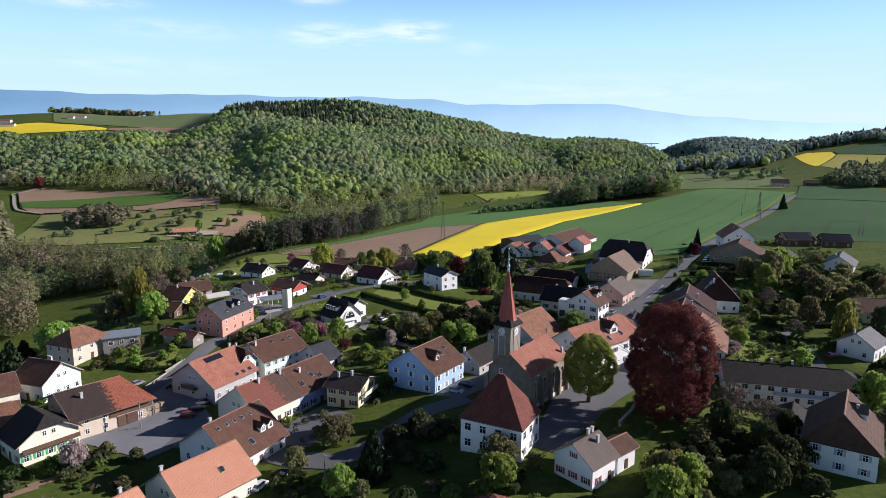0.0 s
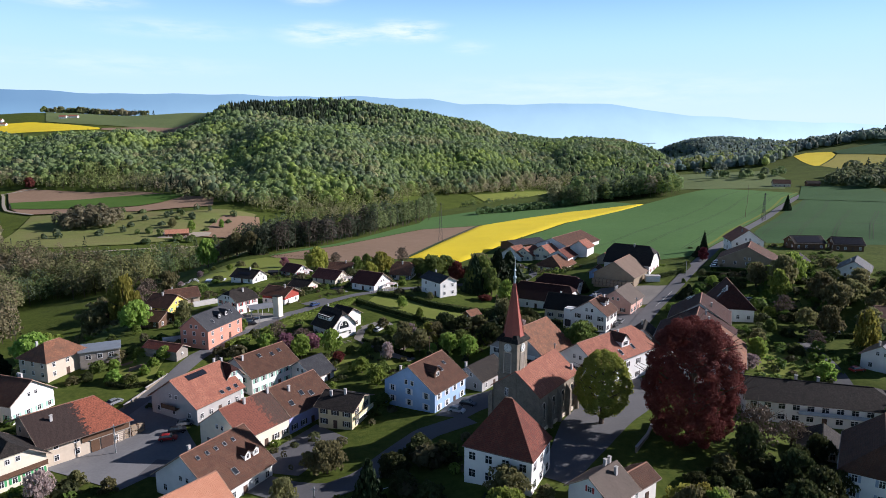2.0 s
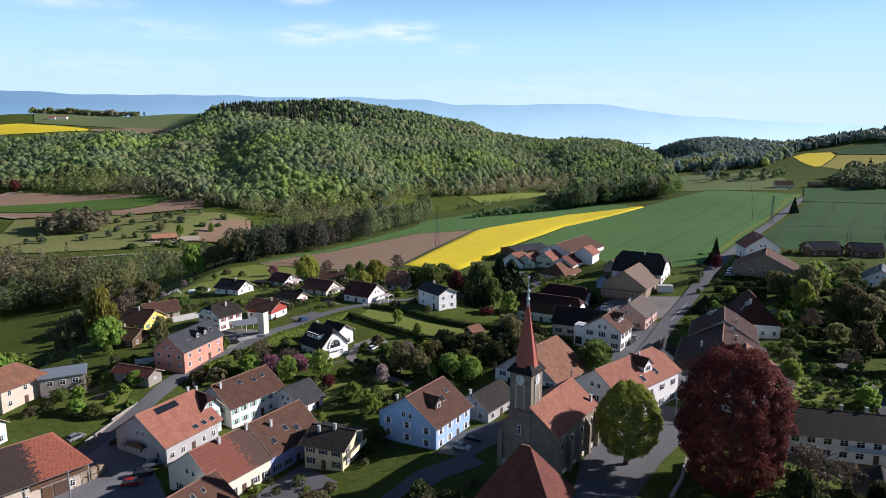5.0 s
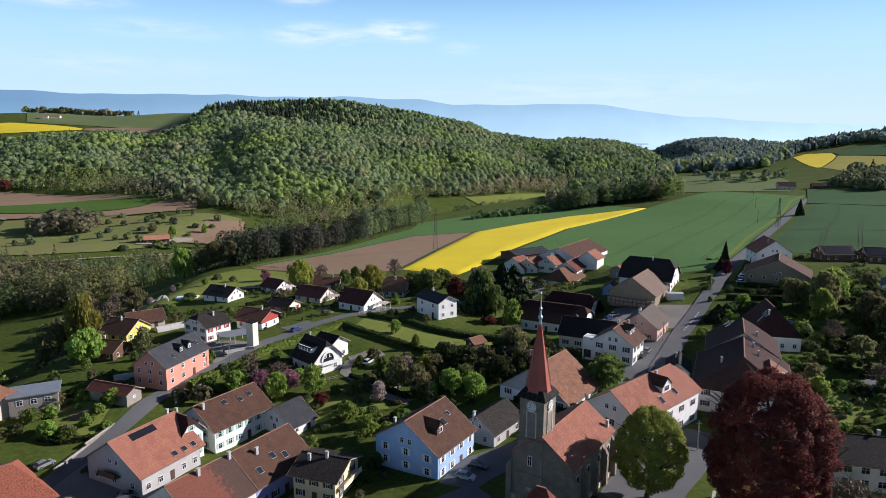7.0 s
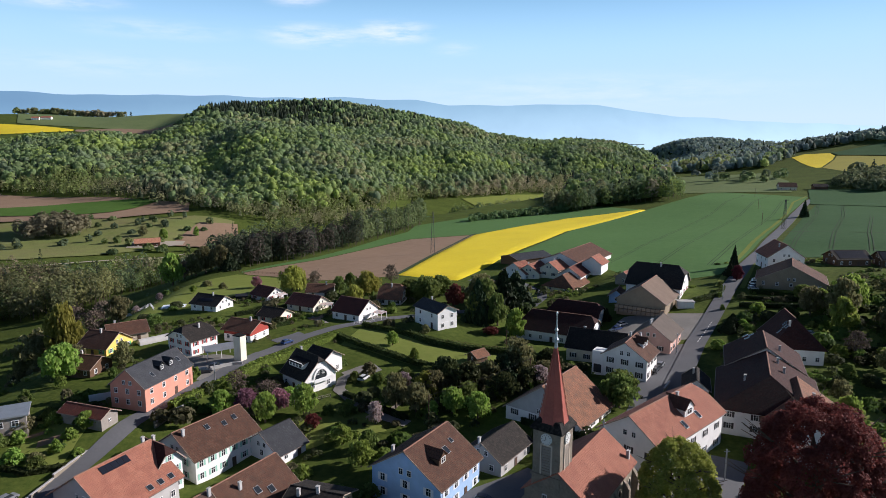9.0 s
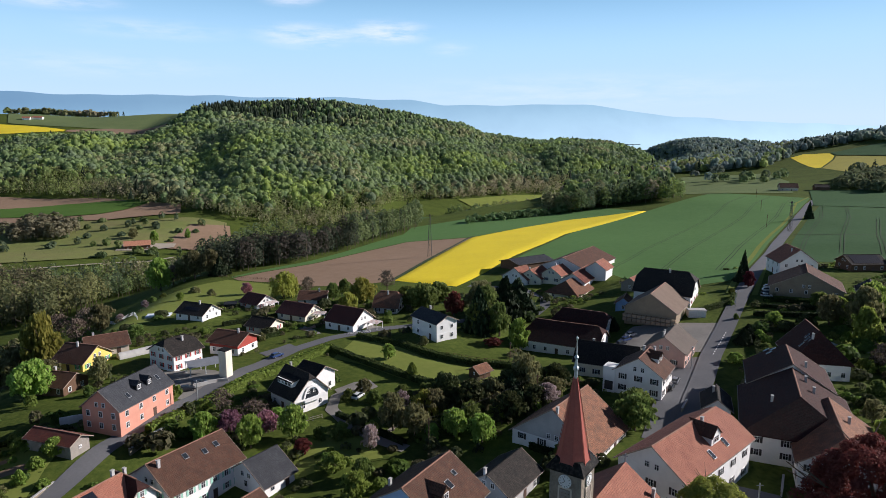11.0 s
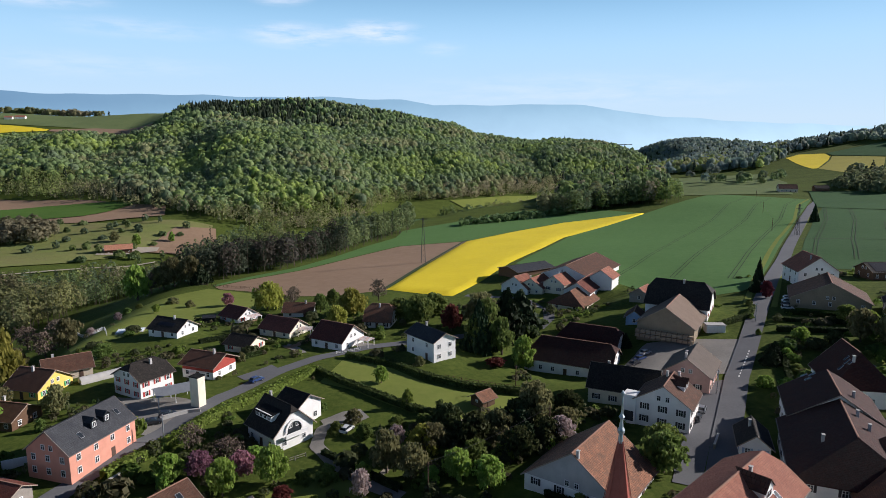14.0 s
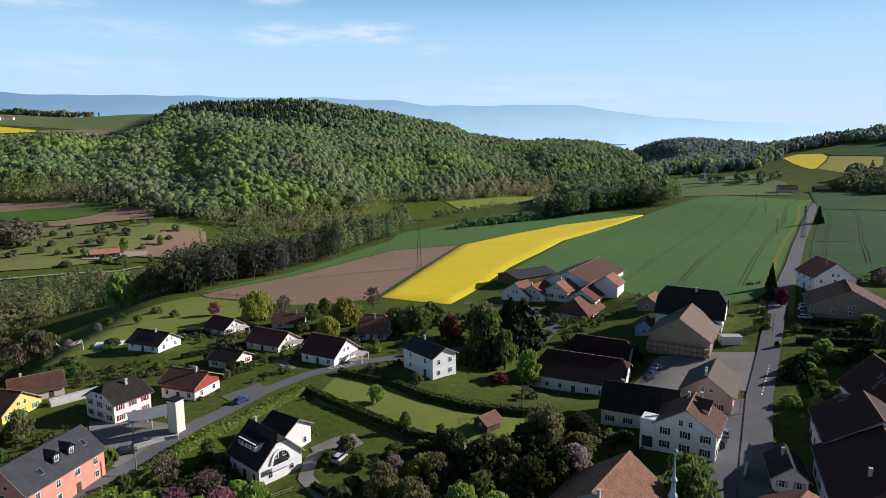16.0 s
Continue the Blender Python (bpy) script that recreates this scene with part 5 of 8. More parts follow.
def woods(name, xy, label, palette, size=(10, 16), tall=(13, 21), clumps=40, conifer=0.12, stand=None, fine=1.0, tone=1.0, stems=False, ruffle=0.42, body=False):
    """Many trees in one mesh: each a crown of tilted leaf clumps, in its own tone; like grows beside like."""
    n = len(xy)
    if n == 0:
        return
    pal = np.array(palette)
    x, y = xy[:, 0], xy[:, 1]
    drift = np.sin(x / 47 + 1.7 * np.sin(y / 83)) + np.sin(y / 39 - x / 90) + rng.normal(0, 0.75, n)
    idx = np.clip(((drift + 2.6) / 5.2 * len(pal)).astype(int), 0, len(pal) - 1)
    col = pal[idx] * rng.uniform(0.86, 1.15, (n, 1)) * 3.4 * tone
    con = rng.random(n) < (conifer if stand is None else stand(x, y))
    col[con] = np.array((0.060, 0.084, 0.050)) * rng.uniform(0.8, 1.3, (con.sum(), 1))
    R = rng.uniform(*size, n) / 2
    H = rng.uniform(*tall, n)
    big = rng.random(n) < 0.14
    R[big] *= 1.3
    H[big] *= 1.18
    R[con] *= 0.62
    H[con] *= 1.15
    z0 = lay(xy[:, 0], xy[:, 1])
    k = clumps
    # points on an uneven crown
    th = rng.uniform(0, 2 * np.pi, (n, k))
    cz = rng.uniform(-0.55, 1.0, (n, k))
    rr = np.sqrt(np.clip(1 - cz * cz, 0, 1)) * rng.uniform(0.72, 1.12, (n, k))
    frac = (cz + 0.55) / 1.55
    rr = np.where(con[:, None], (1.02 - frac) * rng.uniform(0.75, 1.15, (n, k)), rr)
    nx, ny, nz = np.cos(th) * rr, np.sin(th) * rr, cz * 0.8 + 0.25
    C = np.stack([xy[:, 0, None] + R[:, None] * nx, xy[:, 1, None] + R[:, None] * ny, (z0 + H * 0.22)[:, None] + H[:, None] * 0.76 * frac], -1)
    N = np.stack([nx, ny, nz], -1) + rng.normal(0, ruffle, (n, k, 3))
    N /= np.linalg.norm(N, axis=-1, keepdims=True)
    T = np.cross(N, rng.normal(0, 1, (n, k, 3)))
    T /= np.linalg.norm(T, axis=-1, keepdims=True)
    B = np.cross(N, T)
    s = (R[:, None] * rng.uniform(0.26, 0.50, (n, k)))[..., None]
    s = np.where(con[:, None, None], s * 0.8, s) * fine
    q = np.stack([C - T * s - B * s * 0.8, C + T * s * 0.9 - B * s, C + T * s + B * s * 0.85, C - T * s * 0.8 + B * s], 2)
    V = q.reshape(-1, 3)
    F = np.arange(len(V)).reshape(-1, 4)
    tint = np.ones((n, k, 4, 4), np.float32)
    tint[..., :3] = (col[:, None, None, :] * rng.uniform(0.93, 1.07, (n, k, 1, 1)))
    tint = tint.reshape(-1, 4)
    if body:            # an uneven closed crown under the tufts
        side, fr = 6, np.array((0.0, 0.22, 0.52, 0.80, 1.0))
        prof = np.where(con[:, None], np.array((0.9, 0.78, 0.5, 0.24, 0.03)), np.array((0.70, 0.92, 0.90, 0.70, 0.30)))
        an = np.arange(side) * 2 * np.pi / side + rng.uniform(0, 1, (n, 1, 1))
        rad = R[:, None, None] * prof[:, :, None] * rng.uniform(0.72, 1.16, (n, 5, side))
        zz = (z0 + H * 0.20)[:, None, None] + H[:, None, None] * 0.76 * (fr[None, :, None] + rng.uniform(-0.08, 0.06, (n, 5, side)))
        P = np.stack([x[:, None, None] + rad * np.cos(an), y[:, None, None] + rad * np.sin(an), zz], -1)
        base = np.arange(n)[:, None, None] * (5 * side) + np.arange(4)[None, :, None] * side
        i0, i1 = np.arange(side)[None, None, :], (np.arange(side)[None, None, :] + 1) % side
        bf = np.stack([base + i0, base + i1, base + side + i1, base + side + i0], -1).reshape(-1, 4)
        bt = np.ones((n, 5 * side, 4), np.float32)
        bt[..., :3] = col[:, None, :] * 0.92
        F = np.concatenate([F, bf + len(V)])
        V = np.concatenate([V, P.reshape(-1, 3)])
        tint = np.concatenate([tint, bt.reshape(-1, 4)])
    if stems:           # slender three-sided trunks that show between the thin crowns
        ang = np.array((0, 2.094, 4.189))
        w = rng.uniform(0.16, 0.30, (n, 1, 1))
        lean = rng.normal(0, 0.6, (n, 1, 2))
        foot = np.stack([np.cos(ang), np.sin(ang)], -1)[None] * w + xy[:, None, :]
        head = foot * 0.3 + (xy[:, None, :] + lean) * 0.7
        zb, zt = np.repeat((z0 - 0.6)[:, None], 3, 1), np.repeat((z0 + H * 0.93)[:, None], 3, 1)
        lo, hi = np.concatenate([foot, zb[..., None]], -1), np.concatenate([head, zt[..., None]], -1)
        q = np.stack([lo, np.roll(lo, -1, 1), np.roll(hi, -1, 1), hi], 2).reshape(-1, 3)
        F = np.concatenate([F, np.arange(len(q)).reshape(-1, 4) + len(V)])
        V = np.concatenate([V, q])
        bark = np.ones((len(q), 4), np.float32)
        bark[:, :3] = np.repeat(np.array((0.20, 0.165, 0.125)) * rng.uniform(0.7, 1.3, (n, 1)), 12, 0)
        tint = np.concatenate([tint, bark])
    me = big_mesh(name, V, F, "forest_leaf", tint)
    if body:
        me.polygons.foreach_set("use_smooth", [True] * len(me.polygons))
    return tagged(new(name, me), label, "woods", kind="stuff")


def scatter(x0, x1, y0, y1, cell, keep):
    xs, ys = np.meshgrid(np.arange(x0, x1, cell), np.arange(y0, y1, cell))
    p = np.stack([xs.ravel(), ys.ravel()], -1) + rng.uniform(-0.45, 0.45, (xs.size, 2)) * cell
    return p[keep(p[:, 0], p[:, 1])]


# tones that drift from bare grey-brown over olive to fresh green
SPRING = [(0.080, 0.084, 0.042), (0.070, 0.088, 0.036), (0.052, 0.068, 0.038), (0.062, 0.083, 0.036), (0.056, 0.078, 0.033), (0.076, 0.098, 0.033), (0.068, 0.090, 0.031), (0.096, 0.122, 0.032)]
# blue-grey greens with distance haze put into the leaf colour
HAZE_TONES = [(0.060, 0.080, 0.070), (0.068, 0.082, 0.066), (0.058, 0.074, 0.070), (0.074, 0.090, 0.064), (0.054, 0.072, 0.068)]
GREYISH = [(0.115, 0.104, 0.066), (0.098, 0.092, 0.054), (0.090, 0.092, 0.044), (0.076, 0.081, 0.036), (0.085, 0.100, 0.034), (0.072, 0.087, 0.030)]


def crest_stand(x, y):
    """Share of conifers: dark stands on the front of the crest and a few lower down."""
    u = y - np.interp(x, FOOT_X, FOOT_Y)
    v = y - np.interp(x, SHOULDER_X, SHOULDER_Y)
    a = 0.9 * bell((x + 300) / 110) * smooth(110, 170, v) * smooth(430, 330, v) + 0.25 * bell((x + 280) / 60) * smooth(330, 400, v) + 0.5 * bell((x + 20) / 80) * smooth(300, 380, v) + 0.6 * bell((x + 440) / 50) * smooth(90, 160, v)
    b = 0.8 * bell((x + 390) / 70) * bell((u - 40) / 22) + 0.5 * bell((x + 760) / 70) * bell((u - 190) / 50) + 0.55 * bell((x - 330) / 60) * bell((u - 40) / 40)
    return np.clip(0.045 + a + b, 0, 0.9)


def edge_of(x):
    """How far above the foot line the wood begins."""
    return np.interp(x, (-900, -640, -420, -300, -200), (60, 75, 42, 22, -6))


def hill_wood(x, y):
    u = y - np.interp(x, FOOT_X, FOOT_Y)
    xv = np.interp(y, VALLEY_Y, VALLEY_X)
    ys, yc = np.interp(x, SHOULDER_X, SHOULDER_Y), np.interp(x, CREST_X, CREST_Y)
    k = smooth(-545, -480, x)
    top = (ys - 45 + 14 * np.sin(x / 31)) * (1 - k) + (yc + 30) * k
    left = (x < xv - 14) & (u > edge_of(x)) & (y < top) & ~((np.abs(x - 400) < 55) & (y > 1925))
    gorge = (y > 1180) & (y < 2350) & (np.abs(x - xv) <= 60)
    return left | gorge


HILL = scatter(-1500, 900, 830, 2350, 9.8, lambda x, y: hill_wood(x, y) & (x > -0.74 * y - 40))
_u = HILL[:, 1] - np.interp(HILL[:, 0], FOOT_X, FOOT_Y) - edge_of(HILL[:, 0])
_foot = _u + 30 * np.sin(HILL[:, 0] / 60) + rng.normal(0, 22, len(HILL)) < 62
_back = ~_foot & (HILL[:, 1] > np.interp(HILL[:, 0], SHOULDER_X, SHOULDER_Y) - 20)
_front = ~_foot & ~_back
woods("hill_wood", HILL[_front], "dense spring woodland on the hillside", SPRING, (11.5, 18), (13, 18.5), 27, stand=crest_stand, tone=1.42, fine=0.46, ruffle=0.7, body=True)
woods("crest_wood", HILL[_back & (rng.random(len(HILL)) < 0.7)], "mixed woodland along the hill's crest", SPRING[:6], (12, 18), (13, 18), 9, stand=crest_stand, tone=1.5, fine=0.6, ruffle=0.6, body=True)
woods("hill_foot_wood", HILL[_foot], "grey half-bare trees at the foot of the hill", GREYISH, (7, 12), (12, 19), 42, stand=crest_stand, tone=1.2, fine=0.43, ruffle=0.8, stems=True)


def stream_wood(x, y):
    xv = np.interp(y, VALLEY_Y, VALLEY_X)
    d = x - xv
    a = (y > 300) & (y < 1150) & (d > -55 - 20 * np.sin(y / 60)) & (d < 62 + 22 * np.sin(y / 45 + 1)) & ((y > 640) | (d < 75))
    gap = (y > 610) & (y < 700) & (d < 20)
    strip = (y > 790) & (y < 1020) & (x > -135)
    return a & ~gap & ~strip


_st = scatter(-420, 260, 300, 1150, 8.0, stream_wood)
_nr = _st[:, 1] < 560
woods("stream_wood", _st[_nr], "grey-green trees along the near stream", GREYISH + SPRING[2:8], (6, 10), (11, 20), 160, fine=0.25, tone=1.0, stems=True)
woods("stream_wood", _st[~_nr], "grey-green trees along the far stream", GREYISH + SPRING[2:7], (6, 10), (11, 20), 60, fine=0.42, tone=1.0, stems=True)


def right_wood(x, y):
    a = (x > np.interp(y, (800, 1000, 1300, 1700, 2300), (640, 560, 545, 760, 980))) & (y > 1150) & (y < 2400) & (x < 1800)
    b = (x > 800) & (y > 900) & (y < 1250)
    return (a | b) & (x < 0.80 * y + 60) & ((y < 1750) | (x < np.interp(y, (1750, 2400), (1000, 1050))))


GROVE_X, GROVE_Y = (-125, -101, -86, -62, -43, -22, -4, 14), (444, 432, 446, 472, 514, 570, 606, 650)


def grove(x, y):
    d = y - np.interp(x, GROVE_X, GROVE_Y)
    return (d > 6 + 3 * np.sin(x / 5)) & (d < 46 + 10 * np.sin(x / 9))


_gr = scatter(-122, 12, 440, 700, 5.6, grove)
_gw = _gr[:, 0] < -38 + 9 * np.sin(_gr[:, 1] / 13)
# the grove's shade is put into these dark brown leaf tones
woods("valley_grove", _gr[_gw], "half-bare grove above the stream gully, shade put into its dark tones", [(0.052, 0.047, 0.040), (0.060, 0.052, 0.042), (0.042, 0.050, 0.032), (0.048, 0.056, 0.030)], (6.5, 11), (13, 21), 230, 0.16, fine=0.27, tone=0.62, stems=True, ruffle=0.6)
woods("valley_grove", _gr[~_gw], "green grove at the corner of the crop", [(0.060, 0.076, 0.040), (0.072, 0.092, 0.042), (0.088, 0.108, 0.046), (0.056, 0.070, 0.040)], (7, 11), (16, 24), 150, 0.12, fine=0.32, tone=0.8, stems=True, ruffle=0.6)
woods("pasture_copse", scatter(-425, -345, 735, 815, 8.5, lambda x, y: ((x + 388) / 34) ** 2 + ((y - 772) / 28) ** 2 < 1 + 0.3 * np.sin(x)), "round grey-brown copse on the pasture", GREYISH[:4], (10, 15), (14, 22), 120, 0, fine=0.45, tone=0.72, stems=True)
woods("lane_wood", scatter(-560, -370, 560, 860, 8.5, lambda x, y: (x < np.interp(y, (560, 640, 700, 860), (-372, -410, -455, -565)))), "bare brown trees beside the valley lane", GREYISH[:4], (8, 12), (10, 17), 40, 0.05)
woods("slope_wood", scatter(-360, -150, 250, 560, 7.5, lambda x, y: (((y > 425 - 0.75 * (x + 210) + 7 * np.sin(x / 9)) & (y < 500 - 0.75 * (x + 210)) & (x < -196)) | ((x < -0.6 * y - 8) & (y > 335) & (y < 440))) & (x > -0.72 * y - 40)), "tall bare spring trees on the bank above the stream", [(0.125, 0.105, 0.066), (0.105, 0.095, 0.055), (0.100, 0.098, 0.048), (0.085, 0.090, 0.040), (0.115, 0.118, 0.046)], (8, 12), (14, 25), 150, 0.10, fine=0.28, tone=0.75, stems=True)
woods("gorge_edge_wood", scatter(340, 760, 980, 1320, 10.0, lambda x, y: (x > 0.37 * y - 4) & (x < 0.575 * y + 14 * np.sin(y / 19)) & (y > 1030 + 25 * np.sin(x / 31) + 0.35 * np.clip(x - 540, 0, 200))), "mixed woodland on the edge of the gorge", GREYISH[2:] + HAZE_TONES + SPRING[1:4], (9, 14), (11, 18), 30, 0.16, fine=0.42, tone=1.5, ruffle=0.6, body=True)
woods("farm_trees", scatter(440, 640, 700, 900, 9.5, lambda x, y: (x > 0.655 * y + 14 * np.sin(y / 21)) & (y < 850 + 20 * np.sin(x / 25))), "dark trees beside the rapeseed", [(0.05, 0.062, 0.034), (0.06, 0.07, 0.036), (0.08, 0.085, 0.045)], (8, 13), (10, 17), 50, 0.15, fine=0.7)
woods("meadow_trees", scatter(330, 620, 800, 1010, 24, lambda x, y: (np.sin(x / 31) + np.sin(y / 23 + 1) > 0.75) & (x > 0.43 * y) & (x < 0.59 * y)), "scattered orchard trees on the meadow slope", SPRING[:5] + HAZE_TONES[:2], (8, 13), (8, 14), 60, 0.0, fine=0.7)
woods("pasture_bushes", scatter(-400, -215, 680, 850, 17, lambda x, y: rng.random(len(x)) < 0.34), "single bushes on the pasture slope", SPRING[1:6], (4, 8), (4, 10), 60, 0.0, fine=0.8, tone=0.85)
woods("right_wood", scatter(500, 1500, 900, 2400, 13.5, right_wood), "woodland on the right hill, distance haze put into its colour", HAZE_TONES, (10, 16), (11, 18), 12, 0.2, tone=1.35, fine=0.62, ruffle=0.7, body=True)
woods("far_wood", scatter(900, 1800, 2120, 2760, 16, lambda x, y: ((x < 1250 + 0.3 * (2500 - y)) | (np.sin(x / 90) * np.sin(y / 70) > 0.45)) & (x > np.interp(y, VALLEY_Y, VALLEY_X) - 30) & ~((np.abs(x - 1295) < 70) & (np.abs(y - 2460) < 65))), "far woodland strip, distance haze put into its colour", HAZE_TONES, (13, 19), (11, 16), 8, 0.1, tone=1.5, fine=0.6, ruffle=0.6, body=True)
woods("plateau_wood", scatter(-1110, -800, 1955, 2015, 11, lambda x, y: np.abs(y - 1985) < 20 + 12 * np.sin(x / 40)), "copse on the plateau", GREYISH, (10, 15), (12, 18))
woods("field_copse", scatter(150, 292, 675, 760, 8.0, lambda x, y: (y > 712 + 0.12 * (x - 150) + 8 * np.sin(x / 17)) ), "tree belt at the end of the wheat field", SPRING + GREYISH[:2], (8, 13), (16, 25), 150, fine=0.38, tone=0.95, stems=True)
woods("gully_wood", scatter(190, 440, 745, 1160, 9.0, lambda x, y: (x < 0.36 * y + 22 + 8 * np.sin(y / 17)) & (x > np.interp(y, (740, 900, 1160), (190, 205, 300)))), "mixed spring wood between the fields and the gorge", SPRING[1:] + GREYISH[:2], (9, 14), (14, 21), 60, 0.14, fine=0.40, tone=1.3, ruffle=0.62, body=True)
woods("field_hedge", scatter(60, 200, 655, 740, 5.0, lambda x, y: np.abs(y - (678 + 0.42 * (x - 60))) < 7), "hedge of bushes between the fields", [(0.05, 0.075, 0.03), (0.065, 0.075, 0.035)], (5, 7), (4, 8), 16, 0)

# ---- trees ----
def leaf_quads(C, N, s, jitter, r):
    k = len(C)
    N = N + r.normal(0, jitter, (k, 3))
    N /= np.linalg.norm(N, axis=-1, keepdims=True)
    T = np.cross(N, r.normal(0, 1, (k, 3)))
    T /= np.linalg.norm(T, axis=-1, keepdims=True)
    B = np.cross(N, T)
    s = np.asarray(s).reshape(-1, 1)
    return np.stack([C - T * s - B * s * 0.7, C + T * s * 0.8 - B * s, C + T * s + B * s * 0.7, C - T * s * 0.7 + B * s], 1).reshape(-1, 3)


def crown_points(kind, k, r):
    """Places and outward ways of leaf clumps in a crown of height 1 and radius 1."""
    if kind == "conifer":
        f = 1 - np.sqrt(1 - r.uniform(0, 0.995, k))
        f = np.floor(f * 13) / 13 + r.uniform(0, 0.05, k)
        th = r.uniform(0, 2 * np.pi, k)
        rad = (1.0 - f) * r.uniform(0.35, 1.08, k) * (0.85 + 0.25 * np.sin(th * 5 + f * 40)) + 0.02
        return np.stack([rad * np.cos(th), rad * np.sin(th), 0.06 + 0.94 * f - 0.06 * rad], -1), np.stack([np.cos(th), np.sin(th), 0.5 + 0 * th], -1)
    lobes = {"round": 62, "tall": 66, "willow": 40, "bush": 34, "open": 48}[kind]
    lp, lr = [], []
    for i in range(lobes):
        a = i * 2.4 + r.uniform(-0.4, 0.4)
        zz = (i + 0.5) / lobes
        if kind == "tall":
            ring = 0.62 * math.sin(math.pi * min(1, 0.18 + 0.80 * zz)) ** 0.7
        elif kind == "bush":
            ring = 0.66 * math.sqrt(max(0.0, 1 - zz * zz))
        else:
            ring = 0.66 * math.sin(math.pi * (0.15 + 0.80 * zz)) ** 0.8
        ring *= r.uniform(0.40, 1.32)
        lo = {"bush": 0.0, "tall": 0.10, "round": 0.18, "willow": 0.25, "open": 0.22}[kind]
        lp.append((ring * math.cos(a), ring * math.sin(a), lo + (0.93 - lo) * zz))
        lr.append(r.uniform(0.13, 0.30))
    lp, lr = np.array(lp), np.array(lr)
    i = r.integers(0, lobes, k)
    d = r.normal(0, 1, (k, 3))
    d /= np.linalg.norm(d, axis=-1, keepdims=True)
    d[:, 2] = np.where(d[:, 2] < -0.35, -d[:, 2], d[:, 2])
    rad = lr[i] * r.uniform(0.72, 1.08, k)
    zs = 0.42 if kind != "bush" else 0.6
    C = lp[i] + d * rad[:, None] * np.array((1, 1, zs))
    if kind == "willow":
        C[:, 2] -= r.uniform(0, 0.35, k) * np.hypot(C[:, 0], C[:, 1])
        d[:, 2] *= 0.3
    return C, d


def crown_mesh(kind, leaf, seed, k, s):
    r = np.random.default_rng(seed)
    C, N = crown_points(kind, k, r)
    if kind == "open":
        s = s * 0.8
    V = leaf_quads(C, N, r.uniform(0.6, 1.3, k) * s, 0.95, r)
    return big_mesh("crown", V, np.arange(len(V)).reshape(-1, 4), leaf)


def trunk_mesh(seed, limbs=7, bare=False):
    """A tapered trunk of height 1 with limbs that fork outwards."""
    r = random.Random(seed)
    verts, faces = [], []

    def tube(p, q, ra, rb, n=6):
        d = (Vector(q) - Vector(p)).normalized()
        u = d.orthogonal().normalized()
        v = d.cross(u)
        k = len(verts)
        for c, rad in ((Vector(p), ra), (Vector(q), rb)):
            for i in range(n):
                a = 2 * math.pi * i / n
                verts.append(tuple(c + (u * math.cos(a) + v * math.sin(a)) * rad))
        for i in range(n):
            faces.append((k + i, k + (i + 1) % n, k + n + (i + 1) % n, k + n + i))
    tube((0, 0, -0.05), (0.01, 0.0, 0.30), 0.034, 0.025)
    tube((0.01, 0, 0.30), (0.0, 0.015, 0.62), 0.025, 0.015)
    tube((0.0, 0.015, 0.62), (0.01, 0.0, 0.9), 0.015, 0.004, 5)
    for i in range(limbs):
        a = i * 2.4 + r.uniform(-0.3, 0.3)
        z = 0.26 + 0.5 * i / limbs
        ln = 0.30 * (1 - 0.35 * i / limbs)
        e = (math.cos(a) * ln, math.sin(a) * ln, z + 0.22)
        tube((0, 0, z), e, 0.013, 0.005, 5)
        for j in range(3 if bare else 1):
            b = a + r.uniform(-0.9, 0.9)
            tube(e, (e[0] + math.cos(b) * 0.16, e[1] + math.sin(b) * 0.16, e[2] + 0.14 * r.uniform(0.4, 1.2)), 0.005, 0.0015, 4)
    return mesh_of("trunk", verts, faces, "bark")


TREE_KINDS = {
    # crown shape, leaf, clumps, clump size, label, category
    "green": ("round", "leaf_green", 2250, 0.053, "leafy green broadleaf tree in spring leaf", "tree"),
    "fresh": ("round", "leaf_fresh", 2250, 0.053, "bright fresh green tree in new leaf", "tree"),
    "tall": ("tall", "leaf_fresh", 2250, 0.053, "tall light green tree in new leaf", "tree"),
    "olive": ("round", "leaf_olive", 2100, 0.046, "olive brown tree just coming into leaf", "tree"),
    "yellow": ("willow", "leaf_yellow", 2800, 0.042, "weeping tree with yellow-green spring shoots", "tree"),
    "blossom": ("round", "leaf_blossom", 1900, 0.05, "small pink blossoming tree", "tree"),
    "pale": ("round", "leaf_pale_blossom", 1900, 0.046, "small pale blossoming fruit tree", "tree"),
    "copper": ("round", "leaf_copper", 2200, 0.055, "dark red-leaved shrub tree", "tree"),
    "conifer": ("conifer", "needle", 2600, 0.065, "dark green conifer with dense drooping boughs", "conifer"),
    "dark": ("round", "leaf_shaded", 1950, 0.053, "dark green broadleaf tree with shade put into its leaf colour", "tree"),
    "bushd": ("bush", "leaf_shaded", 1500, 0.07, "dark green garden shrub with shade put into its leaf colour", "shrub"),
    "bare": ("open", "twig", 1600, 0.034, "bare grey-brown tree with fine twigs", "tree"),
    "bush": ("bush", "leaf_green", 1500, 0.075, "rounded green garden shrub", "shrub"),
    "bushf": ("bush", "leaf_fresh", 1500, 0.075, "bright green garden shrub", "shrub"),
    "busho": ("bush", "leaf_olive", 1400, 0.07, "olive brown garden shrub", "shrub"),
}
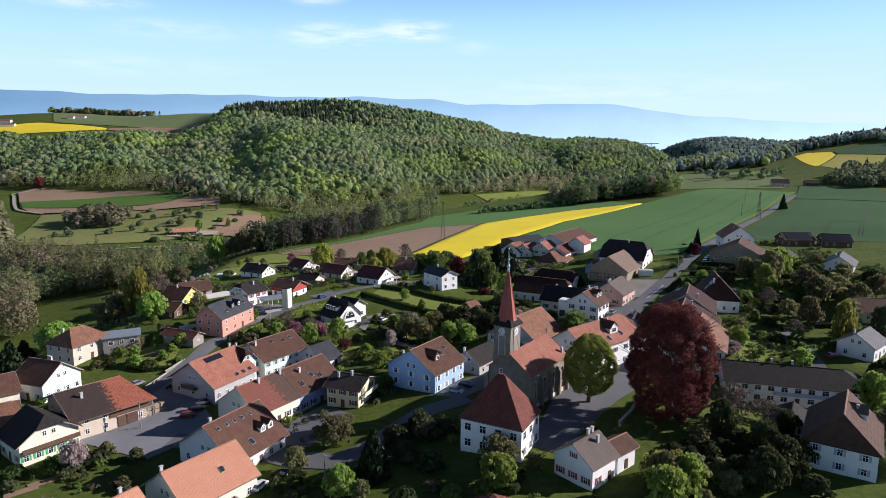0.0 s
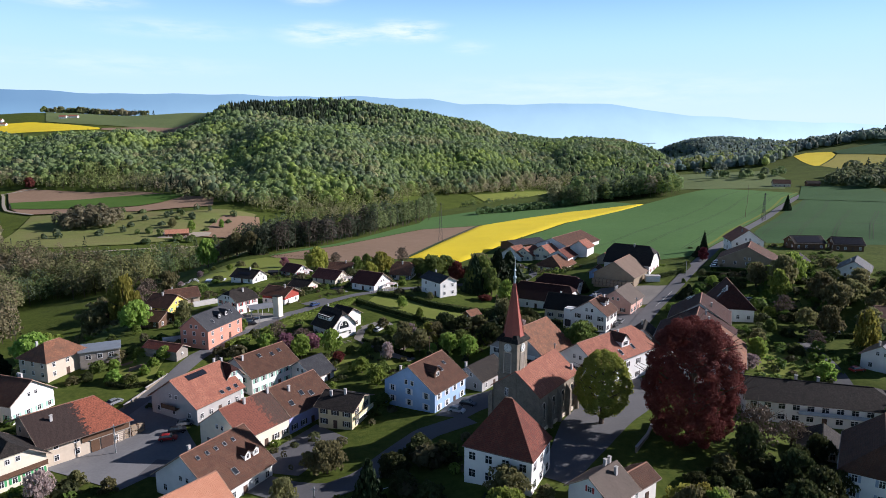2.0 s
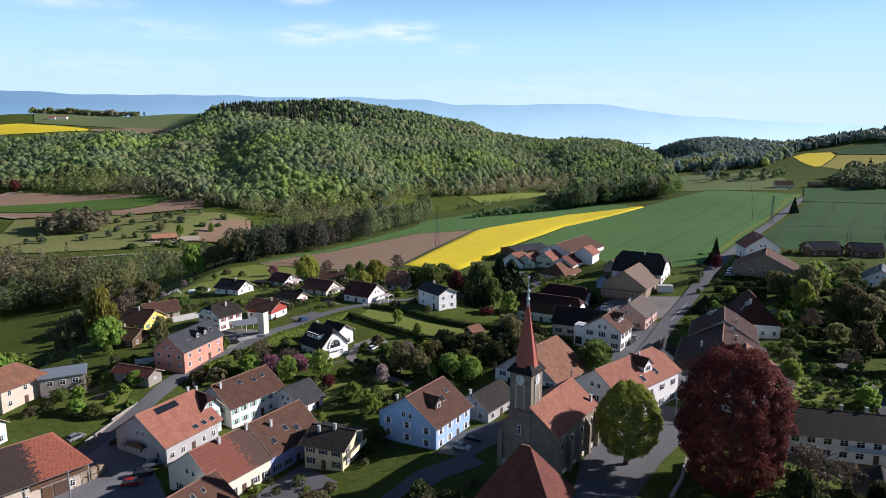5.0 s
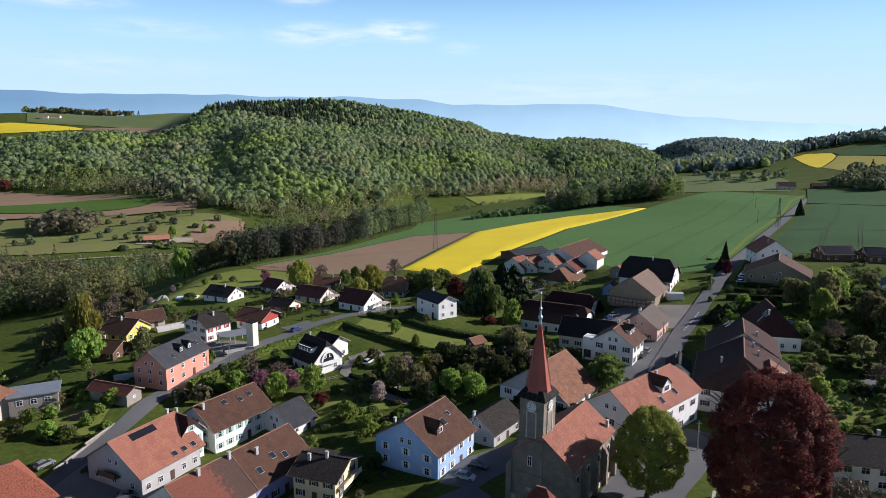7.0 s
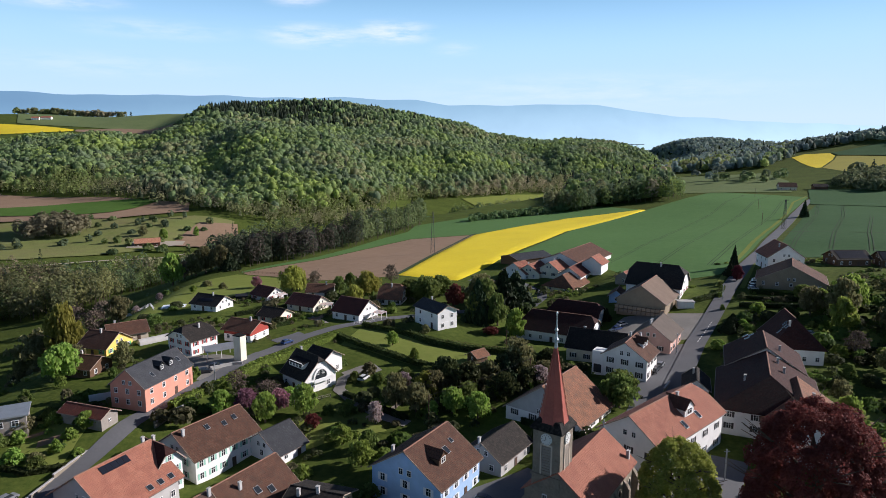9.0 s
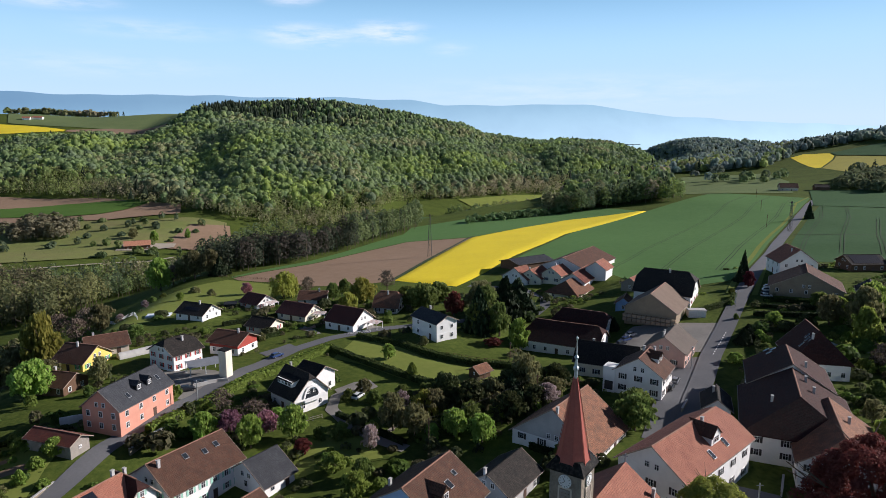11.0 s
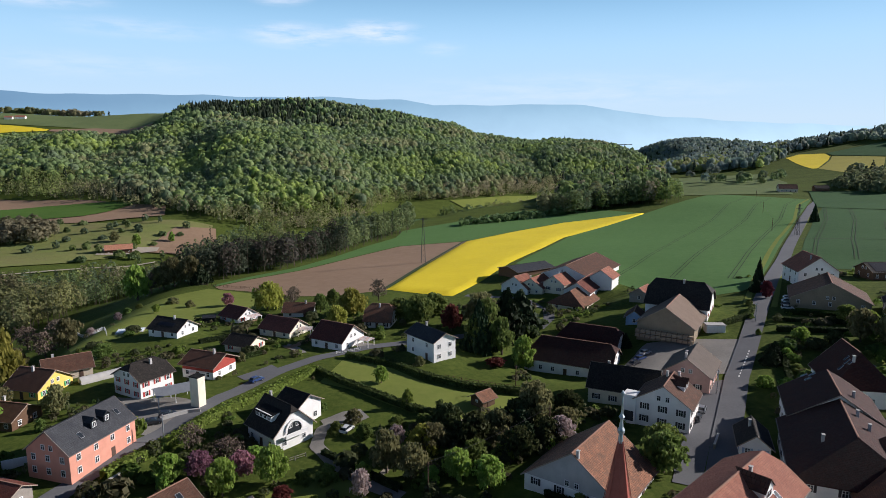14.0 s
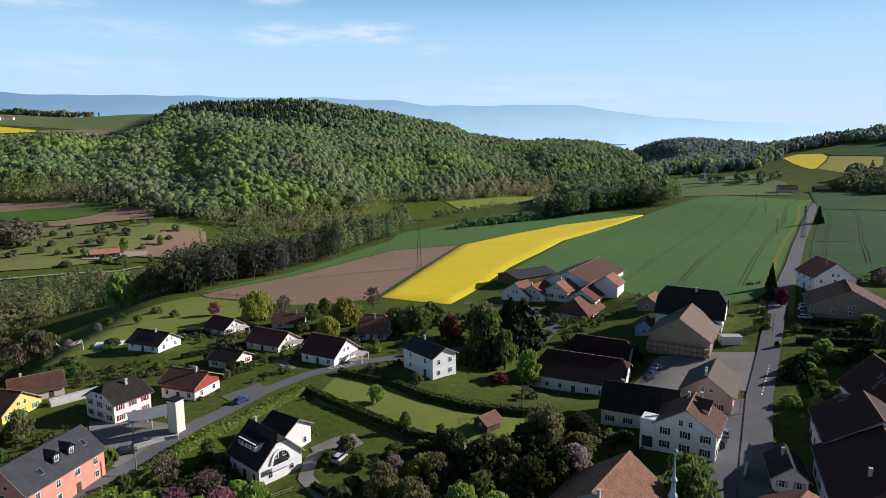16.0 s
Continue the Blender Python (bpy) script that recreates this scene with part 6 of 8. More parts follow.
def pole_mesh():
    V = [(rad * math.cos(i * math.pi / 4), rad * math.sin(i * math.pi / 4), z) for z, rad in ((-0.05, 0.03), (0.3, 0.022), (0.97, 0.002)) for i in range(8)]
    F = [(k * 8 + i, k * 8 + (i + 1) % 8, k * 8 + 8 + (i + 1) % 8, k * 8 + 8 + i) for k in range(2) for i in range(8)]
    return mesh_of("trunk", V, F, "bark")


POLE = pole_mesh()
TRUNKS = [trunk_mesh(3), trunk_mesh(8), trunk_mesh(12, 10, True)]
CROWNS = {}
for _i, (_k, (_shape, _leaf, _n, _s, _lab, _cat)) in enumerate(TREE_KINDS.items()):
    CROWNS[_k] = [crown_mesh(_shape, _leaf, 100 + _i * 7 + j, _n, _s) for j in range(3)]
tree_rng = random.Random(5)


def tree(kind, x, y, h, r, label="", z=None):
    shape, leaf, n, s, lab, cat = TREE_KINDS[kind]
    zz = float(lay(x, y)) if z is None else z
    ob = empty("shrub" if cat == "shrub" else "conifer" if cat == "conifer" else "tree",
               Matrix.Translation((x, y, zz)) @ Matrix.Rotation(tree_rng.uniform(0, 6.28), 4, "Z"), label or lab, cat, "garden trees")
    wob = tree_rng.uniform(0.92, 1.08)
    tr = POLE if kind == "conifer" else TRUNKS[2] if kind == "bare" else TRUNKS[tree_rng.randint(0, 1)]
    if shape != "bush":
        ws = h if kind == "bare" else h * 0.9
        child("trunk", tr, ob, Matrix.Diagonal((ws * (1.0 if kind != "bare" else r / h * 1.7), ws * (1.0 if kind != "bare" else r / h * 1.7), ws, 1)))
    child("crown", CROWNS[kind][tree_rng.randint(0, 2)], ob, Matrix.Diagonal((r * wob * 0.86, r / wob * 0.86, h * 0.94, 1)))
    return ob


# ---- church ----
def church():
    u = math.atan2(0.79, 0.62)
    base = 11.0
    cx, cy = (20.5 + 32.5) / 2, (146.8 + 162.1) / 2
    ob = empty("church", Matrix.Translation((cx, cy, base)) @ Matrix.Rotation(u, 4, "Z"), "stone village church with a tall red spire and clock tower", "church")
    L, w, h, rid = 19.6, 6.4, 4.7, 14.0
    me, ze = wall_mesh(L - 0.8, w - 0.5, rid, h, w, ((0, 0), (0, 0)), "stone_wall")
    child("nave_wall", me, ob)
    child("roof", roof_mesh(L, w, h, ((0, 0), (0, 0)), "tile_terracotta"), ob, Matrix.Translation((0, 0, rid)), "pale red tile nave roof")
    child("plinth", box_mesh("plinth", L - 0.2, 2 * w - 0.4, 2.2, "beige_wall", 0.05), ob, Matrix.Translation((0, 0, -1.0)))
    # arched windows and buttresses
    arch = []
    for i in range(9):
        a = math.pi * i / 8
        arch.append((0.62 * math.cos(a), 1.6 + 0.62 * math.sin(a)))
    prof = [(-0.62, -1.9), (0.62, -1.9)] + arch
    n = len(prof)
    glass = mesh_of("pane", [(x, 0.06, z) for x, z in prof], [tuple(range(n - 1, -1, -1))], "glass_pane")
    fr_v, fr_f = [], []
    for k, (x, z) in enumerate(prof):
        s = 1.28
        fr_v += [(x, 0.10, z), (x * s, 0.10, (z + 0.15) * 1.10 - 0.15), (x * s, -0.02, (z + 0.15) * 1.10 - 0.15)]
    for k in range(n):
        j = (k + 1) % n
        fr_f += [(3 * k, 3 * j, 3 * j + 1, 3 * k + 1), (3 * k + 1, 3 * j + 1, 3 * j + 2, 3 * k + 2)]
    frame_me = mesh_of("window", fr_v, fr_f, "beige_wall")
    butt = mesh_of("buttress", [(-0.45, 0, -1), (0.45, 0, -1), (0.45, 1.1, -1), (-0.45, 1.1, -1), (-0.45, 0, 8.2), (0.45, 0, 8.2), (0.45, 1.1, 6.6), (-0.45, 1.1, 6.6)],
                   [(0, 3, 2, 1), (4, 5, 6, 7), (0, 1, 5, 4), (1, 2, 6, 5), (2, 3, 7, 6), (3, 0, 4, 7)], "stone_wall")
    for side in (-1, 1):
        for i in range(4):
            x = -L / 2 + 2.6 + i * 4.8
            m = Matrix.Translation((x, side * (w - 0.5), 4.9)) @ Matrix.Rotation(0 if side > 0 else math.pi, 4, "Z")
            wi = child("window", frame_me, ob, m, "tall arched church window")
            child("pane", glass, wi)
        for i in range(5):
            x = -L / 2 + 0.5 + i * 4.65
            child("buttress", butt, ob, Matrix.Translation((x, side * (w - 0.52), 0)) @ Matrix.Rotation(0 if side > 0 else math.pi, 4, "Z"))
    child("finial", box_mesh("finial", 0.22, 0.22, 1.5, "zinc", 0.05), ob, Matrix.Translation((L / 2 - 0.2, 0, rid)))
    child("ridge_cross", box_mesh("ridge_cross", 0.12, 0.8, 0.14, "zinc", 0.03), ob, Matrix.Translation((L / 2 - 0.2, 0, rid + 1.0)))
    chimney_on(ob, L / 2 - 1.4, -w * 0.80, rid - h * 0.80, 1.3, 0.6)
    # tower, in the church's own frame
    t = Vector((20.4 - cx, 150.2 - cy, 0))
    t = Matrix.Rotation(-u, 4, "Z") @ t
    T = Matrix.Translation((t.x, t.y, 0))
    s = 4.7
    bm = bmesh.new()
    for z0, z1, k0, k1 in ((-1.5, 6.0, 1.16, 1.10), (6.0, 12.6, 1.05, 1.03), (12.6, 20.3, 1.0, 1.0)):
        d = bmesh.ops.create_cube(bm, size=1.0)["verts"]
        for v in d:
            k = k0 if v.co.z < 0 else k1
            v.co = Vector((v.co.x * s * k, v.co.y * s * k, z0 if v.co.z < 0 else z1))
    for z in (6.0, 12.6):
        d = bmesh.ops.create_cube(bm, size=1.0)["verts"]
        for v in d:
            v.co = Vector((v.co.x * s * 1.13, v.co.y * s * 1.13, z + v.co.z * 0.3))
    me = bpy.data.meshes.new("tower")
    bm.to_mesh(me); bm.free()
    me.materials.append(MATS["stone_wall"])
    tow = child("tower", me, ob, T, "weathered grey stone bell tower")
    # broad skirt roof and spire
    e = s / 2 + 0.45
    sk = [(-e, -e, 20.2), (e, -e, 20.2), (e, e, 20.2), (-e, e, 20.2), (-e, -e, 20.5), (e, -e, 20.5), (e, e, 20.5), (-e, e, 20.5), (-1.9, -1.9, 21.8), (1.9, -1.9, 21.8), (1.9, 1.9, 21.8), (-1.9, 1.9, 21.8)]
    skf = [(3, 2, 1, 0), (0, 1, 5, 4), (1, 2, 6, 5), (2, 3, 7, 6), (3, 0, 4, 7), (4, 5, 9, 8), (5, 6, 10, 9), (6, 7, 11, 10), (7, 4, 8, 11), (8, 9, 10, 11)]
    child("skirt_roof", mesh_of("skirt_roof", sk, skf, "tile_dark"), tow)
    V, Fc = [], []
    rows = ((20.9, 2.5), (22.5, 2.1), (28.0, 1.15), (33.4, 0.26))
    for z, r in rows:
        V += [(r * math.cos(math.pi / 8 + i * math.pi / 4), r * math.sin(math.pi / 8 + i * math.pi / 4), z) for i in range(8)]
    for k in range(len(rows) - 1):
        for i in range(8):
            Fc.append((k * 8 + i, k * 8 + (i + 1) % 8, k * 8 + 8 + (i + 1) % 8, k * 8 + 8 + i))
    sp = child("spire", mesh_of("spire", V, Fc, "spire_copper"), tow, None, "slender eight-sided dark red spire")
    for i in range(8):      # raised seams on the corners
        a = math.pi / 8 + i * math.pi / 4
        p, q = Vector((2.5 * math.cos(a), 2.5 * math.sin(a), 20.9)), Vector((0.27 * math.cos(a), 0.27 * math.sin(a), 33.4))
        d = q - p
        m = Matrix.Translation(p) @ d.to_track_quat("Z", "X").to_matrix().to_4x4()
        child("spire_seam", box_mesh("spire_seam", 0.07, 0.07, d.length, "spire_copper"), sp, m)
    V, Fc = [], []
    prof2 = ((33.2, 0.30), (34.2, 0.24), (34.4, 0.40), (34.7, 0.42), (35.0, 0.24), (35.9, 0.16), (36.2, 0.34), (36.5, 0.14), (38.4, 0.06), (38.9, 0.2), (39.2, 0.03))
    for z, r in prof2:
        V += [(r * math.cos(i * math.pi / 4), r * math.sin(i * math.pi / 4), z) for i in range(8)]
    for k in range(len(prof2) - 1):
        for i in range(8):
            Fc.append((k * 8 + i, k * 8 + (i + 1) % 8, k * 8 + 8 + (i + 1) % 8, k * 8 + 8 + i))
    child("spire_tip", mesh_of("spire_tip", V, Fc, "spire_tip"), sp, None, "pale metal finial with cockerel")
    louv = box_mesh("louvre_panel", 1.5, 0.12, 4.4, "grey_timber", 0.02)
    for k in range(4):
        R = Matrix.Rotation(k * math.pi / 2, 4, "Z")
        lo = child("belfry_opening", louv, tow, R @ Matrix.Translation((0, s / 2 + 0.03, 13.1)))
        for j in range(9):
            child("slat", box_mesh("slat", 1.36, 0.16, 0.10, "stone_wall"), lo, Matrix.Translation((0, 0.08, 0.35 + j * 0.45)))
        for dx in (-0.92, 0.92):
            child("jamb", box_mesh("jamb", 0.22, 0.2, 5.0, "beige_wall", 0.03), lo, Matrix.Translation((dx, 0.04, -0.3)))
        child("arch_head", box_mesh("arch_head", 2.1, 0.2, 0.3, "beige_wall", 0.12), lo, Matrix.Translation((0, 0.04, 4.6)))
        for z in (2.4, 8.6):
            window_on(tow, R @ Matrix.Translation((0, s / 2 * 1.08 + 0.05, z)), 0.7, 1.8, None, "white_frame")
    for k in (1, 2):
        R = Matrix.Rotation(k * math.pi / 2, 4, "Z")
        V = [(0.95 * math.cos(2 * math.pi * i / 24), 0.10, 0.95 * math.sin(2 * math.pi * i / 24)) for i in range(24)] + [(0.95 * math.cos(2 * math.pi * i / 24), -0.05, 0.95 * math.sin(2 * math.pi * i / 24)) for i in range(24)]
        Fc = [tuple(range(23, -1, -1))] + [(i, (i + 1) % 24, 24 + (i + 1) % 24, 24 + i) for i in range(24)]
        ck = child("clock", mesh_of("clock", V, Fc, "clock_face"), tow, R @ Matrix.Translation((0, s / 2 + 0.12, 18.9)), "round pale tower clock")
        for i in range(12):
            a = i * math.pi / 6
            child("hour_mark", box_mesh("hour_mark", 0.07, 0.04, 0.22, "dark_shutter"), ck, Matrix.Translation((0, 0.11, 0)) @ Matrix.Rotation(a, 4, "Y") @ Matrix.Translation((0, 0, 0.64)))
        for a, ln in ((0.35, 0.5), (2.2, 0.7)):
            child("clock_pointer", box_mesh("clock_pointer", 0.07, 0.04, ln, "dark_shutter"), ck, Matrix.Translation((0, 0.13, 0)) @ Matrix.Rotation(a, 4, "Y"))


church()

# ---- the great beech and the linden ----
def big_tree(name, x, y, h, r, leaf, shape, clumps, size, label, seed, low=0.06):
    z = float(lay(x, y))
    ob = empty(name, Matrix.Translation((x, y, z)), label, "tree")
    child("trunk", trunk_mesh(seed, 12, True), ob, Matrix.Diagonal((h * 1.05, h * 1.05, h * 0.92, 1)))
    rr = np.random.default_rng(seed)
    lobes = 260
    f = (np.arange(lobes) + 0.5) / lobes
    a = np.arange(lobes) * 2.39996 + rr.uniform(-0.3, 0.3, lobes)
    ring = np.sin(np.pi * (0.10 + 0.86 * f)) ** shape * rr.uniform(0.74, 0.95, lobes)
    lp = np.stack([ring * r * np.cos(a), ring * r * np.sin(a), h * (low + 0.05 + (0.93 - low) * f)], -1)
    lr = rr.uniform(0.09, 0.19, lobes) * r
    i = rr.integers(0, lobes, clumps)
    d = rr.normal(0, 1, (clumps, 3))
    d /= np.linalg.norm(d, axis=-1, keepdims=True)
    out = lp[i] - np.array((0, 0, h * 0.5))
    out /= np.linalg.norm(out, axis=-1, keepdims=True) + 1e-6
    d = np.where((d * out).sum(-1, keepdims=True) < -0.2, -d, d)
    C = lp[i] + d * (lr[i] * rr.uniform(0.65, 1.12, clumps))[:, None] * np.array((1, 1, 0.85))
    N = d + out * 0.7
    inner = rr.random(clumps) < 0.12
    C[inner] = C[inner] * np.array((0.6, 0.6, 1.0))
    C[:, 2] = np.maximum(C[:, 2], h * low * rr.uniform(0.8, 1.6, clumps))
    V = leaf_quads(C, N, rr.uniform(0.55, 1.3, clumps) * size, 0.85, rr)
    child("crown", big_mesh("crown", V, np.arange(len(V)).reshape(-1, 4), leaf), ob)
    return ob


big_tree("copper_beech", 56.6, 138.0, 26.8, 9.6, "leaf_copper", 0.45, 115000, 0.122, "huge dark red copper beech beside the church", 21, 0.02)
big_tree("linden_tree", 40.8, 148.6, 17.0, 6.3, "leaf_linden", 0.6, 42000, 0.125, "dense green linden tree on the church square", 22, 0.14)

# dark trees at x 64-70 raised, 108 118 unseen, to shade the foreground
TREES = """
    green 27 296 15 6
    green 22 284 12 5
    green 30 281 13 5
    olive 45 109 8 4.6
    dark 70 121 8.5 4.4
    dark 66 131 8.5 4
    dark 74 127 6 4
    bushd 67 127 3 3
    conifer 66 119 7 3.4
    busho 60 128 3 3
    dark 61 113 5 3.4
    olive 52 112 6 3.6
    fresh 49 108 8 4.4
    olive 57 108 5 3
    dark 64 109 9 5.5
    fresh 111 146 11 5.5
    dark 70 113 9 5.5
    busho 73 118 3 2.4
    bushd 62 116 3 2.6
    bushd 55 121 2.5 2.2
    dark 116 152 9 5
    olive 104 128 11 6
    dark 108 118 12 6
    fresh -139 240 12 10
    fresh -131 222 11 9
    fresh -102 235 11 8
    conifer -10 119 12 4.2
    olive -20 136 7.5 6
    busho -25 141 3 2.17
    busho -12 112 3.75 2.48
    fresh 14 111 7 5
    fresh -16 113 7 4
    fresh 43 102 9 6
    busho 50 103 3.75 3.1
    bare 71 137 10 7.5
    bare 81 141 6 5
    olive 130 205 11 5.5
    yellow 134 193 14 5
    fresh 135 244 12 5
    fresh 96 185 8 3.6
    bushf 111 177 4.5 4.5
    dark 122 157 9 6
    conifer 23 284 18 7
    olive 143 256 15 7
    bush -98 203 2.5 2.6
    olive -93 201 5 4
    bushf -87 204 3 3
    green -95 194 4 3.4
    busho -84 189 2 2.4
    bushf -80 196 2.5 2.4
    bush -90 190 1.8 2.2
    fresh -78 200 4.5 3
    busho -99 187 2.2 2.4
    bushd -96 189 2.5 2.6
    bushf -76 191 1.6 2
    yellow 46 113 6 5
    bushf 50 113 4 4.5
    olive 15 117 7 5.5
    bushd 57 125 2.5 3
    bushd 63 123 3 3.5
    bushd 52 123 2.2 3
    dark 8 226 7 5
    dark 13 218 8 6
    olive 19 221 7 5
    dark 25 224 8 6
    dark 31 230 7 5
    olive 35 222 6 5
    dark 22 211 7 5.5
    dark 29 214 7 5
    green 12 210 6 4.5
    bushd 33 238 3 4
    dark 38 231 6 5
    olive 4 217 7 5
    fresh 150 262 14 7
    green 144 279 6 5
    olive 136 262 11 6
    fresh 166 281 6 6
    olive 177 279 6 5
    bushd 128 262 4 4
    bushd 121 259 3 3.5
    dark 160 252 9 7
    olive 168 247 10 7
    dark 176 240 9 6
    bushf 109 256 2.5 2.5
    tall 35 272 11 5
    conifer 35 301 18 11
    conifer 41 307 16 10
    olive 27 310 14 9
    copper 16 305 10 5.5
    green 5 316 11 8
    green -2 324 9 7
    green 11 327 9 7.5
    bare -11 360 10 5
    copper 135 310 7 3.2
    yellow -57 350 13 9
    yellow -21 334 11 9
    yellow -25 314 9 6
    bare -48 354 8 4
    green -34 341 8 4
    olive -150 312 21 17
    olive -159 311 12 8
    conifer -144 224 12 7
    conifer -141 212 12 7
    fresh -235 764 12 4
    blossom -44 211 6 4
    fresh -38 205 8 4
    copper -26 202 3.5 2.8
    fresh -50 210 6 4.5
    bare -49 222 6 4
    olive -6 210 10 5
    olive -1 207 8 5
    fresh 8 205 7 4
    fresh 14 201 7 4.5
    pale -11 202 6 3
    bush -18 208 3.75 3.1
    bush -23 208 3 2.48
    green -12 190 5 3
    busho 6 219 3.75 3.72
    busho 18 218 3.75 3.72
    bush 3 229 3 3.72
    bush -11 226 3 3.1
    bush 19 192 2.25 2.48
    green 51 206 8 5
    yellow 2 217 7 5
    olive 28 225 12 6
    pale 32 215 7 4.5
    bushf 29 212 3.75 2.48
    conifer 24 221 8 5.6
    fresh -8 256 5 3
    fresh -1 240 5 1.8
    green 7 235 4 1.6
    busho -14 232 3.75 3.1
    bush -23 242 2.25 2.48
    bush -18 228 3 2.48
    pale -4 219 6 3
    bushf -11 208 3.75 2.48
    bushf 3 205 3.75 2.48
    bush 11 223 3 3.72
    bush 17 225 3 4.34
    bushf -50 207 3.75 1.86
    bare -40 218 5 4.5
    fresh -34 216 4 3
    blossom -36 211 6 4
    fresh -29 208 8.5 4
    olive -88 243 8 4
    bush -87 234 3 1.86
    green -97 290 5 4.5
    bush -106 293 3 1.86
    fresh -142 433 20 9.5
    green -201 556 12 5
    bare -241 620 14 6
    olive -235 578 12 7
    olive -238 559 12 7
    bare -164 393 12 8
    bare -161 375 13 8
    bare -178 392 12 8
    olive -171 367 12 8
    bare -140 460 14 7
    olive -124 438 17 9
    olive -114 434 16 8.5
    olive -131 441 15 8
    conifer -108 432 12 7
    bare -139 445 12 6
    bush -127 382 3 3.1
    bush -123 386 2.25 2.48
    busho -105 379 3 3.72
    busho -94 368 3 3.1
    fresh -105 358 4 2.5
    pale -123 363 4 2.5
    pale -131 355 4 2.5
    blossom -77 366 6 4
    yellow -55 356 11 6
    yellow -21 337 9 6
    green -30 351 8 4
    bare -48 363 8 4
    bush -61 280 2.25 1.86
    busho -51 278 3 1.86
    bush 24 285 2.25 1.86
    copper 26 268 3 4
    busho 3 267 3 2.48
    conifer 71 282 5 2.8
    bush 111 274 2.25 1.24
    conifer 106 257 5 3.64
    conifer 102 252 5 3.64
    bushf 92 238 3 3.1
    bushf 96 235 3 3.1
    bush 104 239 3 3.1
    fresh 119 265 5 4
    bush 143 280 3 2.48
    fresh 147 273 6 4
    bush 105 245 2.25 3.1
    bush 125 304 2.25 1.55
    bush 117 289 2.25 1.55
    conifer 137 320 6 3.5
    olive -107 251 6 5
    green 49 201 9 6
    olive 103 198 6 3.6
    olive 149 240 12 7
    olive 141 256 9 6
    busho 127 228 3.75 3.72
    bushf 132 222 3.75 3.72
    bush 115 212 3.75 3.1
    bush 129 250 2.25 2.48
    bush 29 191 3 2.48
    bush -104 221 3 2.48
    bushf -103 210 3 2.48
    bush -91 208 3 2.48
    bushf -88 188 3.75 3.1
    bush -82 186 3 2.48
    bushf -81 192 3 1.86
    fresh -13 183 6 4
    fresh -18 193 5 3
    bushf -25 180 3 2.48
    bush -10 171 3 3.1
    bush -4 229 3 3.1
    bush 3 224 3 3.1
    bush 32 222 3.75 3.1
    bushf 19 211 3.75 3.72
    bush 8 208 3 3.72
    pale -76 131 6.5 4.2
    busho -72 137 3 2.48
    busho -64 134 3 2.48
    busho -62 123 2.25 3.1
    bushd -1 139 4.5 5
    bushd -6 132 4.5 5
    bushd 4 135 4 4.6
    bushd -4 125 4 4.4
    bushd 1 120 4 4
    bush 11 109 3 2.48
    busho 22 117 3 2.48
    bushd 68 129 3 3.72
    bushd 73 122 3 4.34
    bushd 73 108 3.75 3.72
    bushd 62 110 3.75 3.72
    busho 58 114 3.75 3.72
    bush 101 175 2.25 3.72
    bush 112 192 3 3.1
    pale 92 181 5 4
    olive -27 125 6 3.6
    bush -13 165 2.25 3.1
    bush -17 173 2.25 2.48
    bushf -92 197 3 2.48
    bush -98 198 3 2.48
    bush -131 215 2.25 2.48
    bush -80 202 2.25 2.48
    olive 149 231 11 7
    olive 158 236 10 6.5
    olive 166 244 9 6
    bare 127 226 8 4.5
    olive 128 214 7 4.5
    bushf 122 226 3.5 3.4
    bushd 117 206 3 3.4
    bushd 126 220 3 3.6
    bushd 137 214 4 4
    bushd 141 223 4 4
    olive 146 209 9 5
    bushd 108 206 3 3.4
    dark 152 200 9 5
    olive 160 224 10 6
    bushd 111 190 3 3
    bare 120 196 6 4
    olive 172 232 10 6
    dark 80 130 7 4
    dark 76 118 6 4
    bushd 66 122 3 3.4
    bushd 60 123 2.6 3.4
    yellow 49 113 6 4
    bushd 78 124 3 3.6
    dark 58 118 4.5 3
"""
for _line in TREES.strip().splitlines():
    _k, _x, _y, _h, _r = _line.split()
    tree(_k, float(_x), float(_y), float(_h), float(_r))
tree("conifer", 146, 334, 11, 2.6, "slender dark conifer beside the road")
tree("conifer", 298, 522, 14, 4.0)
tree("copper", -613, 1035, 19, 11, "large dark red tree beside the lane")
tree("green", -648, 1040, 16, 9)
tree("olive", -286, 748, 12, 7)
tree("fresh", -262, 742, 13, 6)
tree("yellow", -139, 306, 25, 10, "tall yellow-green spring tree on the bank")
tree("olive", -128, 330, 13, 7)

# ---- garden growth between the houses ----
def free_of(x, y, roads=5.0):
    ok = np.ones(len(x), bool)
    for px, py, pz, r in PADS:
        ok &= np.hypot(x - px, y - py) > r * 0.95
    for line, wd in ((MAIN_ROAD, 6.5), (LEFT_ROAD, 5.0), (CHURCH_STREET, 6.5)):
        p = np.array(line)
        for a, b in zip(p[:-1], p[1:]):
            d = b - a
            t = np.clip(((x - a[0]) * d[0] + (y - a[1]) * d[1]) / (d @ d), 0, 1)
            ok &= np.hypot(x - a[0] - t * d[0], y - a[1] - t * d[1]) > wd
    return ok


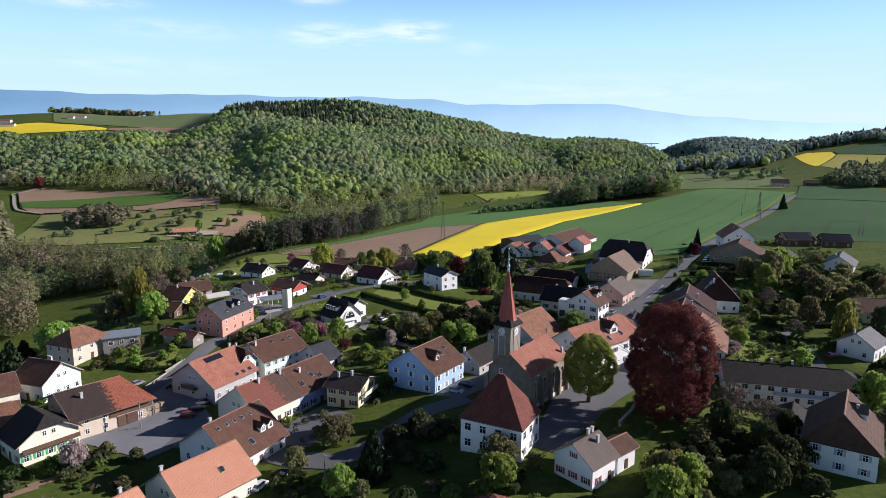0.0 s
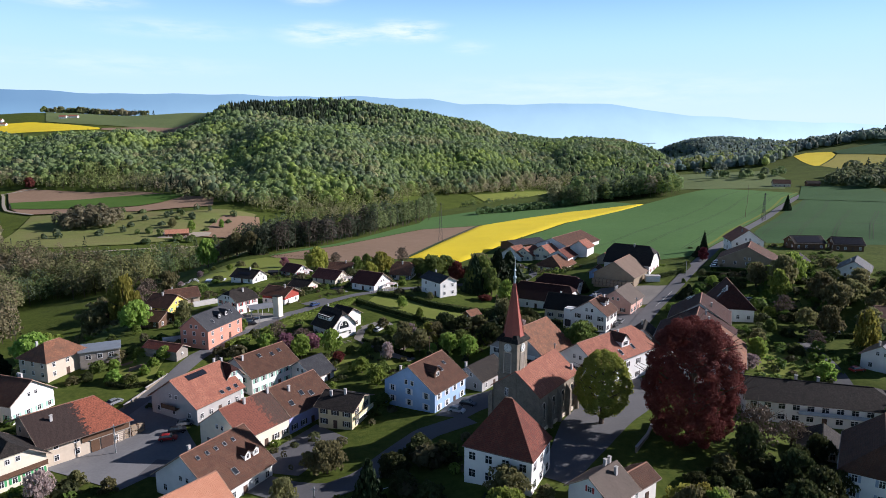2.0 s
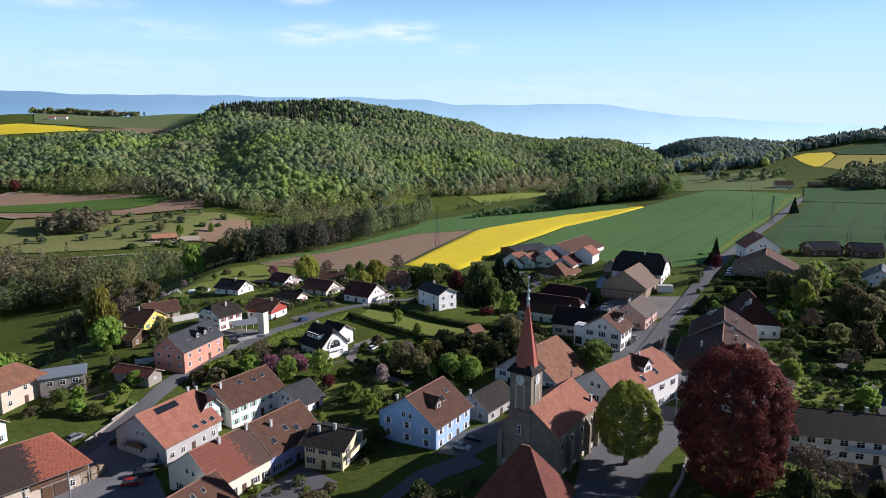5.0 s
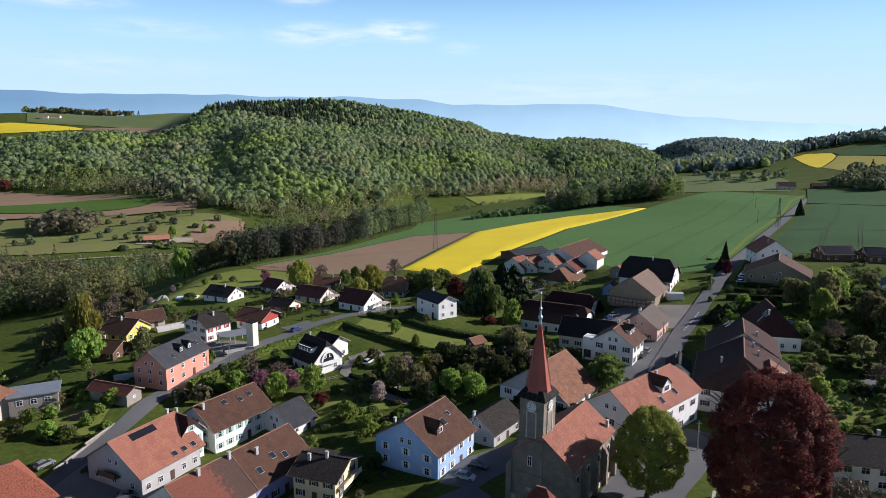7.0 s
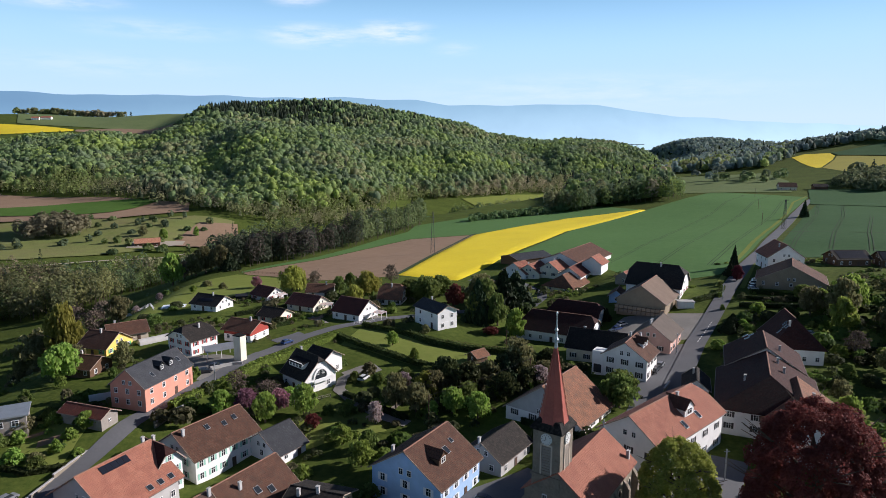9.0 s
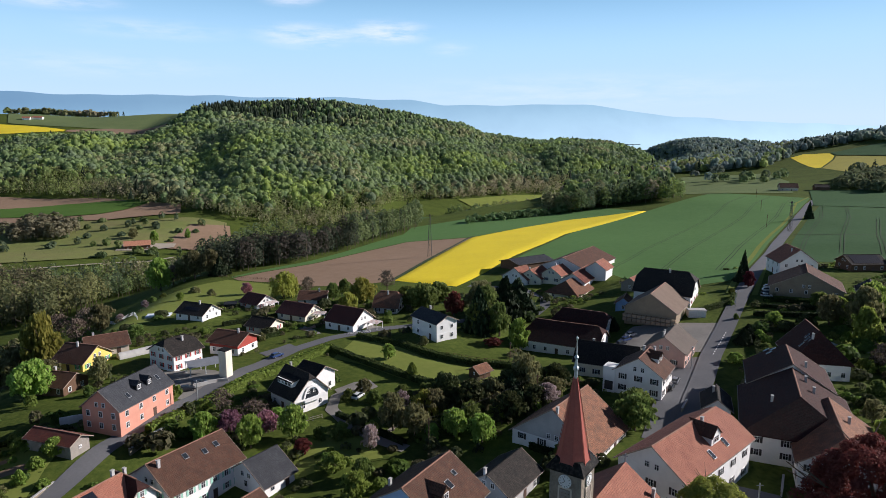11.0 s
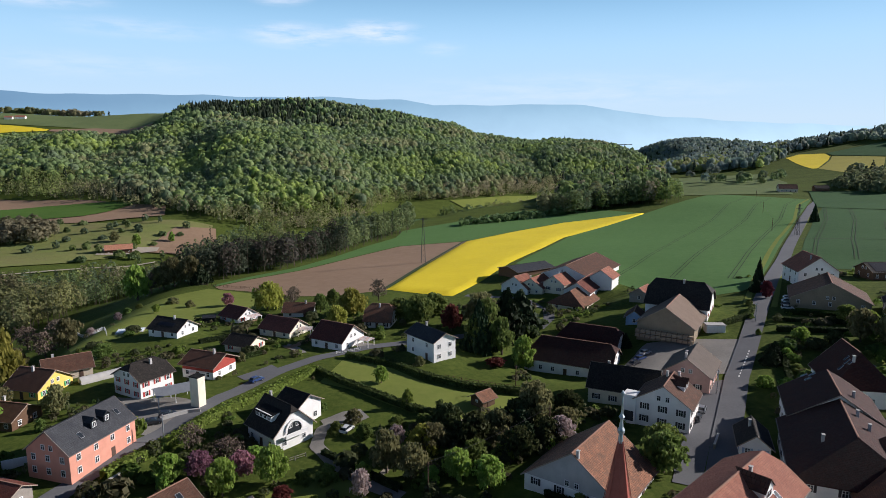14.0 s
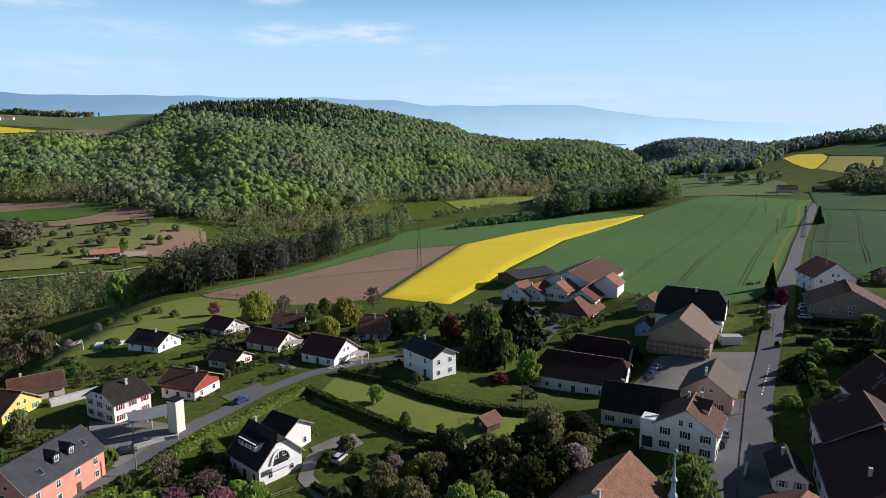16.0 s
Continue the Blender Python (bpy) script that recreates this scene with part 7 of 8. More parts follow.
GARDENS = [  # x0, x1, y0, y1, cell, share kept
    (-14, 50, 186, 234, 4.6, 0.34), (100, 200, 180, 292, 5.2, 0.20), (-125, -78, 196, 250, 5.5, 0.24), (-62, -38, 205, 232, 4.5, 0.40),
    (60, 120, 95, 150, 5.0, 0.10), (-30, 22, 98, 150, 5.0, 0.28), (-105, -70, 280, 330, 6.0, 0.24), (-60, 5, 268, 335, 5.5, 0.28), (20, 60, 285, 345, 6.0, 0.30), (110, 150, 235, 265, 5.0, 0.28), (-140, -60, 95, 138, 5.5, 0.4),
]
_pts = []
for x0, x1, y0, y1, cell, share in GARDENS:
    p = scatter(x0, x1, y0, y1, cell, lambda x, y: free_of(x, y) & (rng.random(len(x)) < share))
    _pts.append(p)
_pts = np.concatenate(_pts)
_lawn = (_pts[:, 0] > -26) & (_pts[:, 0] < 28) & (_pts[:, 1] > 232) & (_pts[:, 1] < 275)
_sq = (np.abs(_pts[:, 0] - 40) < 16) & (np.abs(_pts[:, 1] - 145) < 22)
_pts = _pts[~_lawn & ~_sq]
SHRUBS = [(0.050, 0.085, 0.022), (0.075, 0.120, 0.024), (0.060, 0.070, 0.030), (0.090, 0.085, 0.045), (0.105, 0.145, 0.028), (0.042, 0.062, 0.022)]
woods("garden_growth", _pts, "shrubs and hedges between the gardens", SHRUBS, (2.2, 5.0), (1.0, 3.8), 110, 0.03, fine=0.5, tone=0.5)


def low_growth():
    """Small shrubs, beds and rough grass tufts in drifts over the gardens."""
    p = scatter(-128, 205, 96, 345, 3.4, lambda x, y: free_of(x, y))
    x, y = p[:, 0], p[:, 1]
    drift = np.sin(x / 7.1 + 1.3 * np.sin(y / 11)) + np.sin(y / 6.3 - x / 13) + rng.normal(0, 0.5, len(x))
    ok = drift > 0.55
    for x0, x1, y0, y1 in ((-27, 29, 229, 277), (24, 58, 122, 168), (58, 108, 246, 282), (-80, -48, 226, 256), (-94, -50, 134, 168), (-8, 27, 150, 180), (40, 70, 124, 142), (-136, -84, 296, 345), (-24, -8, 203, 241), (18, 56, 288, 334)):
        ok &= ~((x > x0) & (x < x1) & (y > y0) & (y < y1))
    return p[ok]


woods("low_growth", low_growth(), "low shrubs and rough tufts in the gardens", SHRUBS, (0.9, 2.8), (0.5, 1.9), 46, 0.0, fine=0.6, tone=0.55)


def hedge(line, width, high, label, tone=(0.07, 0.12, 0.025)):
    """A clipped hedge along a line: leaf clumps packed in its outline over a dark core."""
    p = np.array(line, float)
    d = np.concatenate([[0], np.cumsum(np.hypot(*np.diff(p, axis=0).T))])
    n = int(d[-1] * 34)
    t = rng.uniform(0, d[-1], n)
    x, y = np.interp(t, d, p[:, 0]), np.interp(t, d, p[:, 1])
    a, b = rng.uniform(-1, 1, n), rng.uniform(0, 1, n)
    top = rng.random(n) < 0.5
    b = np.where(top, 1.0, b)
    a = np.where(top, a, np.sign(a))
    k = np.clip(np.searchsorted(d, t) - 1, 0, len(p) - 2)
    dr = (p[1:] - p[:-1]) / np.diff(d)[:, None]
    nx, ny = -dr[k, 1], dr[k, 0]
    C = np.stack([x + nx * a * width / 2, y + ny * a * width / 2, lay(x, y) + b * high * rng.uniform(0.85, 1.08, n)], -1)
    N = np.stack([nx * np.where(top, 0.2 * a, a), ny * np.where(top, 0.2 * a, a), np.where(top, 1.0, 0.25)], -1)
    V = leaf_quads(C, N, rng.uniform(0.16, 0.32, n), 0.4, rng)
    tint = np.ones((len(V), 4), np.float32)
    tint[:, :3] = np.repeat(np.array(tone)[None] * rng.uniform(0.75, 1.25, (n, 1)), 4, 0)
    m = max(2, int(d[-1] / 0.9) + 1)
    tc = np.linspace(0, d[-1], m)
    cx, cy = np.interp(tc, d, p[:, 0]), np.interp(tc, d, p[:, 1])
    gx, gy = np.gradient(cx), np.gradient(cy)
    gl = np.hypot(gx, gy)
    ox, oy, cz = -gy / gl * width * 0.46, gx / gl * width * 0.46, lay(cx, cy)
    tops = cz + high * rng.uniform(0.88, 1.0, m)
    rows = [np.stack([cx + ox, cy + oy, cz - 0.2], -1), np.stack([cx + ox, cy + oy, tops], -1), np.stack([cx - ox, cy - oy, tops], -1), np.stack([cx - ox, cy - oy, cz - 0.2], -1)]
    core = np.concatenate([np.stack([u[:-1], u[1:], v[1:], v[:-1]], 1).reshape(-1, 3) for u, v in zip(rows[:-1], rows[1:])])
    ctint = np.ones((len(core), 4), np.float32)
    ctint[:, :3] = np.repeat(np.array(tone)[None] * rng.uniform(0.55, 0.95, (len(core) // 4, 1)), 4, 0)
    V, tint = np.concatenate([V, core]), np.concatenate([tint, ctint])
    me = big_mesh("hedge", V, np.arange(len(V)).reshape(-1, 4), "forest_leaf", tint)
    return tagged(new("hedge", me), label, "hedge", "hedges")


hedge([(-62, 209), (-56.5, 219), (-51.5, 229.5), (-44, 241), (-36, 253), (-27, 266)], 2.4, 2.0, "long trimmed green hedge beside the lane", (0.27, 0.36, 0.07))
hedge([(-27, 266), (-20, 258), (-10, 248), (0, 238), (10, 230)], 1.8, 1.6, "dark trimmed hedge round the meadow", (0.11, 0.15, 0.045))
hedge([(-19, 278), (-5, 268.5), (6, 257), (16, 250), (30, 245)], 1.8, 1.6, "dark trimmed hedge round the meadow", (0.11, 0.15, 0.045))
hedge([(100, 283), (118, 291), (124, 300)], 1.8, 1.6, "trimmed hedge beside the road", (0.11, 0.15, 0.045))
hedge([(131, 292), (150, 281), (170, 270)], 1.6, 1.5, "dark trimmed hedge by the farm", (0.045, 0.08, 0.02))

# ---- cars ----
CAR = {}


def car_meshes(paint):
    if paint in CAR:
        return CAR[paint]
    prof = [(-2.1, 0.35), (-2.12, 0.75), (-1.95, 0.92), (-1.2, 0.98), (-0.1, 0.98), (1.0, 0.95), (1.75, 0.85), (2.08, 0.68), (2.12, 0.35)]
    V, Fc = [], []
    n = len(prof)
    for y, k in ((-0.86, 0.97), (0.86, 0.97)):
        V += [(x * k, y, z) for x, z in prof]
    Fc += [tuple(range(n)), tuple(range(2 * n - 1, n - 1, -1))]
    for i in range(n):
        j = (i + 1) % n
        Fc.append((j, i, n + i, n + j))
    body = mesh_of("body", V, Fc, paint)
    top = [(-1.85, 0.94, 0.80), (-1.5, 1.38, 0.64), (-0.3, 1.47, 0.62), (0.35, 1.42, 0.64), (1.15, 0.95, 0.78)]
    V, Fc = [], []
    n = len(top)
    for s in (-1, 1):
        V += [(x, s * y, z) for x, z, y in top]
    Fc += [tuple(range(n)), tuple(range(2 * n - 1, n - 1, -1))]
    for i in range(n - 1):
        Fc.append((i + 1, i, n + i, n + i + 1))
    cabin = mesh_of("glazing", V, Fc, "glass_pane")
    rv = [(-1.42, -0.60, 1.40), (0.32, -0.60, 1.44), (0.32, 0.60, 1.44), (-1.42, 0.60, 1.40), (-1.40, -0.60, 1.46), (-0.5, -0.6, 1.51), (0.30, -0.60, 1.48), (0.30, 0.60, 1.48), (-0.5, 0.6, 1.51), (-1.40, 0.60, 1.46)]
    rf = [(4, 5, 8, 9), (5, 6, 7, 8), (0, 1, 6, 5, 4), (2, 3, 9, 8, 7), (1, 2, 7, 6), (3, 0, 4, 9)]
    roof = mesh_of("roof_panel", rv, rf, paint)
    V, Fc = [], []
    for y in (-0.1, 0.1):
        V += [(0.32 * math.cos(2 * math.pi * i / 14), y, 0.32 * math.sin(2 * math.pi * i / 14)) for i in range(14)]
    Fc = [tuple(range(14)), tuple(range(27, 13, -1))] + [((i + 1) % 14, i, 14 + i, 14 + (i + 1) % 14) for i in range(14)]
    wheel = mesh_of("wheel", V, Fc, "tyre")
    rim = box_mesh("rim", 0.3, 0.22, 0.3, "zinc", 0.05)
    CAR[paint] = (body, cabin, roof, wheel, rim)
    return CAR[paint]


def car(x, y, ang, paint, label):
    body, cabin, roof, wheel, rim = car_meshes(paint)
    ob = empty("car", Matrix.Translation((x, y, float(lay(x, y)) + 0.16)) @ Matrix.Rotation(radians(ang), 4, "Z"), label, "car", "parked cars")
    child("body", body, ob)
    child("glazing", cabin, ob)
    child("roof_panel", roof, ob)
    for sx in (-1.3, 1.32):
        for sy in (-0.8, 0.8):
            wh = child("wheel", wheel, ob, Matrix.Translation((sx, sy, 0.32)))
            child("rim", rim, wh, Matrix.Translation((0, 0, -0.15)))
    return ob


for _x, _y, _a, _p, _t in (
        (-61.1, 233.4, 20, "car_dark", "dark parked car in the court"), (-59.0, 236.6, 20, "car_dark", "dark blue parked estate car in the court"),
        (-42.6, 259.5, 50, "car_blue", "dark blue car parked before the chalet"), (-15.5, 228.5, 60, "car_white", "white car parked by the villa garden"),
        (68.0, 265.5, 30, "car_dark", "dark car parked beside the cottage row"), (70.6, 268.2, 30, "car_blue", "dark blue car parked beside the cottage row"), (73.4, 271.2, 30, "car_white", "white car parked beside the cottage row"),
        (139.0, 303.0, -20, "car_grey", "grey car parked by the farm building"), (136.6, 299.4, -20, "car_dark", "dark car parked by the farm building"), (134.4, 295.8, -20, "car_white", "white car parked by the farm building"), (142.0, 307.0, -20, "car_white", "white van-like car parked by the farm building"),
        (8.4, 161.0, -25, "car_white", "white estate car parked at the blue house"), (11.4, 164.8, -25, "car_dark", "dark car parked at the blue house"),
        (-60.2, 155.2, 10, "car_red", "red car parked on the village yard"), (-58.6, 162.0, 20, "car_grey", "silver car parked on the village yard"), (-59.4, 158.8, 15, "car_dark", "dark car parked on the village yard"),
        (-81.5, 174.7, 62, "car_grey", "grey-green car parked at the lane"), (-28.4, 125.2, 70, "car_white", "white car parked before the tiled house"), (-33.0, 119.5, 70, "car_white", "white van parked below the orange roof"),
        (121.5, 178.6, 10, "car_red", "red car parked on the drive"), (133.7, 206.2, 60, "car_white", "pale car standing on the side lane"), (66.0, 222.0, 55, "car_dark", "dark car parked at the white house"), (69.4, 226.5, 55, "car_grey", "grey car parked at the white house"),
        (137.0, 222.5, 5, "car_grey", "grey car under the garden trees"), (124.0, 243.0, 5, "car_grey", "grey car parked behind the house"), (46.5, 200.5, 45, "car_dark", "dark car parked behind the barn house")):
    car(_x, _y, _a, _p, _t)

# ---- court with tower and carport ----
def at(x, y, ang=0.0, dz=0.0):
    return Matrix.Translation((x, y, float(lay(x, y)) + dz)) @ Matrix.Rotation(radians(ang), 4, "Z")


hose = empty("hose_tower", at(-53.3, 242.4, 62), "plain cream concrete hose tower by the lane", "tower")
child("shaft", box_mesh("shaft", 2.5, 2.7, 8.6, "cream_wall", 0.06), hose, Matrix.Translation((0, 0, -0.9)))
child("cap", box_mesh("cap", 2.8, 3.0, 0.3, "tile_dark", 0.08), hose, Matrix.Translation((0, 0, 7.7)))
port = empty("carport", at(-61.0, 247.0, 30), "open timber carport with a pale corrugated roof", "carport")
_v, _f, _u = [], [], []
slab([(-4.6, -3.4, 3.0), (4.6, -3.4, 3.0), (4.6, 0, 4.1), (-4.6, 0, 4.1)], [(0, 3), (9, 3), (9, 0), (0, 0)], 0.12, _v, _f, _u)
slab([(4.6, 3.4, 3.0), (-4.6, 3.4, 3.0), (-4.6, 0, 4.1), (4.6, 0, 4.1)], [(0, 3), (9, 3), (9, 0), (0, 0)], 0.12, _v, _f, _u)
child("roof", mesh_of("roof", _v, _f, "zinc", _u), port)
for _x in (-4.1, 0, 4.1):
    for _y in (-3.0, 3.0):
        child("post", box_mesh("post", 0.2, 0.2, 3.4, "white_frame", 0.02), port, Matrix.Translation((_x, _y, -0.3)))
        child("brace", box_mesh("brace", 0.12, 0.12, 1.3, "white_frame", 0.02), port, Matrix.Translation((_x, _y * 0.98, 1.9)) @ Matrix.Rotation(radians(38 if _y < 0 else -38), 4, "X"))


def wall_line(line, high, thick, material, label, category="garden wall", cap="concrete", dz=-0.6, name="garden_wall"):
    """A free-standing wall along a line, its top following the ground, with a coping."""
    for k, (a, b) in enumerate(zip(line[:-1], line[1:])):
        L = math.hypot(b[0] - a[0], b[1] - a[1])
        m = at((a[0] + b[0]) / 2, (a[1] + b[1]) / 2, math.degrees(math.atan2(b[1] - a[1], b[0] - a[0])))
        ob = empty(name, m, label, category, "walls")
        child("masonry", box_mesh("masonry", L, thick, high - dz, material, 0.03), ob, Matrix.Translation((0, 0, dz)))
        child("coping", box_mesh("coping", L, thick + 0.12, 0.12, cap, 0.02), ob, Matrix.Translation((0, 0, high)))


wall_line([(-66, 231.2), (-60, 234.6), (-54.6, 238.0), (-51.8, 238.6)], 0.9, 0.4, "concrete", "low pale concrete wall round the court")
wall_line([(-63.5, 202), (-60.5, 208), (-57.8, 213.5)], 1.0, 0.5, "stone_wall", "rough stone retaining wall below the lane", dz=-2.5)
wall_line([(-78, 172), (-76.5, 182), (-74.5, 193)], 0.7, 0.4, "stone_wall", "old stone garden wall beside the lane")
wall_line([(44, 134), (48.5, 140), (53, 148)], 0.9, 0.45, "stone_wall", "low stone churchyard wall")
wall_line([(27.5, 118), (31.5, 125)], 1.3, 0.4, "stone_wall", "stone wall beside the manse")
wall_line([(63, 208), (66.5, 213)], 1.2, 0.35, "stone_wall", "low stone wall before the white house")
wall_line([(70, 178), (66, 172)], 0.8, 0.3, "concrete", "low concrete wall on the street corner")

# ---- barn crates ----
crate = empty("wood_crate", Matrix.Translation((0, 0, -50)), "slatted timber crate filled with split firewood", "crate", "firewood crates")
child("firewood", box_mesh("firewood", 1.35, 1.1, 1.15, "log_pile", 0.08), crate, Matrix.Translation((0, 0, 0.1)))
for _sx in (-0.72, 0.72):
    for _sy in (-0.58, 0.58):
        child("corner_post", box_mesh("corner_post", 0.1, 0.1, 1.35, "brown_timber", 0.01), crate, Matrix.Translation((_sx, _sy, 0)))
for _z in (0.15, 0.6, 1.05):
    for _sy in (-0.62, 0.62):
        child("slat", box_mesh("slat", 1.55, 0.05, 0.12, "grey_timber"), crate, Matrix.Translation((0, _sy, _z)))
_bu = Vector((94.1 - 81.7, 294.5 - 277.2, 0)).normalized()
_bn = Vector((_bu.y, -_bu.x, 0))
for _i in range(11):
    for _j in range(2):
        _p = Vector((81.7, 277.2, 0)) - _bu * 0.6 + _bn * (-8.2 + _i * 1.64)
        copy_thing(crate, Matrix.Translation((_p.x, _p.y, 13.55 + _j * 1.4)) @ Matrix.Rotation(math.atan2(_bn.y, _bn.x), 4, "Z"))
for _i in range(4):
    for _j in range(2):
        _p = Vector((-72.0, 156.2, 0)) + Vector((0.66, 0.75, 0)) * (_i * 1.7)
        copy_thing(crate, Matrix.Translation((_p.x, _p.y, 5.0 + _j * 1.4)) @ Matrix.Rotation(0.85, 4, "Z"))
for _o in (*crate.children_recursive, crate):
    bpy.data.objects.remove(_o)

# ---- small buildings and garden things ----
gb = empty("garage_box", at(100.2, 281.0, -8), "small white prefabricated garage with a pale flat roof", "garage")
child("wall", box_mesh("wall", 6.0, 3.0, 3.0, "white_wall", 0.03), gb, Matrix.Translation((0, 0, -0.6)))
child("roof", box_mesh("roof", 6.4, 3.4, 0.2, "concrete", 0.03), gb, Matrix.Translation((0, 0, 2.4)))
for _x in (-1.5, 1.5):
    child("garage_door", box_mesh("garage_door", 2.5, 0.1, 2.0, "white_frame", 0.02), gb, Matrix.Translation((_x, -1.52, 0)))
flat = empty("flat_roofed_house", at(-97.5, 200.5, 25), "grey timber house with a flat zinc roof", "house")
child("wall", box_mesh("wall", 10.5, 7.5, 6.2, "grey_timber", 0.03), flat, Matrix.Translation((0, 0, -0.8)))
child("roof", box_mesh("roof", 11.5, 8.5, 0.35, "zinc", 0.04), flat, Matrix.Translation((0, 0, 5.4)))
for _x in (-3, 0, 3):
    window_on(flat, Matrix.Translation((_x, -3.77, 3.9)) @ Matrix.Rotation(math.pi, 4, "Z"), 1.3, 1.3, None)
pool = empty("pool", at(-101.5, 322.5, 10), "covered garden pool with a pale blue cover", "pool")
child("rim", box_mesh("rim", 9.5, 5.6, 0.9, "concrete", 0.05), pool, Matrix.Translation((0, 0, -0.4)))
child("cover", box_mesh("cover", 9.0, 5.1, 0.12, "pool_cover", 0.05), pool, Matrix.Translation((0, 0, 0.5)))
tun = empty("polytunnel", at(-88.0, 268.5, 42), "white plastic polytunnel greenhouse", "greenhouse")
_v, _f = [], []
for _x in np.linspace(-6, 6, 13):
    _v += [(_x, 1.7 * math.cos(math.pi * i / 10), 1.9 * math.sin(math.pi * i / 10) - 0.1 + (0.06 if round(_x) % 2 else 0)) for i in range(11)]
for _k in range(12):
    for _i in range(10):
        _f.append((_k * 11 + _i, _k * 11 + _i + 1, _k * 11 + 12 + _i, _k * 11 + 11 + _i))
_f += [tuple(range(10, -1, -1)), tuple(range(12 * 11, 13 * 11))]
child("film_cover", mesh_of("film_cover", _v, _f, "concrete"), tun)
shed2 = empty("garden_shed", at(-75.5, 331.5, 12), "small dark blue garden shed", "shed")
child("wall", box_mesh("wall", 4.6, 3.0, 2.4, "slate", 0.03), shed2, Matrix.Translation((0, 0, -0.3)))
child("roof", box_mesh("roof", 5.2, 3.6, 0.18, "slate", 0.03), shed2, Matrix.Translation((0, 0, 2.1)) @ Matrix.Rotation(radians(7), 4, "X"))
for _a, _b in (((-84.5, 214.5), (-79.0, 217.0)),):
    wall_line([_a, _b], 1.8, 0.12, "white_frame", "white board fence panel", "fence", "white_frame", -0.2, "board_fence")

# villa loggia arch and white porch beside the gabled house
_v, _f = [], []
for _i in range(17):
    _a = math.pi * _i / 16
    for _r in (2.0, 2.5):
        for _d in (0.0, 0.35):
            _v.append((_d, _r * math.cos(_a), _r * math.sin(_a) * 1.15))
for _i in range(16):
    k = _i * 4
    _f += [(k, k + 4, k + 6, k + 2), (k + 3, k + 7, k + 5, k + 1), (k + 2, k + 6, k + 7, k + 3), (k + 1, k + 5, k + 4, k)]
_vl = math.hypot(8.2, 8.4) / 2 - 0.6
child("loggia_arch", mesh_of("loggia_arch", _v, _f, "white_wall"), villa, Matrix.Translation((_vl, 0, 3.6)))
child("loggia_opening", box_mesh("loggia_opening", 0.06, 3.8, 2.6, "glass_pane"), villa, Matrix.Translation((_vl + 0.02, 0, 3.0)))
child("balcony", box_mesh("balcony", 1.3, 6.0, 0.2, "white_wall", 0.03), villa, Matrix.Translation((_vl + 0.6, 0, 2.7)))
child("balcony_rail", box_mesh("balcony_rail", 0.12, 6.0, 0.9, "white_frame", 0.03), villa, Matrix.Translation((_vl + 1.2, 0, 2.9)))
_wl = math.hypot(62.5 - 55.8, 227.6 - 218.4) / 2 - 0.6
child("porch", box_mesh("porch", 3.6, 3.2, 7.2, "white_wall", 0.04), wh2, Matrix.Translation((-_wl + 1.6, 7.5, -0.8)))
# dark panel stands for the shade inside the porch's doorway
child("porch_opening", box_mesh("porch_opening", 0.06, 2.2, 2.4, "dark_shutter", 0.02), wh2, Matrix.Translation((-_wl - 0.22, 7.5, 0.2)))
child("balcony", box_mesh("balcony", 1.5, 8.0, 0.2, "white_wall", 0.03), yel, Matrix.Translation((5.2, 0.0, 2.9)))
child("balcony_rail", box_mesh("balcony_rail", 0.1, 8.0, 0.9, "pale_yellow_wall", 0.02), yel, Matrix.Translation((5.9, 0.0, 3.1)))
child("balcony", box_mesh("balcony", 1.4, 12.0, 0.2, "brown_timber", 0.03), farm_wing, Matrix.Translation((-5.9, 0, 3.0)))
child("balcony_rail", box_mesh("balcony_rail", 0.1, 12.0, 1.0, "brown_timber", 0.02), farm_wing, Matrix.Translation((-6.5, 0, 3.1)))
for _ob, _x in ((terra, -8.0),):
    child("balcony", box_mesh("balcony", 1.6, 5.0, 0.2, "brown_timber", 0.03), _ob, Matrix.Translation((_x, 0.5, 2.6)))
    child("balcony_rail", box_mesh("balcony_rail", 0.1, 5.0, 0.95, "brown_timber", 0.02), _ob, Matrix.Translation((_x - 0.75, 0.5, 2.8)))
child("balcony", box_mesh("balcony", 16.0, 1.4, 0.18, "concrete", 0.03), longr, Matrix.Translation((2, -7.6, 2.9)))
child("balcony_rail", box_mesh("balcony_rail", 16.0, 0.08, 0.95, "blue_shutter", 0.02), longr, Matrix.Translation((2, -8.25, 3.0)))

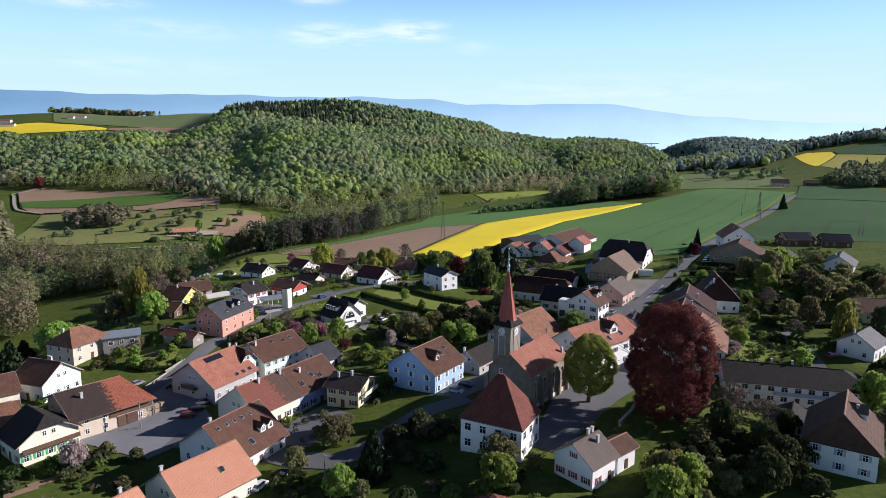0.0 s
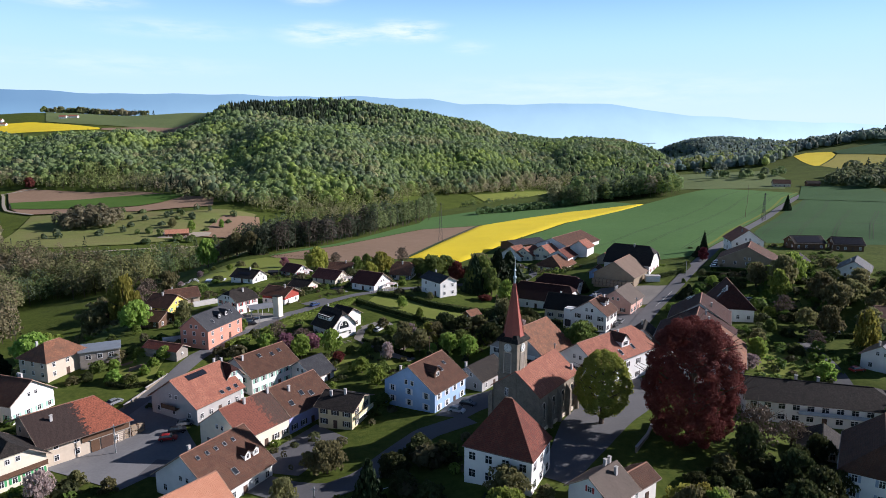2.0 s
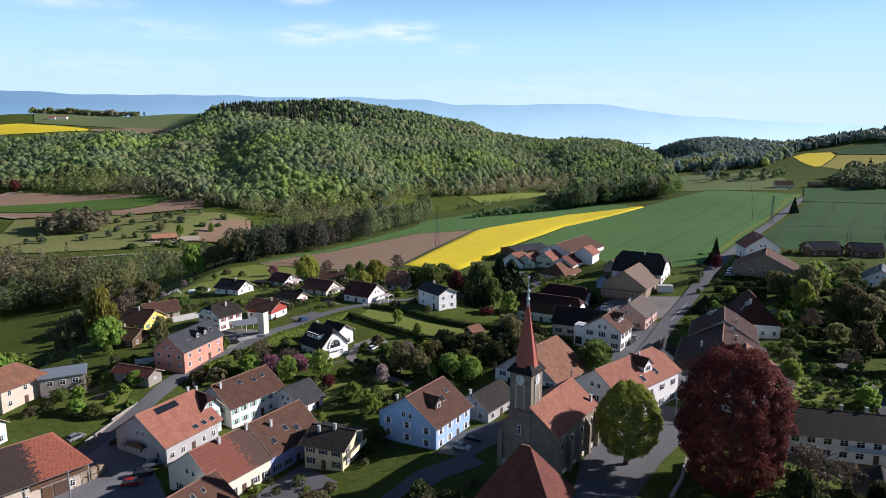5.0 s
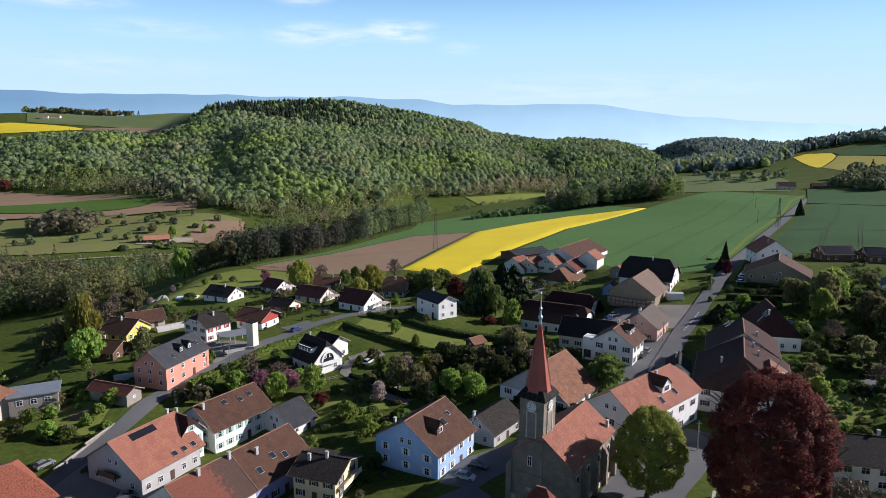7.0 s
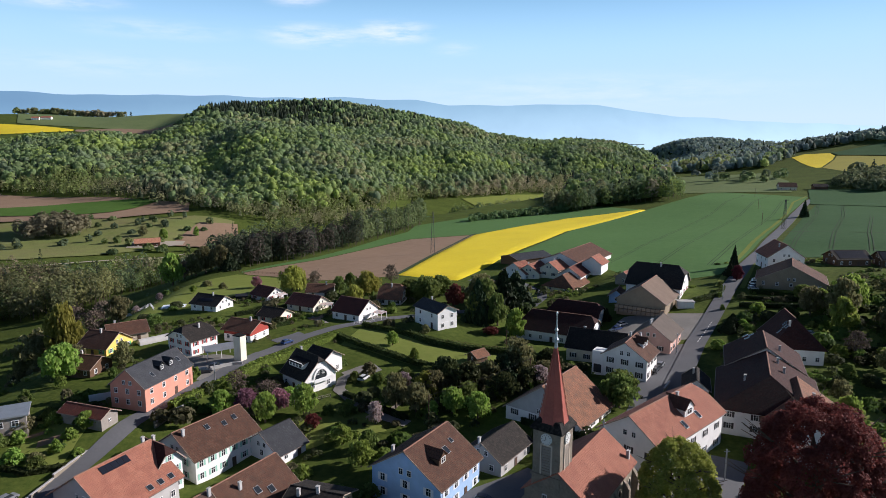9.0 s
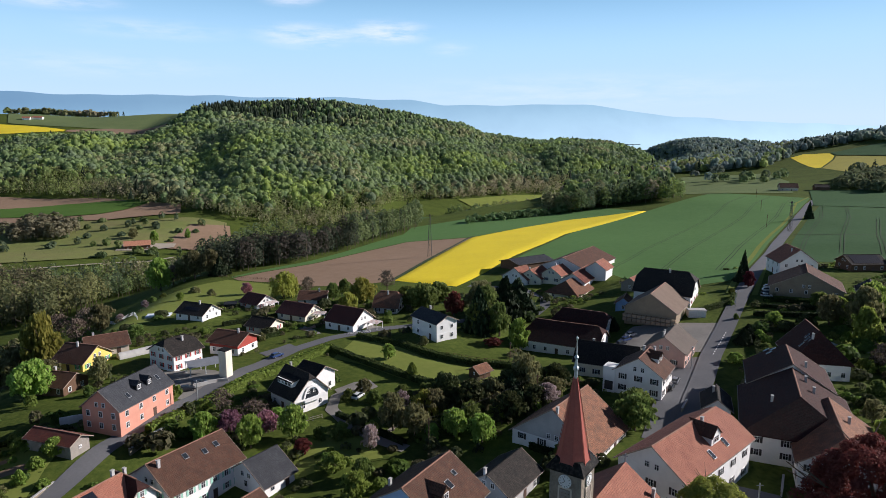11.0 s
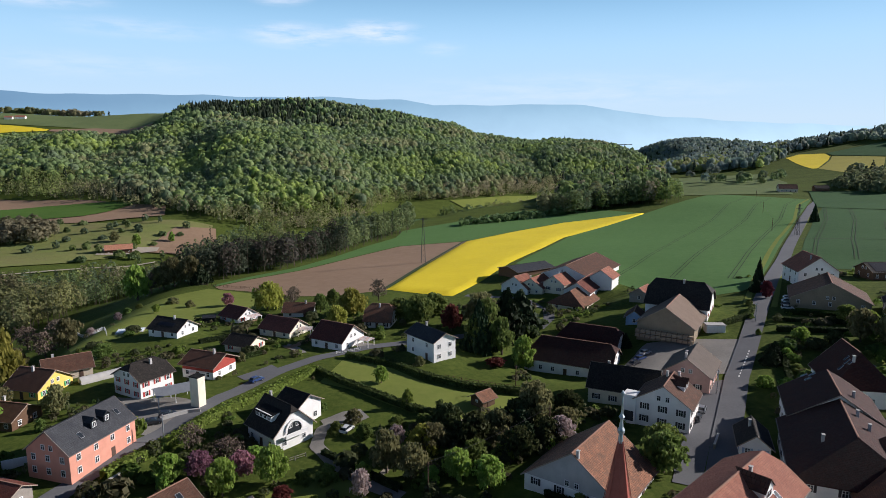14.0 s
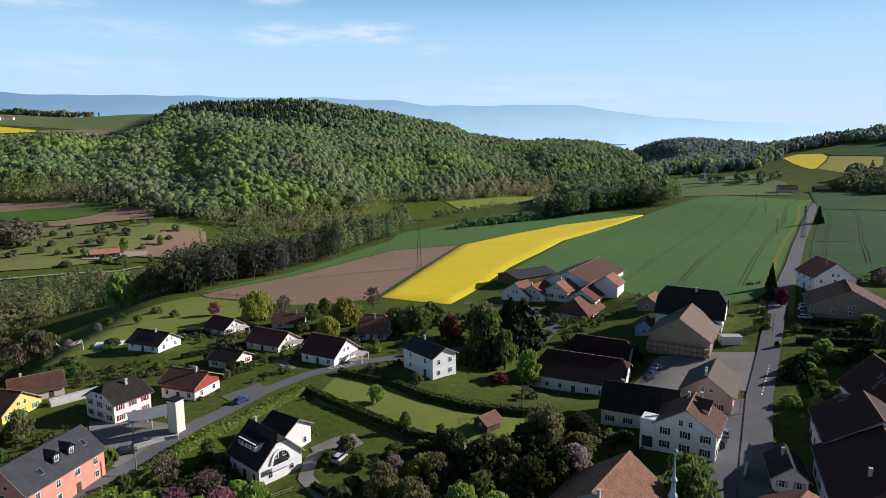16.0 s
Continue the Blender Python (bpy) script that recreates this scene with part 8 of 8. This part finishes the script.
# ---- pylons, poles, cables ----
def lattice(x, y, h, wide, label, arms=2):
    z = float(lay(x, y))
    ob = empty("power_pylon", Matrix.Translation((x, y, z)), label, "pylon")

    def bar(p, q, r, name, par):
        d = Vector(q) - Vector(p)
        m = Matrix.Translation(p) @ d.to_track_quat("Z", "X").to_matrix().to_4x4()
        return child(name, box_mesh(name, r, r, d.length, "pylon_steel"), par, m)
    top = wide * 0.22
    cs = ((-1, -1), (1, -1), (1, 1), (-1, 1))
    for sx, sy in cs:
        bar((sx * wide / 2, sy * wide / 2, -0.5), (sx * top / 2, sy * top / 2, h), 0.16, "leg", ob)
    n = 9
    for k in range(n):
        f0, f1 = k / n, (k + 1) / n
        w0, w1 = wide + (top - wide) * f0, wide + (top - wide) * f1
        for i in range(4):
            a, b = cs[i], cs[(i + 1) % 4]
            p, q = (a[0] * w0 / 2, a[1] * w0 / 2, h * f0), (b[0] * w1 / 2, b[1] * w1 / 2, h * f1)
            bar(p, q, 0.08, "brace", ob)
    for j in range(arms):
        bar((-2.2, 0, h * (0.86 + 0.1 * j)), (2.2, 0, h * (0.86 + 0.1 * j)), 0.14, "cross_arm", ob)
    return ob


lattice(13.2, 460.2, 27, 2.6, "steel lattice power pylon in the field")
lattice(247.0, 463.5, 20, 2.2, "steel lattice power pylon beside the road")


def pole(x, y, h, label="brown wooden utility pole", mat="brown_timber"):
    ob = empty("utility_pole", at(x, y), label, "pole", "poles")
    child("mast", box_mesh("mast", 0.24, 0.24, h + 0.5, mat, 0.05), ob, Matrix.Translation((0, 0, -0.5)))
    child("cross_bar", box_mesh("cross_bar", 1.2, 0.1, 0.1, mat, 0.01), ob, Matrix.Translation((0, 0, h - 0.5)))
    return Vector((x, y, float(lay(x, y)) + h))


_tops = [pole(250, 495, 9), pole(300, 590, 9), pole(352, 690, 9), pole(30, 218, 8), pole(2, 199, 8), pole(28, 247, 7.5), pole(-55.5, 224, 7, "slim grey street lamp post", "zinc"), pole(117, 286, 6.5, "slim grey street lamp post", "zinc"), pole(-70, 150, 7, "slim grey street lamp post", "zinc"), pole(58, 166, 6.5, "slim grey street lamp post", "zinc"), pole(-20, 120, 6, "slim grey street lamp post", "zinc"), pole(78, 236, 6.5, "slim grey street lamp post", "zinc")]


def cable(p, q, sag, label):
    n = 16
    V, Fc = [], []
    side = (q - p).cross(Vector((0, 0, 1))).normalized()
    for i in range(n + 1):
        t = i / n
        c = p.lerp(q, t) - Vector((0, 0, sag * 4 * t * (1 - t)))
        for a in range(3):
            V.append(tuple(c + side * 0.03 * math.cos(a * 2.09) + Vector((0, 0, 0.03 * math.sin(a * 2.09)))))
    for i in range(n):
        for a in range(3):
            Fc.append((i * 3 + a, i * 3 + (a + 1) % 3, i * 3 + 3 + (a + 1) % 3, i * 3 + 3 + a))
    tagged(new("cable", mesh_of("cable", V, Fc, "dark_shutter")), label, "cable", "cables")


cable(_tops[3], _tops[4], 0.8, "black overhead cable between the garden poles")
cable(_tops[3], _tops[5], 0.6, "black overhead cable between the garden poles")
cable(_tops[0], _tops[1], 1.5, "black overhead cable along the field")
cable(_tops[1], _tops[2], 1.5, "black overhead cable along the field")

# ---- fences ----
def fence(line, gap, high, mat, rails, label):
    p = np.array(line, float)
    d = np.concatenate([[0], np.cumsum(np.hypot(*np.diff(p, axis=0).T))])
    t = np.arange(0, d[-1], gap)
    xs, ys = np.interp(t, d, p[:, 0]), np.interp(t, d, p[:, 1])
    zs = lay(xs, ys)
    ob = empty("fence", Matrix.Translation((xs[0], ys[0], zs[0])), label, "fence", "fences")
    me = box_mesh("post", 0.16, 0.16, high + 0.3, mat, 0.02)
    for x, y, z in zip(xs, ys, zs):
        child("post", me, ob, Matrix.Translation((x - xs[0], y - ys[0], z - zs[0] - 0.3)))
    for r in range(rails):
        for i in range(len(xs) - 1):
            a = Vector((xs[i] - xs[0], ys[i] - ys[0], zs[i] - zs[0] + high * (0.9 - 0.45 * r)))
            b = Vector((xs[i + 1] - xs[0], ys[i + 1] - ys[0], zs[i + 1] - zs[0] + high * (0.9 - 0.45 * r)))
            dv = b - a
            child("rail", box_mesh("rail", 0.07, 0.1, dv.length, mat), ob, Matrix.Translation(a) @ dv.to_track_quat("Z", "X").to_matrix().to_4x4())


fence([(-158, 398), (-135, 362), (-115, 332), (-108, 318)], 2.6, 1.5, "white_frame", 0, "line of pale concrete fence posts on the slope")
fence([(-112, 430), (-90, 415), (-74, 405), (-60, 384)], 3.0, 1.2, "brown_timber", 2, "brown wooden rail fence at the meadow's edge")
fence([(10, 258), (20, 252.5), (31, 248)], 2.5, 1.1, "brown_timber", 2, "dark timber rail fence by the meadow")
fence([(-22.5, 281), (-14.5, 284.2)], 2.0, 1.0, "white_frame", 2, "white railing beside the lane")
fence([(-40, 214), (-30, 214), (-22, 219)], 2.5, 1.1, "grey_timber", 2, "grey garden rail fence")

# ---- road paint, tramlines, field margins ----
def dash(x, y, ang, ln, wd=0.2):
    V = []
    c, s = math.cos(radians(ang)), math.sin(radians(ang))
    for u, v in ((-ln / 2, -wd / 2), (ln / 2, -wd / 2), (ln / 2, wd / 2), (-ln / 2, wd / 2)):
        px, py = x + u * c - v * s, y + u * s + v * c
        V.append((px, py, float(lay(px, py)) + 0.24))
    return V, [(0, 1, 2, 3)]


_v, _f = [], []
for _i in range(11):
    a, b = dash(101.5 - 0.55 * _i * 1.6, 262.5 - 0.84 * _i * 1.6, 57, 1.0, 0.35)
    _f += [tuple(k + len(_v) for k in b[0])]; _v += a
for _i in range(8):
    a, b = dash(-17.5 + 1.7 * _i, 124.5 + 0.35 * _i * (_i > 3), 12, 1.0, 0.22)
    _f += [tuple(k + len(_v) for k in b[0])]; _v += a
tagged(new("road_marking", mesh_of("road_marking", _v, _f, "road_paint")), "white dashed road markings on asphalt", "road marking", kind="structure")


def offset_line(line, off):
    p = np.array(line, float)
    d = np.gradient(p, axis=0)
    n = np.stack([-d[:, 1], d[:, 0]], -1) / np.hypot(*d.T)[:, None]
    return p + n * off


_seg = [(127.9, 301.9), (150.9, 336.1), (192, 394.5), (234.7, 454.4), (301.1, 541), (360, 628), (400, 672)]
for _off in (14, 38, 62, -16, -34, -52, -70):
    for _d in (-0.9, 0.9):
        _ln = offset_line(_seg[1:] if _off > 0 else _seg[2:], _off + _d)
        if _off < -40:
            _ln = _ln[:-2]
        ribbon("tramline", [tuple(q) for q in _ln], 0.36, "tramline", "dark wheel track through the wheat", "track", 0.3, 6)
# broken white line where the village street meets the farm yard
for _k in range(10):
    _f = _k / 10
    _p, _q = (88.6 + 13.6 * _f, 244.6 + 18.6 * _f), (88.6 + 13.6 * (_f + 0.05), 244.6 + 18.6 * (_f + 0.05))
    ribbon("road_marking", [_p, _q], 0.35, "road_paint", "short white painted road dash", "road marking", 0.40, 1.0)
ribbon("field_path", [(240, 449), (265, 432), (300, 408)], 1.4, "tramline", "narrow dark path across the wheat", "track", 0.3, 4)
ribbon("field_margin", [tuple(q) for q in offset_line(_seg, 4.6)], 2.2, "lawn", "grassy verge beside the road", "verge", 0.2, 4)
ribbon("field_margin", [tuple(q) for q in offset_line(_seg, -4.6)], 2.0, "lawn", "grassy verge beside the road", "verge", 0.2, 4)
ribbon("field_margin", [(-9, 386), (16, 460), (48, 554), (52, 560)], 2.0, "tramline", "dark field margin between plough and rapeseed", "verge", 0.35, 4)

# ---- far farms and bridge ----
for _x, _y, _l in ((-1165, 1745, 26), (-1100, 1735, 30), (-1065, 1690, 34), (-965, 1800, 18), (-945, 1815, 24), (385, 2035, 30), (425, 2045, 22)):
    _z = float(trend(_x, _y))
    house("far farm building with a red roof", (_x - _l / 2, _y), (_x + _l / 2, _y + 4), _z + 9, 7, 30, 1.5, "tile_terracotta", "white_wall", wins=(3, 1), plain=True, chim=NOCH, category="farm", base=_z - 0.5, gable_wins=False, door=False)
br = empty("viaduct", Matrix.Translation((915, 2700, 54)) @ Matrix.Rotation(radians(-4), 4, "Z"), "distant white concrete motorway viaduct", "bridge")
child("deck", box_mesh("deck", 130, 12, 3.0, "white_wall", 0.2), br)
for _x in (-36, -12, 12, 36):
    child("pier", box_mesh("pier", 2.2, 5, 60, "white_wall", 0.2), br, Matrix.Translation((_x, 0, -60)))

# ---- drives, garden plots, hedges ----
ribbon("gravel_drive", [(-17.3, 235.2), (-21.6, 231.2), (-22.0, 222.8), (-17.5, 215.0), (-9.5, 205.7), (-3, 201)], 3.2, "yard_gravel", "curved gravel drive to the villa", "drive", 0.14, 1.5)
drape("gravel_court", [(-22.5, 236), (-18, 238.5), (-13, 240)], [(-20, 229), (-15, 231), (-10.5, 235)], "yard_gravel", "gravel court behind the villa", "drive", 0.15, 1.5)
drape("drive", [(-49, 264), (-44, 269), (-41, 273)], [(-46, 260.5), (-41.5, 265), (-38, 269)], "asphalt", "asphalt forecourt of the red chalet", "drive", 0.13, 1.5)
ribbon("drive", [(-33.3, 283.3), (-36.5, 289), (-40.5, 293.5)], 3.0, "yard_gravel", "pale paved drive to the bungalow", "drive", 0.14, 1.5)
ribbon("drive", [(-16.5, 291.5), (-12, 288.5)], 4.5, "yard_gravel", "pale paved drive of the white chalet", "drive", 0.14, 1.5)
ribbon("right_lane", [(119.4, 200), (117, 186), (115.2, 177.4), (112.5, 166.5)], 4.5, "asphalt", "asphalt lane behind the apartment row", "road", 0.15, 2)
ribbon("garden_path", [(14.5, 233), (8, 226), (-2, 217), (-9.5, 206)], 1.3, "track_earth", "trodden garden path", "path", 0.12, 1.5)
ribbon("farm_lane", [(47.4, 305.6), (54, 316), (57, 330), (52, 345), (44, 356), (28, 366)], 4.2, "asphalt", "asphalt lane to the old farms", "road", 0.15, 2)
for _n, (_a, _b, _mat, _lab) in enumerate((
        ([(97.7, 190), (108, 194), (117, 196)], [(93.4, 178.0), (104, 180), (113, 183)], "lawn", "small mown lawn behind the row"),
        ([(-94, 207), (-86, 208.5), (-78.5, 207)], [(-88.5, 187.7), (-83, 186.5), (-77.5, 187.6)], "lawn", "cottage garden lawn"),
        ([(20, 300), (34, 318), (44, 332)], [(34, 290), (48, 306), (54, 322)], "lawn", "mown lawn below the old farms"),
        ([(-30, 205), (-20, 212), (-12, 207)], [(-28, 192), (-18, 196), (-8, 198)], "lawn", "mown orchard lawn"),
        ([(124, 246), (134, 251), (146, 250)], [(122, 233), (134, 230), (143, 230)], "lawn", "village back garden lawn"))):
    drape("garden_lawn", _a, _b, _mat, _lab, "lawn", 0.10, 2.0)
for _x, _y, _r, _l, _w in ((-37, 292, 48, 7, 2.6), (-34, 297, 48, 6, 2.2), (-52, 283, 30, 5, 2.4), (-84, 196, 20, 6, 2.5), (-90, 199, 20, 5, 2.0), (-79, 126, 40, 7, 2.4), (-82, 122, 40, 6, 2.2), (106, 187, 15, 6, 2.2), (127, 240, 10, 7, 2.4), (-58, 330, 35, 6, 2.2)):
    _c, _s = math.cos(radians(_r)), math.sin(radians(_r))
    _e = [(_x - _c * _l / 2 - _s * _w / 2, _y - _s * _l / 2 + _c * _w / 2), (_x + _c * _l / 2 - _s * _w / 2, _y + _s * _l / 2 + _c * _w / 2)]
    _g = [(_x - _c * _l / 2 + _s * _w / 2, _y - _s * _l / 2 - _c * _w / 2), (_x + _c * _l / 2 + _s * _w / 2, _y + _s * _l / 2 - _c * _w / 2)]
    drape("vegetable_bed", _e, _g, "ploughed", "dug brown vegetable bed", "garden bed", 0.16, 1.2)
for _line, _wd, _ht, _tone in (
        ([(-62.5, 345.7), (-50, 328), (-39.0, 312)], 1.6, 1.6, (0.06, 0.09, 0.03)), ([(118.3, 275.9), (131.5, 271.3), (144.4, 266.5), (160, 262)], 1.6, 1.7, (0.05, 0.075, 0.028)),
        ([(123.5, 286), (133, 281), (142, 278)], 1.4, 1.3, (0.055, 0.08, 0.03)), ([(-20.0, 218.9), (-12.0, 211.3), (-3.3, 202.8)], 1.3, 1.2, (0.06, 0.085, 0.03)),
        ([(-46, 284), (-53, 278), (-57, 281)], 1.2, 1.2, (0.08, 0.12, 0.035)), ([(-70, 300), (-60, 306), (-52, 310)], 1.5, 1.5, (0.055, 0.08, 0.03)),
        ([(-34, 316), (-24, 312), (-14, 309)], 1.5, 1.5, (0.05, 0.075, 0.028)), ([(-96, 206), (-89, 211), (-80, 211)], 1.2, 1.3, (0.09, 0.12, 0.035)),
        ([(-89, 186), (-83, 184), (-76, 186)], 1.2, 1.1, (0.08, 0.10, 0.035)),         ([(98, 236), (104, 248), (111, 259), (117, 268)], 1.5, 1.3, (0.07, 0.095, 0.03)), ([(122, 232), (134, 228), (146, 226)], 1.3, 1.3, (0.055, 0.08, 0.03)),
        ([(36, 186), (30, 190), (24, 196)], 1.3, 1.4, (0.06, 0.085, 0.03)), ([(118, 200), (130, 204), (142, 204)], 1.3, 1.4, (0.06, 0.085, 0.03)), ([(150, 230), (160, 240), (170, 252)], 1.4, 1.5, (0.055, 0.08, 0.03))):
    hedge(_line, _wd, _ht, "trimmed garden hedge between the plots", _tone)
# terrace roofs of the chalets
for _x, _y, _r in ((-13.6, 288.4, -33), (-35.0, 303.6, -5), (-57.6, 327.8, 42)):
    tr = empty("terrace_roof", at(_x, _y, _r), "terrace roof of pale slats on white posts", "pergola")
    for _i in range(9):
        child("slat", box_mesh("slat", 4.6, 0.34, 0.06, "rose_wall" if _i % 2 else "white_frame"), tr, Matrix.Translation((0, -1.8 + 0.45 * _i, 2.5 + 0.02 * _i)))
    for _sx in (-2.1, 2.1):
        for _sy in (-1.7, 1.7):
            child("post", box_mesh("post", 0.14, 0.14, 2.9, "white_frame"), tr, Matrix.Translation((_sx, _sy, -0.4)))

# paved strips between the houses and the village street
drape("forecourt", [(49, 197), (60, 217), (76, 244)], [(53.5, 194.5), (66.2, 215.0), (84.5, 244)], "asphalt", "paved forecourts along the village street", "pavement", 0.13, 2)
drape("farm_forecourt", [(-288, 724), (-268, 732), (-240, 742)], [(-284, 700), (-262, 706), (-238, 728)], "track_earth", "pale forecourt of the valley farm", "pavement", 1.5, 4)
